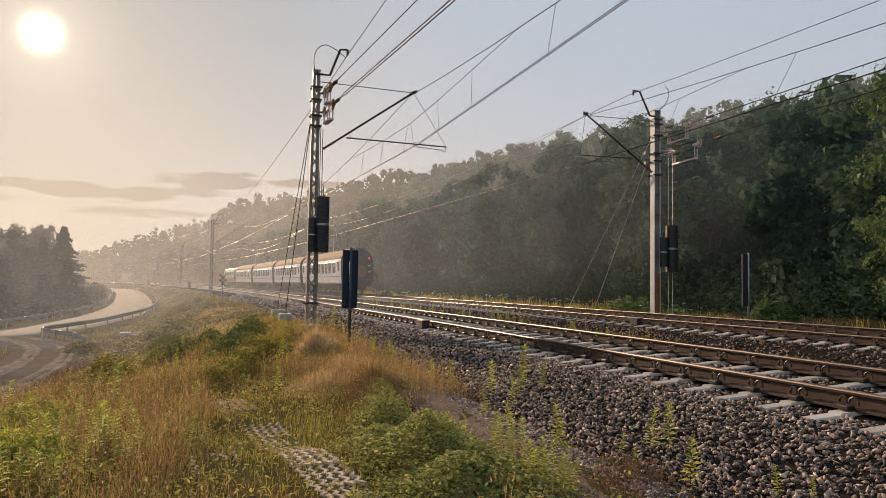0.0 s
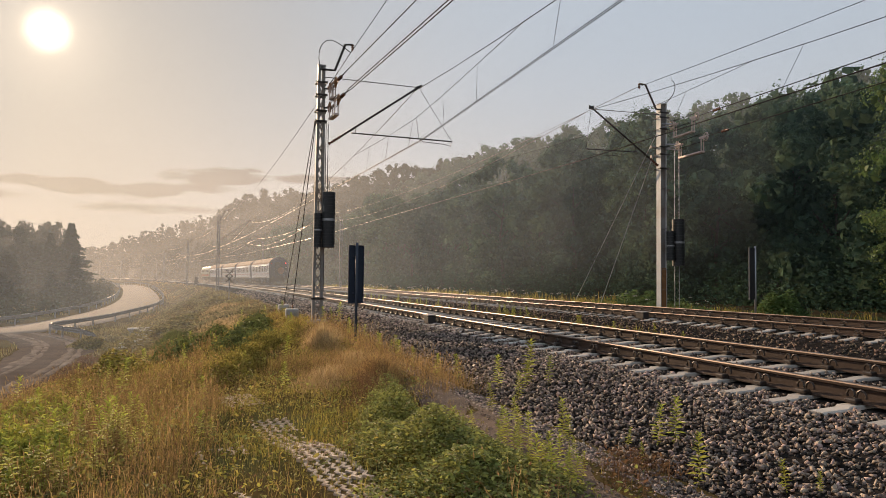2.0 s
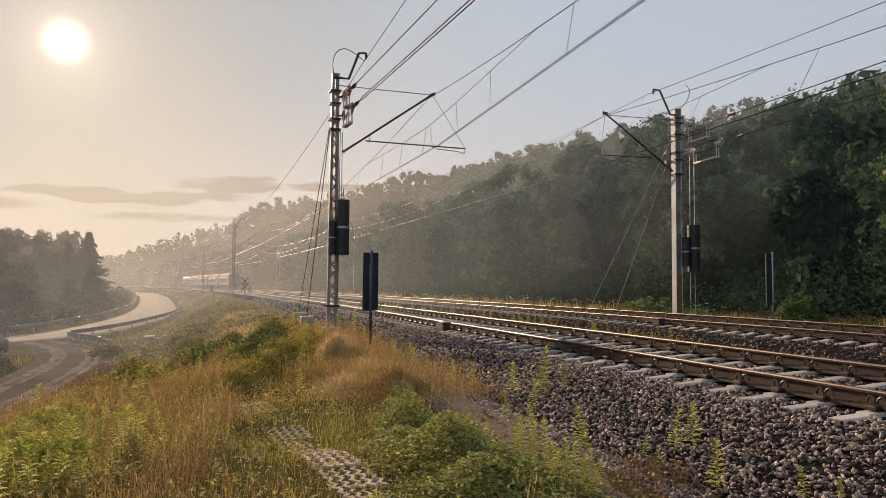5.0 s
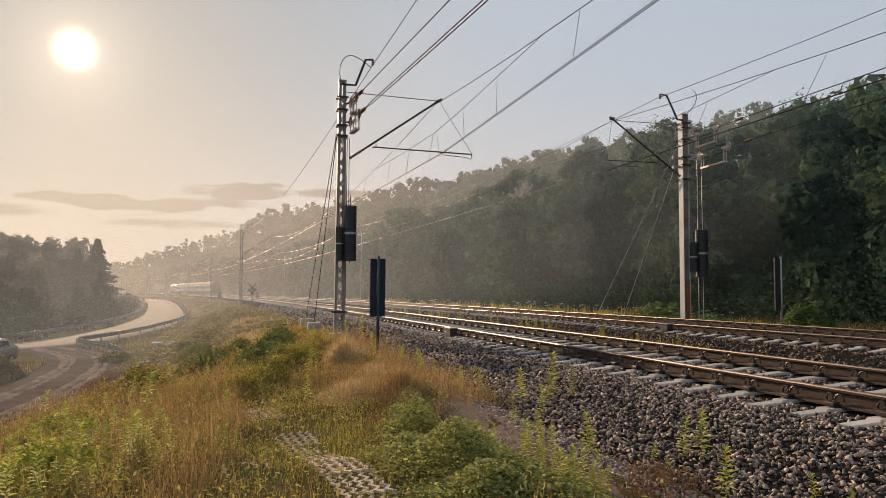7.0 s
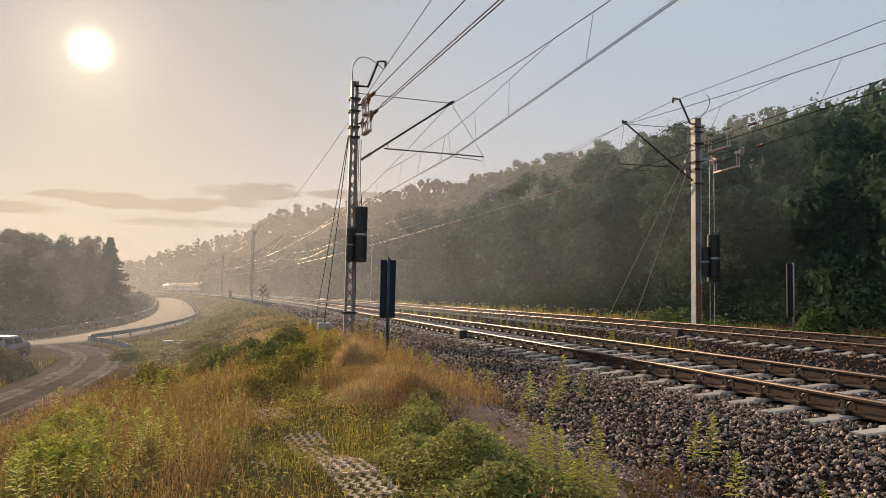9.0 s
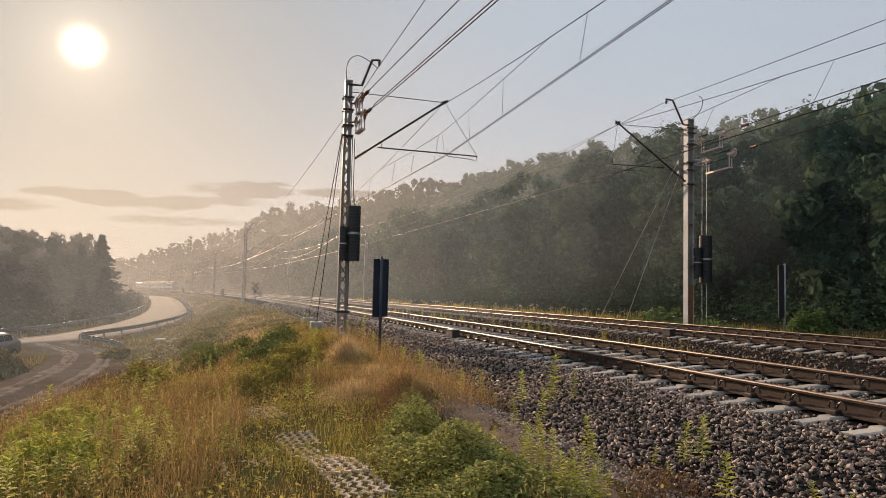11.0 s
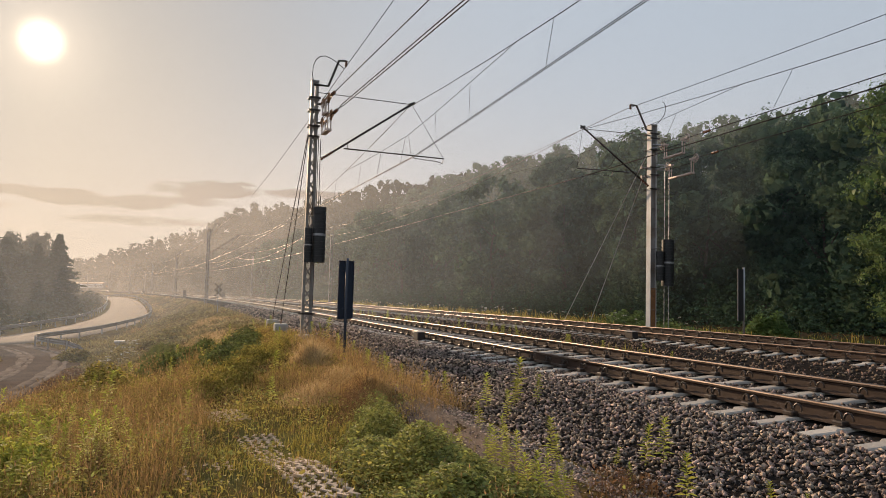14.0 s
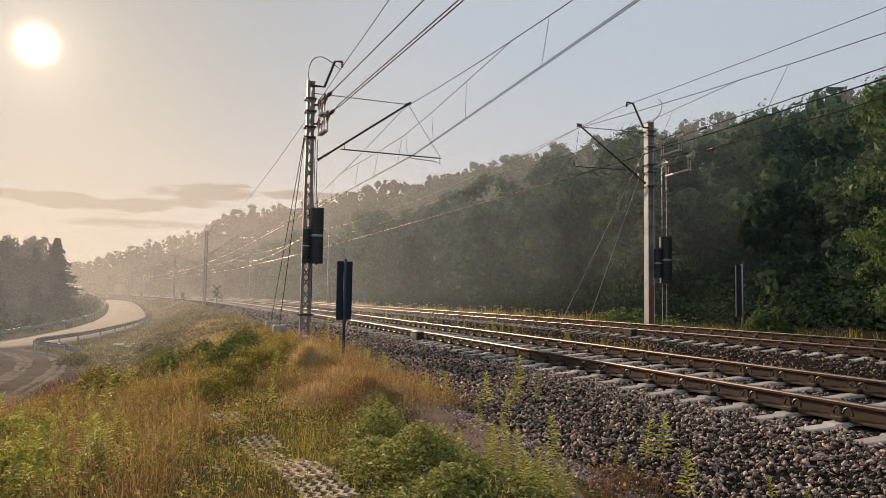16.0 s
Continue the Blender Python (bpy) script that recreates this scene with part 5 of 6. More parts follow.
def weed_meshes(seed, height, leaves):
    """Stem and lance-shaped leaves in whorls, dense towards the tip."""
    rng = np.random.default_rng(seed)
    bend = rng.uniform(-0.06, 0.06, 2)
    top = lambda t: np.array([bend[0] * t * t, bend[1] * t * t, t * height])
    stem = tube([top(t) for t in (0, 0.35, 0.7, 1.0)], 0.004, 5)
    ms, vs = [], np.array([(0, 0, 0), (0.2, 0.42, 0.05), (0, 1.0, -0.16), (-0.2, 0.42, 0.05)])
    for k in range(leaves):
        t = 0.12 + 0.88 * (k / leaves) ** 0.8
        a = k * 2.4 + rng.uniform(-0.3, 0.3)
        up = 0.05 + 0.75 * t * t
        l = height * 0.23 * (1.1 - 0.55 * t) * rng.uniform(0.8, 1.2) * (0.55 if t < 0.25 else 1)
        m = np.array(Matrix.Translation(top(t)) @ Matrix.Rotation(a, 4, "Z") @ Matrix.Rotation(up, 4, "X") @ Matrix.Scale(l, 4))
        ms.append(m)
    me = soup("foliage", *stamp(vs, np.array([(0, 1, 2, 3)]), np.array(ms)), STALK)
    sm = bpy.data.meshes.new("stem")
    stem.to_mesh(sm)
    stem.free()
    sm.materials.append(STALK)
    return sm, me


def build_weeds():
    rng = np.random.default_rng(8)
    kinds = []
    for k in range(5):
        kinds.append(weed_meshes(k, 1.0, 42))
    # u, s, height
    stand = [(-1.53, 3.99, 0.62), (-1.62, 3.9, 0.4), (-2.87, 1.62, 0.40), (-2.73, 1.6, 0.28), (-2.95, 1.5, 0.3), (-3.23, 0.09, 0.36), (-3.19, -0.13, 0.36), (-3.05, -0.13, 0.3), (-3.12, 0.2, 0.26), (-2.32, 1.41, 0.42), (-2.37, 1.2, 0.3),
             (-2.03, -0.35, 0.44), (-1.7, 0.44, 0.46), (-1.78, 0.6, 0.4), (-1.85, 4.32, 0.5), (-1.91, 3.49, 0.4), (-1.41, 3.62, 0.4), (-2.02, 0.45, 0.2), (-1.92, 0.86, 0.2), (-1.75, -0.97, 0.25), (-1.63, -1.16, 0.16),
             (-2.07, 5.41, 0.46), (-2.3, 5.8, 0.4), (-2.41, 9.37, 0.46), (-2.02, 9.54, 0.46), (-2.2, 8.6, 0.4), (-2.04, 13.74, 0.6), (-2.09, 14.3, 0.5), (-2.2, 13.4, 0.5), (-1.95, 13.0, 0.45), (-1.91, 17.1, 0.8), (-2.36, 16.5, 0.65), (-2.1, 16.8, 0.6),
             (-5.78, 2.2, 0.3), (-5.67, 2.2, 0.24), (-7.35, 2.44, 0.34), (-7.0, 2.5, 0.36), (-7.07, 1.96, 0.36), (-6.93, 6.6, 0.66), (-7.33, 8.3, 0.4), (-7.5, 3.0, 0.3), (-7.2, 3.3, 0.34), (-2.6, 0.6, 0.22), (-2.5, 2.2, 0.3), (-2.45, 3.0, 0.35)]
    for _ in range(14):
        stand.append((rng.uniform(-3.3, -2.4), rng.uniform(-0.4, 2.2), rng.uniform(0.18, 0.42)))
    for _ in range(46):
        stand.append((rng.uniform(-8.6, -6.3), rng.uniform(1.2, 7.0), rng.uniform(0.22, 0.42)))
    for _ in range(30):
        stand.append((rng.uniform(-7.7, -6.5), rng.uniform(1.3, 3.8), rng.uniform(0.34, 0.55)))
    for _ in range(34):
        stand.append((rng.uniform(3.2, 5.0), rng.uniform(8, 45), rng.uniform(0.3, 0.6)))
    for _ in range(40):
        stand.append((rng.uniform(-9, -3), rng.uniform(3, 24), rng.uniform(0.3, 0.6)))
    for _ in range(8):
        stand.append((rng.uniform(-2.4, -1.9), rng.uniform(4, 20), rng.uniform(0.2, 0.5)))
    first = {}
    for i, (u, s, h) in enumerate(stand):
        k = i % 5
        at = line(s, u)
        z = float(surface(np.array([at.x]), np.array([at.y]))[0])
        m = pose(at.x, at.y, z - 0.01, rng.uniform(-6, 6), rng.uniform(-6, 6), rng.uniform(0, 360)) @ Matrix.Scale(h, 4)
        if k not in first:
            t = tagged(new("weed"), "upright yellow-green weed with narrow pointed leaves", "weed", "weeds beside the track")
            part("stem", kinds[k][0], None, t)
            part("foliage", kinds[k][1], None, t)
            t.matrix_world = m
            first[k] = t
        else:
            copy_thing(first[k], pose(0, 0, 0)).matrix_basis = m


build_weeds()


def build_umbels():
    """White flower heads along the foot of the wood and low on the slope."""
    rng = np.random.default_rng(14)
    x, y, u, s = (np.concatenate(q) for q in zip(spots_in(rng, 110, 10.8, 14.5, 20, 75), spots_in(rng, 30, -9.5, -8, 25, 42)))
    z = ground_height(x, y)
    h = rng.uniform(0.3, 0.65, len(x))
    heads = []
    for i in range(len(x)):
        for _ in range(7):
            heads.append((x[i] + rng.normal(0, 0.05), y[i] + rng.normal(0, 0.05), z[i] + h[i] + rng.uniform(-0.02, 0.03)))
    v, f = leaf_card(1, 1)
    soups = merge(stamp(v, f, placed(turns(len(heads), rng, 0.2, (0.05, 0.09)), np.array(heads))), blades(rng, x, y, z, h, np.full(len(x), 0.006), 0.03))
    tagged(new("umbel_flowers", soup("umbel_flowers", *soups, FLOWER)), "white umbel flower heads along the wood's foot", "flowers", kind="stuff")


build_umbels()


# ---- openwork paving on the slope ----
PAVER = material("pale_paving_concrete", (0.60, 0.46, 0.35), (0.42, 0.32, 0.24), rough=0.9, grain=6, fine=60, bump=0.4, vary=0.15)


def build_paving():
    path = thing("paved_strip", (0, 0, 0), "strip of pale openwork concrete paving overgrown with grass", "paving", kind="structure")
    # one slab: three zigzag ribs tied by short bars
    bm = bmesh.new()
    for r in range(5):
        y = -0.2 + r * 0.1
        pts = [(-0.3 + k * 0.075, y + (0.025 if k % 2 else -0.025)) for k in range(9)]
        for (x0, y0), (x1, y1) in zip(pts, pts[1:]):
            a = math.degrees(math.atan2(y1 - y0, x1 - x0))
            add_box(bm, (math.hypot(x1 - x0, y1 - y0) + 0.02, 0.032, 0.09), ((x0 + x1) / 2, (y0 + y1) / 2, 0), (0, 0, a))
        if r < 4:
            for k in (1, 5):
                add_box(bm, (0.03, 0.08, 0.08), (-0.3 + k * 0.075, y + 0.05, -0.002))
    me = bpy.data.meshes.new("paving_slab")
    bm.to_mesh(me)
    bm.free()
    me.materials.append(PAVER)
    rng = np.random.default_rng(2)
    rows = [(-0.4 + 0.585 * k, 0) for k in range(12) if k not in (7, 8)] + [(0.55, 1), (1.55, 1)]
    for s, col in rows:
        u = -4.62 - 0.138 * (s - 0.2) if col == 0 else -5.28 - 0.235 * (s - 0.42)
        at = line(s, u)
        z = ground_at(at.x, at.y)
        dx = (ground_at(at.x + 0.2, at.y) - ground_at(at.x - 0.2, at.y)) / 0.4
        dy = (ground_at(at.x, at.y + 0.2) - ground_at(at.x, at.y - 0.2)) / 0.4
        ob = part("paving_slab", me, None, path)
        ob.matrix_local = pose(at.x, at.y, z - (0.034 if col == 0 else 0.05), math.degrees(math.atan(dy)) + rng.uniform(-1.5, 1.5), -math.degrees(math.atan(dx)) + rng.uniform(-1.5, 1.5), 0) @ pose(0, 0, 0, 0, 0, (98 if col == 0 else 103) + rng.uniform(-1.5, 1.5)) @ Matrix.Diagonal((0.95, 0.95, 1, 1))


build_paving()


def build_gravel_path():
    rng = np.random.default_rng(6)
    rings = []
    for s in np.arange(-14, 9, 0.4):
        u = -2.75 - 0.12 * min(max(2.5 - s, 0), 3)
        rings.append((s, u))
    vs, fs = [], []
    for i, (s, u) in enumerate(rings):
        for k in range(7):
            q = line(s, u - 0.45 + k * 0.16 + 0.06 * math.sin(s * 3 + k))
            vs.append((q.x, q.y, ground_at(q.x, q.y) + (0.012 if 0 < k < 6 else -0.03)))
    for i in range(len(rings) - 1):
        for k in range(6):
            a = i * 7 + k
            fs.append((a, a + 1, a + 8, a + 7))
    tagged(new("gravel_path", mesh_of("gravel_path", vs, fs, GRAVEL, smooth=True)), "narrow brown gravel path trodden beside the ballast", "path", kind="structure")
    x, y, u, s = spots_in(rng, 6500, -3.4, -2.2, -3, 7)
    shapes = stone_shapes(rng, 2)
    soups = []
    for i, (v, f) in enumerate(shapes):
        k = np.arange(len(x)) % 2 == i
        soups.append(stamp(v, f, placed(turns(k.sum(), rng, 0.8, (0.004, 0.018)), np.stack([x[k], y[k], surface(x[k], y[k]) + 0.012], 1))))
    tagged(new("scattered_gravel", soup("scattered_gravel", *merge(*soups), STONE)), "small stray stones on the path", "gravel", kind="stuff")


build_gravel_path()


# ---- signs, boxes and posts of the railway ----
def sign_board(at, rz, label, w, h, low):
    """A tall flanged plate on a round post, seen from behind."""
    sg = thing("railway_sign", at, label, "railway sign", "line-side signs", rz=rz)
    part("post", rod((0, -0.06, -0.3), (0, -0.06, low + h + 0.06), 0.035, sides=12), POSTBLUE, sg, "dull blue-grey post", smooth=True)
    bm = box((w, 0.012, h), (0, 0, low + h / 2))
    for sx in (-1, 1):
        add_box(bm, (0.012, 0.03, h), (sx * (w / 2 - 0.006), -0.02, low + h / 2))
    for z in (low + 0.006, low + h - 0.006):
        add_box(bm, (w - 0.026, 0.03, 0.012), (0, -0.02, z))
    part("plate", bm, SIGNBLUE, sg, "dark blue back of a plate")
    for z in (low + 0.25, low + h - 0.25):
        part("bracket", box((0.16, 0.05, 0.05), (0, -0.035, z)), SIGNBLUE, sg)
    return sg


def build_signs():
    x, y = -2.32, 12.55
    sign_board((x, y, ground_at(x, y)), 8, "tall dark blue sign plate seen from behind on a post", 0.39, 1.42, 0.96)
    # narrow plate beside its post, before the wood
    x, y = 11.28, 14.6
    sg = thing("railway_sign", (x, y, ground_at(x, y)), "narrow dark sign plate beside a grey post before the wood", "railway sign", "line-side signs")
    part("post", rod((0, 0, -0.3), (0, 0, 2.36), 0.036, sides=12), GALV, sg, "slim grey steel post", smooth=True)
    part("plate", box((0.21, 0.012, 1.68), (-0.15, -0.03, 1.46)), BLACK, sg, "dark back of a narrow plate")
    part("plate_edge", box((0.02, 0.05, 1.7), (-0.262, -0.03, 1.46)), POSTBLUE, sg, "turned grey edge of the plate")
    for z in (0.9, 2.0):
        part("bracket", box((0.16, 0.03, 0.04), (-0.08, -0.01, z)), GALV, sg)
    # lattice warning cross beside the line
    at = line(49, -3.55)
    cr = thing("crossing_sign", (at.x, at.y, ground_at(at.x, at.y)), "dark double cross sign on a post beside the line", "railway sign")
    part("post", rod((0, 0, -0.3), (0, 0, 1.75), 0.03), GALV, cr)
    for dz, a in ((1.45, 45), (1.45, -45), (1.85, 45), (1.85, -45)):
        part("arm", box((0.72, 0.02, 0.06), (0, -0.04 - 0.012 * (a > 0), dz), (0, a, 0)), DARKIRON, cr)
    for s, u, h in ((121, -2.5, 1.5), (222, -2.5, 1.5), (128, 4.4, 1.2)):
        at = line(s, u)
        bx = thing("relay_box", (at.x, at.y, ground_at(at.x, at.y)), "small dark relay box on a stand beside the track", "relay box", "relay boxes")
        part("cabinet", box((0.5, 0.35, h * 0.8), (0, 0, h * 0.6), bevel=0.03), DARKIRON, bx)
        part("stand", box((0.3, 0.2, 0.5), (0, 0, 0.05)), CONCRETE, bx)
    # boxes at the rail joints
    for s, u, z, base, cant in ((13.0, -0.22, 0.0, 0.0, CANT), (14.3, -0.22, 0.012, FAR_U, FAR_CANT)):
        m = line_pose(s, base, z, cant)
        jb = tagged(new("joint_box"), "dark grey steel box bolted at a rail joint", "track box", "rail joint boxes")
        jb.matrix_world = m @ pose(u, 0, 0)
        part("casing", box((0.20, 0.42, 0.20), (0, 0, 0.07), bevel=0.02), DARKIRON, jb)
        part("lid", box((0.23, 0.46, 0.025), (0, 0, 0.185), bevel=0.006), MASTGREY, jb)
        part("joint_bar", box((0.05, 0.95, 0.1), (0.13, 0.6, 0.08), bevel=0.01), RAIL_SIDE, jb)


build_signs()


# ---- road furniture and the parked car ----
def guardrail(path, label):
    """A corrugated rail on posts along a path."""
    gr = thing("guardrail", (0, 0, 0), label, "guardrail", "guardrails of the road")
    d = np.gradient(path[:, :2], axis=0)
    d /= np.linalg.norm(d, axis=1)[:, None]
    rings = [(Vector(p), Vector((q[1], -q[0], 0)), Vector((0, 0, 1))) for p, q in zip(path, d)]
    vs, fs = sweep([(0.0, 0.45), (0.04, 0.5), (0.04, 0.55), (0.0, 0.6), (0.04, 0.65), (0.04, 0.7), (0.0, 0.76), (-0.012, 0.76), (0.028, 0.69), (0.028, 0.66), (-0.012, 0.6), (0.028, 0.54), (0.028, 0.51), (-0.012, 0.45)], rings)
    part("rail", mesh_of("rail", vs, fs, GUARDSTEEL), None, gr, "corrugated grey steel rail")
    me = bpy.data.meshes.new("post")
    bm = box((0.1, 0.06, 1.15), (-0.06, 0, 0.17))
    bm.to_mesh(me)
    bm.free()
    me.materials.append(GALV)
    for i in range(0, len(path), 2):
        ob = part("post", me, None, gr)
        ob.matrix_local = Matrix.Translation(path[i]) @ Matrix.Rotation(math.atan2(d[i][1], d[i][0]) - math.pi / 2, 4, "Z")
    return gr


def build_road_furniture():
    p = ROAD_LINE
    left = offset_path(p[(p[:, 1] > 47) & (p[:, 1] < 240)], -3.2)
    guardrail(left, "grey steel guardrail on the wood's side of the road")
    right = offset_path(p[(p[:, 1] > 59) & (p[:, 1] < 240)], 3.2)
    turn = glide([(-11.6, 42.2, -3.6), (-12.3, 43.4, -3.1), (-12.9, 44.2, -2.92), (-14.1, 46.4, -2.9), (-15.6, 49.2, -2.9), (-16.1, 52.0, -2.9), (-15.4, 55.5, -2.9), tuple(right[0]), tuple(right[1])], 1.5)
    guardrail(np.concatenate([turn[:-1], right[1:]]), "grey steel guardrail bending round the lane's mouth")
    # concrete culvert head in the ditch
    x, y = -9.7, 47.0
    cu = thing("culvert_head", (x, y, ground_at(x, y) - 0.3), "low concrete culvert head in the ditch", "culvert", rz=8)
    part("slab", box((2.2, 0.8, 0.16), (0, 0, 0.42), bevel=0.03), CONCRETE, cu)
    part("wall", box((2.0, 0.65, 0.75), (0, 0, -0.03)), CONCRETE, cu)


build_road_furniture()

CARPAINT = material("silver_car_paint", (0.17, 0.15, 0.145), (0.145, 0.13, 0.125), rough=0.35, metal=0.4, grain=2, fine=20, bump=0)
GLASS = material("dark_window_glass", (0.02, 0.022, 0.025), (0.03, 0.03, 0.03), rough=0.2, grain=2, fine=20, bump=0, gloss=0.25)
TYRE = material("black_rubber", (0.02, 0.02, 0.02), (0.03, 0.03, 0.03), rough=0.85, grain=9, fine=60, bump=0.1)
TAIL = material("red_lamp_glass", (0.35, 0.02, 0.015), (0.25, 0.015, 0.01), rough=0.2, grain=9, fine=60, bump=0)


def build_car(m):
    car = tagged(new("car"), "silver hatchback parked at the roadside behind tall weeds", "car")
    side = [(-2.0, 0.35), (-2.05, 0.75), (-1.9, 0.95), (-0.95, 1.02), (-0.35, 1.42), (1.1, 1.46), (1.75, 1.05), (1.98, 0.95), (2.02, 0.4), (1.6, 0.28), (-1.6, 0.28)]
    bm = bmesh.new()
    rows = []
    for x, inset in ((-0.86, 0.0), (0.86, 0.0)):
        rows.append([bm.verts.new((x * (0.82 if z > 1.1 else 1), y, z)) for y, z in side])
    n = len(side)
    for k in range(n):
        bm.faces.new((rows[0][k], rows[0][(k + 1) % n], rows[1][(k + 1) % n], rows[1][k]))
    bm.faces.new(rows[0][::-1])
    bm.faces.new(rows[1])
    bmesh.ops.recalc_face_normals(bm, faces=bm.faces)
    bmesh.ops.bevel(bm, geom=list(bm.edges), offset=0.05, segments=2, affect="EDGES")
    part("body", bm, CARPAINT, car, smooth=True)
    ang = math.degrees(math.atan2(0.4, 0.6))
    part("windscreen", box((1.34, 0.66, 0.06), (0, -0.66, 1.235), (ang, 0, 0), 0.01), GLASS, car)
    part("rear_window", box((1.32, 0.7, 0.06), (0, 1.43, 1.26), (-32, 0, 0), 0.01), GLASS, car)
    for sx in (-1, 1):
        for y in (-0.05, 0.75):
            part("side_window", box((0.075, 0.66, 0.31), (sx * 0.79, y, 1.2), (0, -sx * 20, 0)), GLASS, car)
        part("headlight", box((0.28, 0.12, 0.14), (sx * 0.62, -2.0, 0.78), bevel=0.03), WHITE, car)
        part("tail_light", box((0.2, 0.1, 0.3), (sx * 0.7, 1.96, 0.85), bevel=0.02), TAIL, car)
        part("door_mirror", box((0.2, 0.1, 0.13), (sx * 0.98, -0.6, 1.02), bevel=0.03), CARPAINT, car)
        for y in (-1.25, 1.3):
            wh = part("wheel", rod((sx * 0.68, y, 0.31), (sx * 0.88, y, 0.31), 0.31, sides=20), TYRE, car)
            part("rim", rod((sx * 0.86, y, 0.31), (sx * 0.89, y, 0.31), 0.2, sides=14), GALV, wh)
    part("bumper", box((1.6, 0.14, 0.24), (0, -2.02, 0.48), bevel=0.05), CARPAINT, car)
    part("grille", box((0.9, 0.04, 0.12), (0, -2.07, 0.72)), BLACK, car)
    car.matrix_world = m


build_car(pose(-18.2, 38.0, ground_at(-18.2, 38.0) - 0.02, 0, 0, -14))


# ---- woods ----
def crown_points(rng, height, radius, clumps, per, low=0.25, fine=1.0):
    """Points on the shells of many overlapping leaf clumps, with the way each faces, and the clumps' hearts."""
    pts, ways, hearts = [], [], []
    for _ in range(clumps):
        h = rng.uniform(low, 0.95)
        wide = radius * math.sqrt(max(0.04, 1 - ((h - 0.5) / 0.52) ** 2)) if h > 0.5 else radius * (0.65 + 0.35 * (h - low) / max(0.5 - low, 0.05))
        a, rr = rng.uniform(0, 2 * math.pi), wide * math.sqrt(rng.uniform(0.12, 1))
        c = np.array([rr * math.cos(a), rr * math.sin(a), h * height])
        size = fine * radius * rng.uniform(0.24, 0.46)
        d = rng.normal(size=(per, 3))
        d /= np.linalg.norm(d, axis=1)[:, None]
        d[:, 2] = np.abs(d[:, 2]) * 1.25 - 0.35
        pts.append(c + d * size * (rng.uniform(0.72, 1.12, (per, 1)) + 0.45 * (rng.uniform(0, 1, (per, 1)) < 0.1)) * np.array([1, 1, 0.82]))
        ways.append(d + rng.normal(0, 0.45, (per, 3)))
        hearts.append((*c, size))
    return np.concatenate(pts), np.concatenate(ways), np.array(hearts)


def facing(ways, rng, size):
    """Matrices that turn z along the ways, with a random spin."""
    z = ways / np.maximum(np.linalg.norm(ways, axis=1)[:, None], 1e-6)
    r = rng.normal(size=z.shape)
    x = np.cross(r, z)
    x /= np.maximum(np.linalg.norm(x, axis=1)[:, None], 1e-6)
    y = np.cross(z, x)
    return np.stack([x, y, z], 2) * rng.uniform(size[0], size[1], len(z))[:, None, None]


def broadleaf_soup(seed, height, radius, clumps, per, leaf, low=0.25, fine=1.0, inner=8, broad=(0.75, 1.1)):
    """Sprays of leaves on the clumps' shells, with broad shaded sprays inside that close the crown."""
    rng = np.random.default_rng(seed)
    p, w, hearts = crown_points(rng, height, radius, clumps, per, low, fine)
    v, f = flake()
    leaves = stamp(v, f, placed(facing(w, rng, (leaf * 0.55, leaf * 1.3)), p))
    n = len(hearts) * inner
    c = np.repeat(hearts, inner, axis=0)
    d = rng.normal(size=(n, 3))
    d /= np.linalg.norm(d, axis=1)[:, None]
    sprays = facing(d + rng.normal(0, 0.3, (n, 3)), rng, broad) * c[:, 3, None, None]
    return merge(leaves, stamp(v, f, placed(sprays, c[:, :3] + d * c[:, 3, None] * rng.uniform(0.3, 0.75, (n, 1)))))


def trunk_mesh(seed, height, r, limbs=6):
    rng = np.random.default_rng(seed + 77)
    bm = bmesh.new()
    pts = [(0.15 * math.sin(k * 1.3 + seed), 0.15 * math.cos(k * 1.7 + seed), height * k / 6) for k in range(6)]
    for i in range(5):
        add_rod(bm, pts[i], pts[i + 1], r * (1 - i * 0.16), r * (1 - (i + 1) * 0.16), 7)
    for k in range(limbs):
        a, h = rng.uniform(0, 6.28), rng.uniform(0.35, 0.75) * height
        q = Vector((math.cos(a) * height * 0.17, math.sin(a) * height * 0.17, h + height * 0.14))
        add_rod(bm, (0, 0, h), q, r * 0.35, r * 0.12, 5)
    me = bpy.data.meshes.new("trunk")
    bm.to_mesh(me)
    bm.free()
    me.materials.append(BARK)
    return me


def tree_size(rng, s, u, x, y):
    return float(min(rng.uniform(0.68, 1.12) * 13.0, canopy(s, u) * rng.uniform(0.87, 1.02) - ground_at(x, y)) / 13.0)


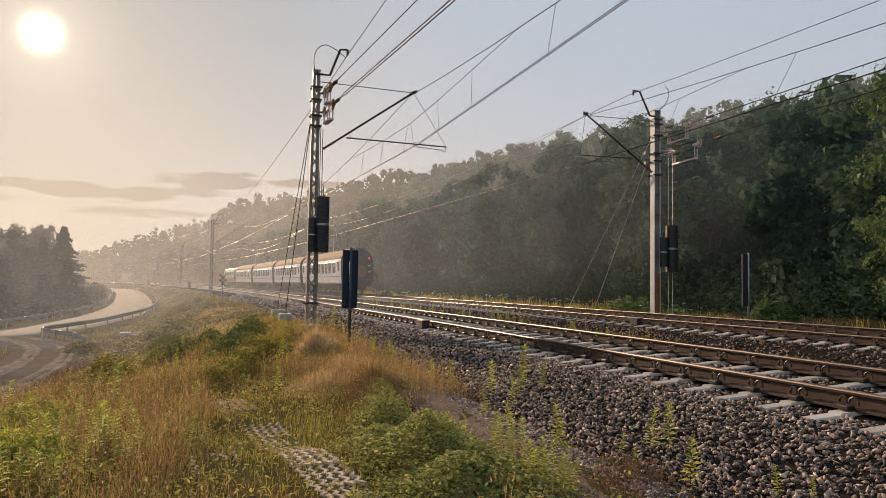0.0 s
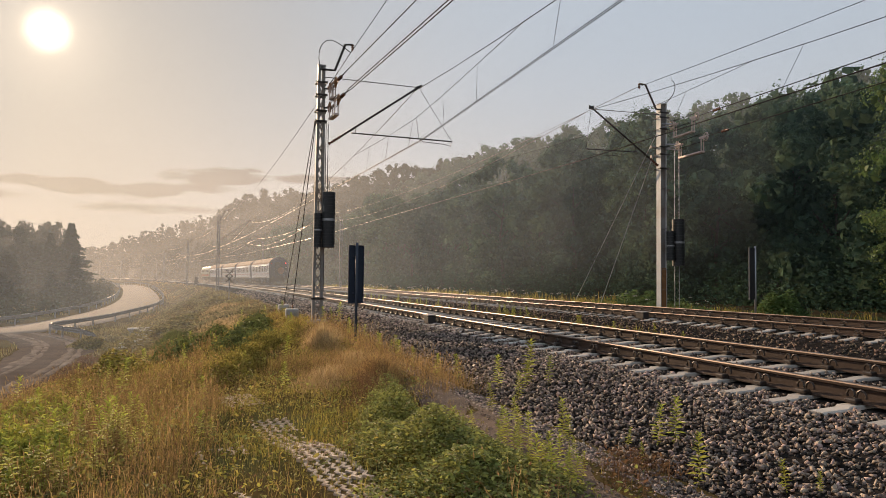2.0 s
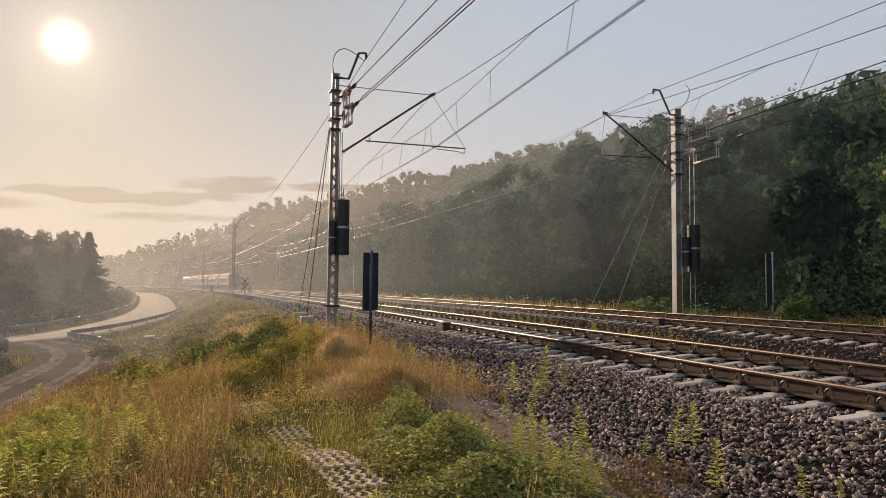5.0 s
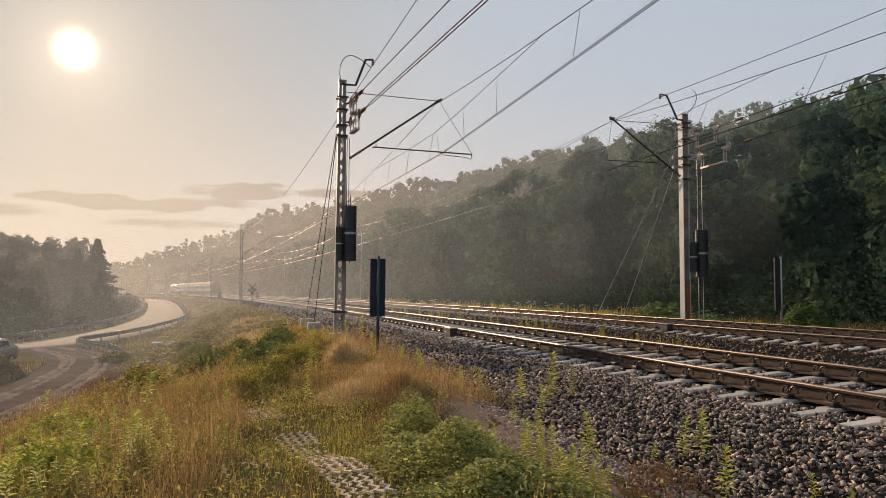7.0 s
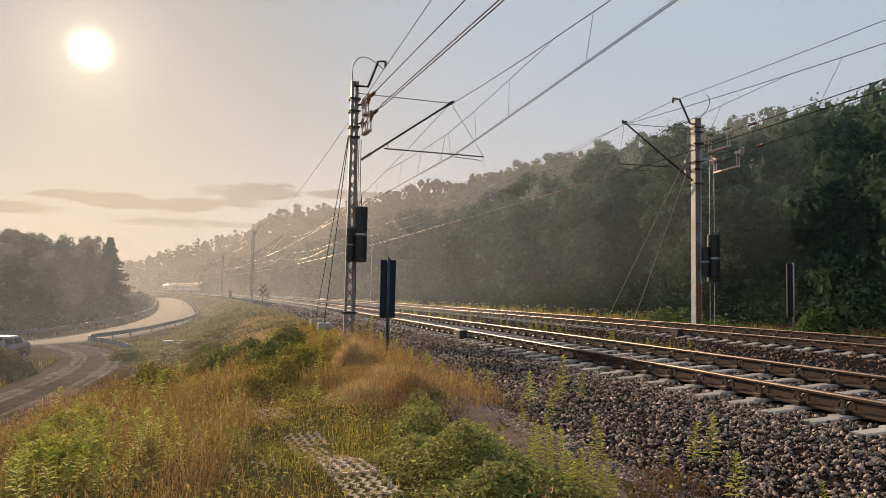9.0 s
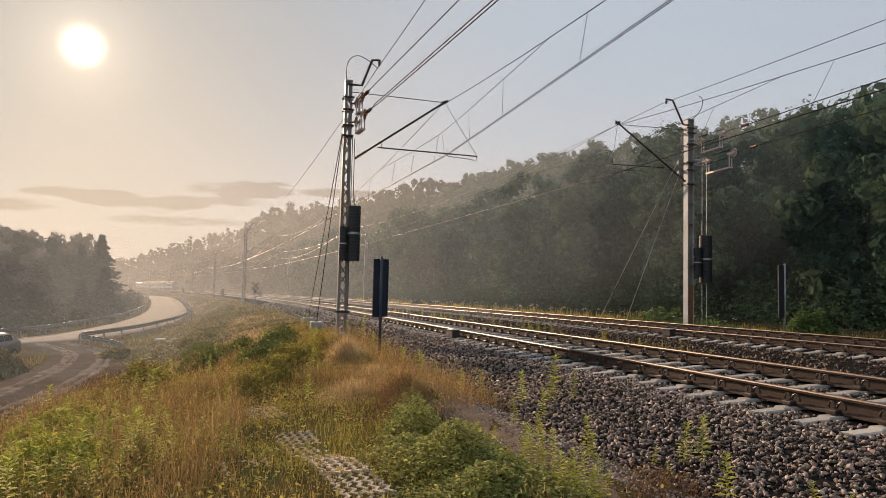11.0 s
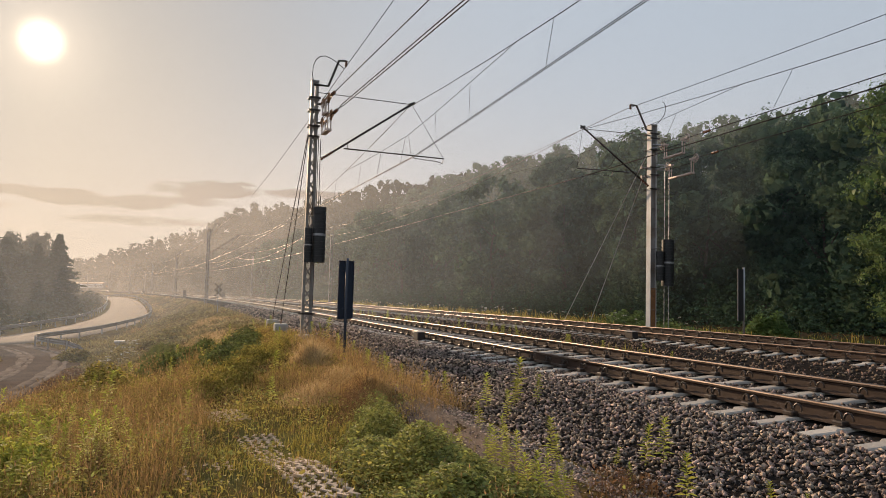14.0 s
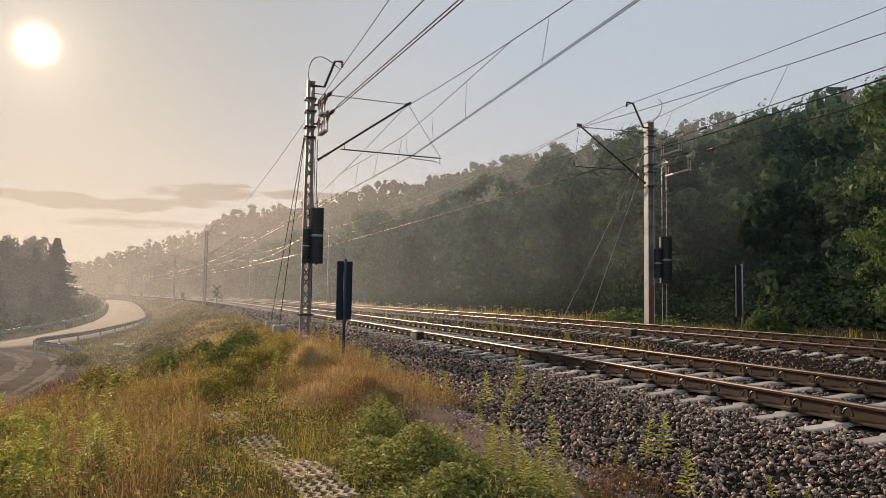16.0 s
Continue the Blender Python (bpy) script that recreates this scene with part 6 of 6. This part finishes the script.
def build_woods():
    rng = np.random.default_rng(11)
    kinds = []
    for k in range(4):
        kinds.append((soup("crown", *broadleaf_soup(20 + k, 13.0, 3.3 + 0.3 * (k % 3), 48, 175, 0.15, 0.03, 1.0, 32, (0.34, 0.56)), LEAF), trunk_mesh(k, 11.0, 0.18)))
    for k in range(3):
        kinds.append((soup("crown", *broadleaf_soup(30 + k, 13.0, 3.5, 32, 40, 0.32, 0.06, 1.0, 14, (0.5, 0.8)), LEAF), trunk_mesh(k + 9, 11.0, 0.18)))
    # front rows as single trees
    spots = []
    s = 8.0
    while s < 190:
        for row in range(3):
            spots.append((s + rng.uniform(-1.6, 1.6), 21.5 + row * 6.0 + rng.uniform(-1.5, 1.5), row))
        s += 4.0 if s < 90 else 7.0
    first = {}
    for i, (s, u, row) in enumerate(spots):
        k = int(rng.integers(0, 4)) if row < 2 and s < 46 else 4 + int(rng.integers(0, 3))
        at = line(s, u)
        size = tree_size(rng, s, u, at.x, at.y)
        m = pose(at.x, at.y, ground_at(at.x, at.y) - 0.1, 0, 0, rng.uniform(0, 360)) @ Matrix.Diagonal((size ** 0.7, size ** 0.7, size, 1))
        if k not in first:
            t = tagged(new("tree"), "dense dark-green broadleaf tree at the edge of the wood", "tree", "trees of the wood's edge")
            part("trunk", kinds[k][1], None, t)
            part("crown", kinds[k][0], None, t)
            t.matrix_world = m
            first[k] = t
        else:
            copy_thing(first[k], pose(0, 0, 0)).matrix_basis = m
    # a lighter tree standing out before the wood
    t = tagged(new("tree"), "lighter green young tree standing out before the dark wood", "tree")
    part("trunk", trunk_mesh(5, 9.0, 0.12), None, t)
    part("crown", soup("crown", *broadleaf_soup(71, 9.6, 1.9, 64, 150, 0.105, 0.06, 1.0, 14, (0.35, 0.6)), LEAF_SUN), None, t)
    at = line(14.0, 18.4)
    t.matrix_world = pose(at.x, at.y, ground_at(at.x, at.y) - 0.1)
    # the rest of the wooded hillside
    lite = [broadleaf_soup(40 + k, 13.0, 3.7, 24, 22, 0.38, 0.42, 1.0, 12, (0.6, 0.95)) for k in range(4)]
    tiny = [broadleaf_soup(50 + k, 13.0, 4.4, 18, 10, 0.6, 0.12, 1.0, 8) for k in range(4)]
    near, far = [[] for _ in range(4)], [[] for _ in range(4)]
    for s0, s1, u0, u1, gap, dest in ((0, 190, 40, 92, 7.3, near), (-30, 4, 22, 40, 5.5, near), (190, 420, 24, 98, 7.4, far), (420, 760, 20, 100, 12.0, far)):
        for s in np.arange(s0, s1, gap):
            for u in np.arange(u0, u1, gap):
                s2, u2 = s + rng.uniform(-0.45, 0.45) * gap, u + rng.uniform(-0.45, 0.45) * gap
                at = line(s2, u2)
                size = max(0.3, tree_size(rng, s2, u2, at.x, at.y))
                a = rng.uniform(0, 6.28)
                c, sn = math.cos(a) * size, math.sin(a) * size
                dest[int(rng.integers(0, 4))].append(((c, -sn, 0, at.x), (sn, c, 0, at.y), (0, 0, size, ground_at(at.x, at.y) - 0.2)))
    for base, groups, mat, label in ((lite, near, LEAF, "dense dark-green wood climbing the hillside"), (tiny, far, LEAF_FAR, "far wooded ridge fading in the mist")):
        soups = []
        for (v, l, n), mats in zip(base, groups):
            if mats:
                soups.append(stamp(v, np.asarray(l).reshape(-1, 4), np.array(mats)))
        tagged(new("wood", soup("wood", *merge(*soups), mat)), label, "wood", kind="stuff")


build_woods()


def spruce_soup(seed, height, radius, n, leaf):
    rng = np.random.default_rng(seed)
    t = rng.uniform(0, 1, n) ** 0.8
    tier = np.floor(t * 16) / 16
    a = rng.uniform(0, 6.28, n)
    reach = radius * (1 - t) * (0.8 + 0.35 * np.sin(a * 2.3 + tier * 31)) * (0.55 + 0.45 * (1 - (t * 16 % 1))) * np.sqrt(rng.uniform(0.25, 1, n))
    p = np.stack([reach * np.cos(a), reach * np.sin(a), 0.6 + t * (height - 0.6)], 1)
    v, f = leaf_card(0.5, 1.3)
    r = turns(n, rng, 0.5, (leaf * 0.6, leaf * 1.2))
    return stamp(v, f, placed(r, p))


def build_left_wood():
    rng = np.random.default_rng(21)
    x, y = -25.0, 112
    g = ground_at(x, y)
    big = tagged(new("spruce_tree"), "tall dark spruce standing at the end of the misty wood", "tree")
    part("trunk", trunk_mesh(3, 9.0, 0.18), None, big)
    part("crown", soup("crown", *spruce_soup(5, 8.6 - g, 5.0, 4800, 0.7), NEEDLE), None, big)
    big.matrix_world = pose(x, y, g - 0.1)
    tagged(copy_thing(big, pose(0, 0, 0)), "dark spruce beside the taller one at the wood's end", "tree").matrix_basis = pose(x - 2.9, y + 1.5, g - 0.3, 0, 0, 70) @ Matrix.Scale(0.88, 4)
    base = [broadleaf_soup(60 + k, 13.0, 3.8, 28, 16, 0.44, 0.1, 1.0, 10) for k in range(3)]
    groups = [[] for _ in range(3)]
    for i in range(105):
        y = rng.uniform(80, 220)
        x = -26.5 - (y - 60) * 0.10 - rng.uniform(0, 1) ** 1.5 * 70
        size = (7.6 + (y - 110) * 0.06 + rng.uniform(-1.2, 1.6) - 0.035 * (x + 27) - ground_at(x, y)) / 13.0
        a = rng.uniform(0, 6.28)
        c, sn = math.cos(a) * 0.9, math.sin(a) * 0.9
        groups[int(rng.integers(0, 3))].append(((c, -sn, 0, x), (sn, c, 0, y), (0, 0, size, ground_at(x, y) - 0.2)))
    soups = [stamp(v, np.asarray(l).reshape(-1, 4), np.array(m)) for (v, l, n), m in zip(base, groups)]
    tagged(new("wood", soup("wood", *merge(*soups), LEAF_FAR)), "dark misty wood beyond the road", "wood", kind="stuff")


build_left_wood()


scene.cycles.transparent_max_bounces = 40


# ---- morning mist: thin lit veils hanging in the valley, tinted for the haze's light ----
def mist_material(density, top, tint, edge, ends=None):
    m = bpy.data.materials.new("morning_mist")
    m.use_nodes = True
    t = m.node_tree
    t.nodes.clear()
    N, L = t.nodes.new, t.links.new
    out, mix, clear, tr = N("ShaderNodeOutputMaterial"), N("ShaderNodeMixShader"), N("ShaderNodeBsdfTransparent"), N("ShaderNodeBsdfTranslucent")
    tr.inputs[0].default_value = (*tint, 1)
    co = N("ShaderNodeTexCoord")
    tex = N("ShaderNodeTexNoise")
    tex.inputs["Scale"].default_value, tex.inputs["Detail"].default_value = 0.025, 3.0
    L(co.outputs["Object"], tex.inputs["Vector"])
    sep = N("ShaderNodeSeparateXYZ")
    L(co.outputs["Object"], sep.inputs[0])
    fade = N("ShaderNodeMapRange")
    fade.inputs[1].default_value, fade.inputs[2].default_value = top, 0.0
    fade.interpolation_type = "SMOOTHSTEP"
    L(sep.outputs[2], fade.inputs[0])
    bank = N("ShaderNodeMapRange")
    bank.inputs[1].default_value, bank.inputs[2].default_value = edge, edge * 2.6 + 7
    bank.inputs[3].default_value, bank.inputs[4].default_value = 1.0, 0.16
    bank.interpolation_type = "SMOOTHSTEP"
    # lean shapes the bank like a slanting light beam, leaving the low right dark
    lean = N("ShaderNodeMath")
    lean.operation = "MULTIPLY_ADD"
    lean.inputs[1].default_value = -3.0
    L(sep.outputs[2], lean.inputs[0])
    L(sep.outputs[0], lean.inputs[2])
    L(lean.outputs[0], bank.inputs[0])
    valley = N("ShaderNodeMapRange")
    valley.inputs[1].default_value, valley.inputs[2].default_value = -6.0, -26.0
    valley.inputs[3].default_value, valley.inputs[4].default_value = 1.0, 0.88
    L(sep.outputs[0], valley.inputs[0])
    if ends:
        # a veil along the wood's foot, thinning out towards its two ends
        for node, (x0, x1) in ((bank, (ends[1], ends[2])), (valley, (ends[0], ends[0] - 14))):
            node.inputs[1].default_value, node.inputs[2].default_value = x0, x1
            node.inputs[3].default_value, node.inputs[4].default_value = 1.0, 0.0
        lean.inputs[1].default_value = 0.0
    both = N("ShaderNodeMath")
    both.operation = "MULTIPLY"
    L(bank.outputs[0], both.inputs[0])
    L(valley.outputs[0], both.inputs[1])
    spread = N("ShaderNodeMath")
    spread.operation = "MULTIPLY"
    L(both.outputs[0], spread.inputs[0])
    L(fade.outputs[0], spread.inputs[1])
    fade = spread
    a, b = N("ShaderNodeMath"), N("ShaderNodeMath")
    a.operation = b.operation = "MULTIPLY"
    L(tex.outputs[0], a.inputs[0])
    L(fade.outputs[0], a.inputs[1])
    L(a.outputs[0], b.inputs[0])
    b.inputs[1].default_value = density * 2
    L(b.outputs[0], mix.inputs[0])
    L(clear.outputs[0], mix.inputs[1])
    L(tr.outputs[0], mix.inputs[2])
    L(mix.outputs[0], out.inputs[0])
    return m


def build_mist():
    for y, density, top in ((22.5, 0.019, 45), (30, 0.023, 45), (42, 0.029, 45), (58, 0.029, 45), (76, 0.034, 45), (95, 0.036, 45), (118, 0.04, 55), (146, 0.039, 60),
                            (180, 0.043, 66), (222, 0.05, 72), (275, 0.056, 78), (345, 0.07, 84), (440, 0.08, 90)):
        # tint stands for scattered light: skylight blue near, warmer grey far off
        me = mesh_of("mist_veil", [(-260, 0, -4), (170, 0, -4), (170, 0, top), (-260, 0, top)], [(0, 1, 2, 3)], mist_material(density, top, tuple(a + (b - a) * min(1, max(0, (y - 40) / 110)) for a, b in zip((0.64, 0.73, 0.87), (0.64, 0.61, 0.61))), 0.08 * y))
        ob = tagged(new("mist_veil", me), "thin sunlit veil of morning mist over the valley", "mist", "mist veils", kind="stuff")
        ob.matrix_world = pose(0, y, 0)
    for x, density in ((14.6, 0.054), (18.0, 0.054)):
        me = mesh_of("mist_veil", [(2, 0, -1), (95, 0, -1), (95, 0, 32), (2, 0, 32)], [(0, 1, 2, 3)], mist_material(density, 32, (0.62, 0.74, 0.86), 1.0, (14, 50, 92)))
        ob = tagged(new("mist_veil", me), "thin veil of mist along the wood's edge, tinted blue for skylight", "mist", "mist veils", kind="stuff")
        ob.matrix_world = pose(x, 0, 0, 0, 0, 90)


build_mist()


# ---- the train ----
TRAIN_S0, TRAIN_V = 55.8, 24.0
COACHBODY = material("white_coach_paint", (0.72, 0.70, 0.70), (0.64, 0.62, 0.62), gloss=0.2, rough=0.5, grain=1, fine=20, bump=0.03)
COACHROOF = material("tan_coach_roof", (0.30, 0.18, 0.11), (0.24, 0.15, 0.1), gloss=0.05, rough=0.85, grain=1, fine=15, bump=0.05)
STRIPE = material("orange_stripe_paint", (0.5, 0.14, 0.04), (0.4, 0.11, 0.03), rough=0.45, grain=1, fine=15, bump=0)
ENDBOARD = material("dull_orange_paint", (0.2, 0.075, 0.03), (0.15, 0.06, 0.03), rough=0.7, grain=3, fine=15, bump=0)
UNDER = material("sooty_underframe", (0.04, 0.035, 0.032), (0.06, 0.05, 0.045), rough=0.8, grain=3, fine=30, bump=0.2)
ENDPAINT = material("sooty_blue_end_paint", (0.03, 0.035, 0.055), (0.045, 0.04, 0.05), rough=0.6, grain=2, fine=20, bump=0.1)
LOCOPAINT = material("cream_and_green_paint", (0.5, 0.45, 0.3), (0.42, 0.38, 0.26), rough=0.45, grain=1, fine=15, bump=0.03)


def glow_material(name, colour, strength):
    m = bpy.data.materials.new(name)
    m.use_nodes = True
    p = m.node_tree.nodes["Principled BSDF"]
    p.inputs["Base Color"].default_value = p.inputs["Emission Color"].default_value = (*colour, 1)
    p.inputs["Emission Strength"].default_value = strength
    return m


TAILGLOW = glow_material("lit_red_tail_lamp", (1.0, 0.03, 0.04), 1.6)
SIDE_OUT = ((-1.40, 1.0), (-1.43, 1.9), (-1.42, 2.85), (-1.36, 3.1))
ROOF_OUT = ((-1.36, 3.1), (-1.27, 3.36), (-1.02, 3.66), (-0.6, 3.9), (0.0, 4.0), (0.6, 3.9), (1.02, 3.66), (1.27, 3.36), (1.36, 3.1))


def skin(outline, y0, y1, thick=0.04, close=False):
    """A shell of the outline between two cross-sections."""
    bm = bmesh.new()
    a = [bm.verts.new((x, y0, z)) for x, z in outline]
    b = [bm.verts.new((x, y1, z)) for x, z in outline]
    for k in range(len(outline) - 1):
        bm.faces.new((a[k], a[k + 1], b[k + 1], b[k]))
    if close:
        bm.faces.new((a[0], a[-1], b[-1], b[0]))
        bm.faces.new(a[::-1])
        bm.faces.new(b)
    bmesh.ops.recalc_face_normals(bm, faces=bm.faces)
    return bm


def bogie(parent, y, wheels=(-1.25, 1.25)):
    bg = part("bogie", box((2.0, 3.4, 0.35), (0, y, 0.55), bevel=0.05), UNDER, parent, "sooty bogie frame")
    for w in wheels:
        for sx in (-1, 1):
            part("wheel", rod((sx * 0.68, y + w, 0.46), (sx * 0.82, y + w, 0.46), 0.46, sides=20), UNDER, bg)
            part("axle_box", box((0.22, 0.35, 0.3), (sx * 1.0, y + w, 0.5), bevel=0.03), UNDER, bg)


def build_coach(length, label, last):
    coach = tagged(new("coach"), label, "railway coach", "coaches of the train")
    y0, y1 = 0.35, length - 0.35
    full = list(SIDE_OUT) + list(ROOF_OUT[1:]) + [(-x, z) for x, z in SIDE_OUT[::-1][1:]]
    part("body", skin(full[0:4][::-1] + [(1.36, 3.1), (1.42, 2.85), (1.43, 1.9), (1.40, 1.0)], y0, y1, close=True), COACHBODY, coach, "white painted coach body")
    part("roof", skin(ROOF_OUT, y0 - 0.02, y1 + 0.02, close=True), COACHROOF, coach, "sunlit tan coach roof")
    n = 9
    for sx in (-1, 1):
        for k in range(n):
            y = 3.1 + k * (length - 6.2) / (n - 1)
            wd = part("window", box((0.05, 1.16, 0.98), (sx * 1.415, y, 2.38), bevel=0.02), GALV, coach, "window with a pale metal frame")
            part("pane", box((0.03, 1.02, 0.84), (sx * 1.433, y, 2.38)), GLASS, wd)
            part("sash_bar", box((0.05, 1.02, 0.05), (sx * 1.43, y, 2.55)), GALV, wd)
        for y in (1.25, length - 1.25):
            dr = part("door", box((0.05, 0.8, 1.95), (sx * 1.405, y, 2.02), bevel=0.01), COACHBODY, coach)
            part("door_window", box((0.03, 0.5, 0.75), (sx * 1.432, y, 2.45)), GLASS, dr)
            part("step", box((0.35, 0.7, 0.06), (sx * 1.3, y, 0.72)), UNDER, coach)
        part("stripe", box((0.012, length - 1.0, 0.05), (sx * 1.433, length / 2, 1.62)), STRIPE, coach, "thin orange stripe")
        part("skirt", box((0.02, length - 1.0, 0.12), (sx * 1.41, length / 2, 1.03)), UNDER, coach)
    part("underframe", box((2.5, length - 1.2, 0.35), (0, length / 2, 0.88)), UNDER, coach)
    for k, (y, l) in enumerate(((6.6, 1.8), (9.6, 2.4), (12.9, 1.8))):
        if y < length - 5:
            part("equipment_box", box((2.3, l, 0.5), (0, y, 0.58), bevel=0.04), UNDER, coach)
    bogie(coach, 3.2)
    bogie(coach, length - 3.2)
    for y, d in ((y0, -1), (y1, 1)):
        end = part("end_wall", skin([(x * 0.985, z) for x, z in full], min(y, y + d * 0.05), max(y, y + d * 0.05), close=True), ENDPAINT, coach, "sooty dark end wall")
        part("gangway", box((1.05, 0.28, 2.15), (0, y + d * 0.17, 2.2), bevel=0.06), UNDER, end, "black rubber gangway")
        for sx in (-1, 1):
            part("buffer", rod((sx * 0.88, y, 1.06), (sx * 0.88, y + d * 0.5, 1.06), 0.2 if d else 0.2, sides=14), UNDER, end)
    if last:
        for sx in (-1, 1):
            part("tail_lamp", rod((sx * 1.05, y0 - 0.07, 3.05), (sx * 1.05, y0 - 0.13, 3.05), 0.065, sides=12), TAILGLOW if sx > 0 else TAIL, coach, "lit red tail lamp" if sx > 0 else "red tail lamp")
        part("end_board", rod((0.25, y0 - 0.32, 2.0), (0.25, y0 - 0.34, 2.0), 0.5, sides=20), ENDBOARD, coach, "round dull orange end board")
        for z in (2.45, 1.9):
            part("bracket", box((0.25, 0.04, 0.06), (1.05, y0 - 0.08, z)), WHITE, coach)
    return coach


def build_locomotive():
    lo = tagged(new("locomotive"), "cream electric locomotive hauling the white coaches", "locomotive")
    length = 14.5
    out = [(-1.4, 1.0), (-1.45, 2.0), (-1.42, 2.9), (-1.25, 3.4), (-0.7, 3.62), (0, 3.7), (0.7, 3.62), (1.25, 3.4), (1.42, 2.9), (1.45, 2.0), (1.4, 1.0)]
    part("body", skin(out, 0.5, length - 0.5, close=True), LOCOPAINT, lo)
    part("underframe", box((2.6, length - 0.8, 0.4), (0, length / 2, 0.85)), UNDER, lo)
    for y in (0.48, length - 0.48):
        for sx in (-1, 1):
            part("windscreen", box((0.95, 0.03, 0.75), (sx * 0.55, y, 2.75)), GLASS, lo)
            part("buffer", rod((sx * 0.88, y, 1.06), (sx * 0.88, y + (0.55 if y > 1 else -0.45), 1.06), 0.2, sides=14), UNDER, lo)
    for sx in (-1, 1):
        part("stripe", box((0.012, length - 1.4, 0.5), (sx * 1.45, length / 2, 1.5)), STRIPE, lo)
        for k in range(5):
            part("side_window", box((0.03, 1.2, 0.5), (sx * 1.44, 2.6 + k * 2.3, 2.65)), GLASS, lo)
    for y in (2.8, 11.7):
        bogie(lo, y)
        bm = bmesh.new()
        up = 5.3 if y < 5 else 4.25
        for sx in (-1, 1):
            add_rod(bm, (sx * 0.5, y - 0.6, 3.75), (sx * 0.55, y + 0.9, (3.75 + up) / 2), 0.03)
            add_rod(bm, (sx * 0.55, y + 0.9, (3.75 + up) / 2), (sx * 0.35, y, up), 0.025)
        add_box(bm, (1.7, 0.12, 0.06), (0, y, up + 0.03))
        add_box(bm, (1.4, 1.8, 0.08), (0, y, 3.76))
        part("pantograph", bm, DARKIRON, lo)
    return lo


def train_row(s):
    return line_pose(s, FAR_U + 0.7535, 0.195, FAR_CANT)


TRAIN = [(build_coach(19.8, "white passenger coach of a train running away, red tail lamp lit" if k == 0 else "white passenger coach with an orange stripe and sunlit roof", k == 0), 19.8 * k) for k in range(4)]
TRAIN.append((build_locomotive(), 79.4))


def motions():
    for ob, ahead in TRAIN:
        walk(ob, [(t, train_row(TRAIN_S0 + TRAIN_V * t + ahead)) for t in range(17)])


motions()
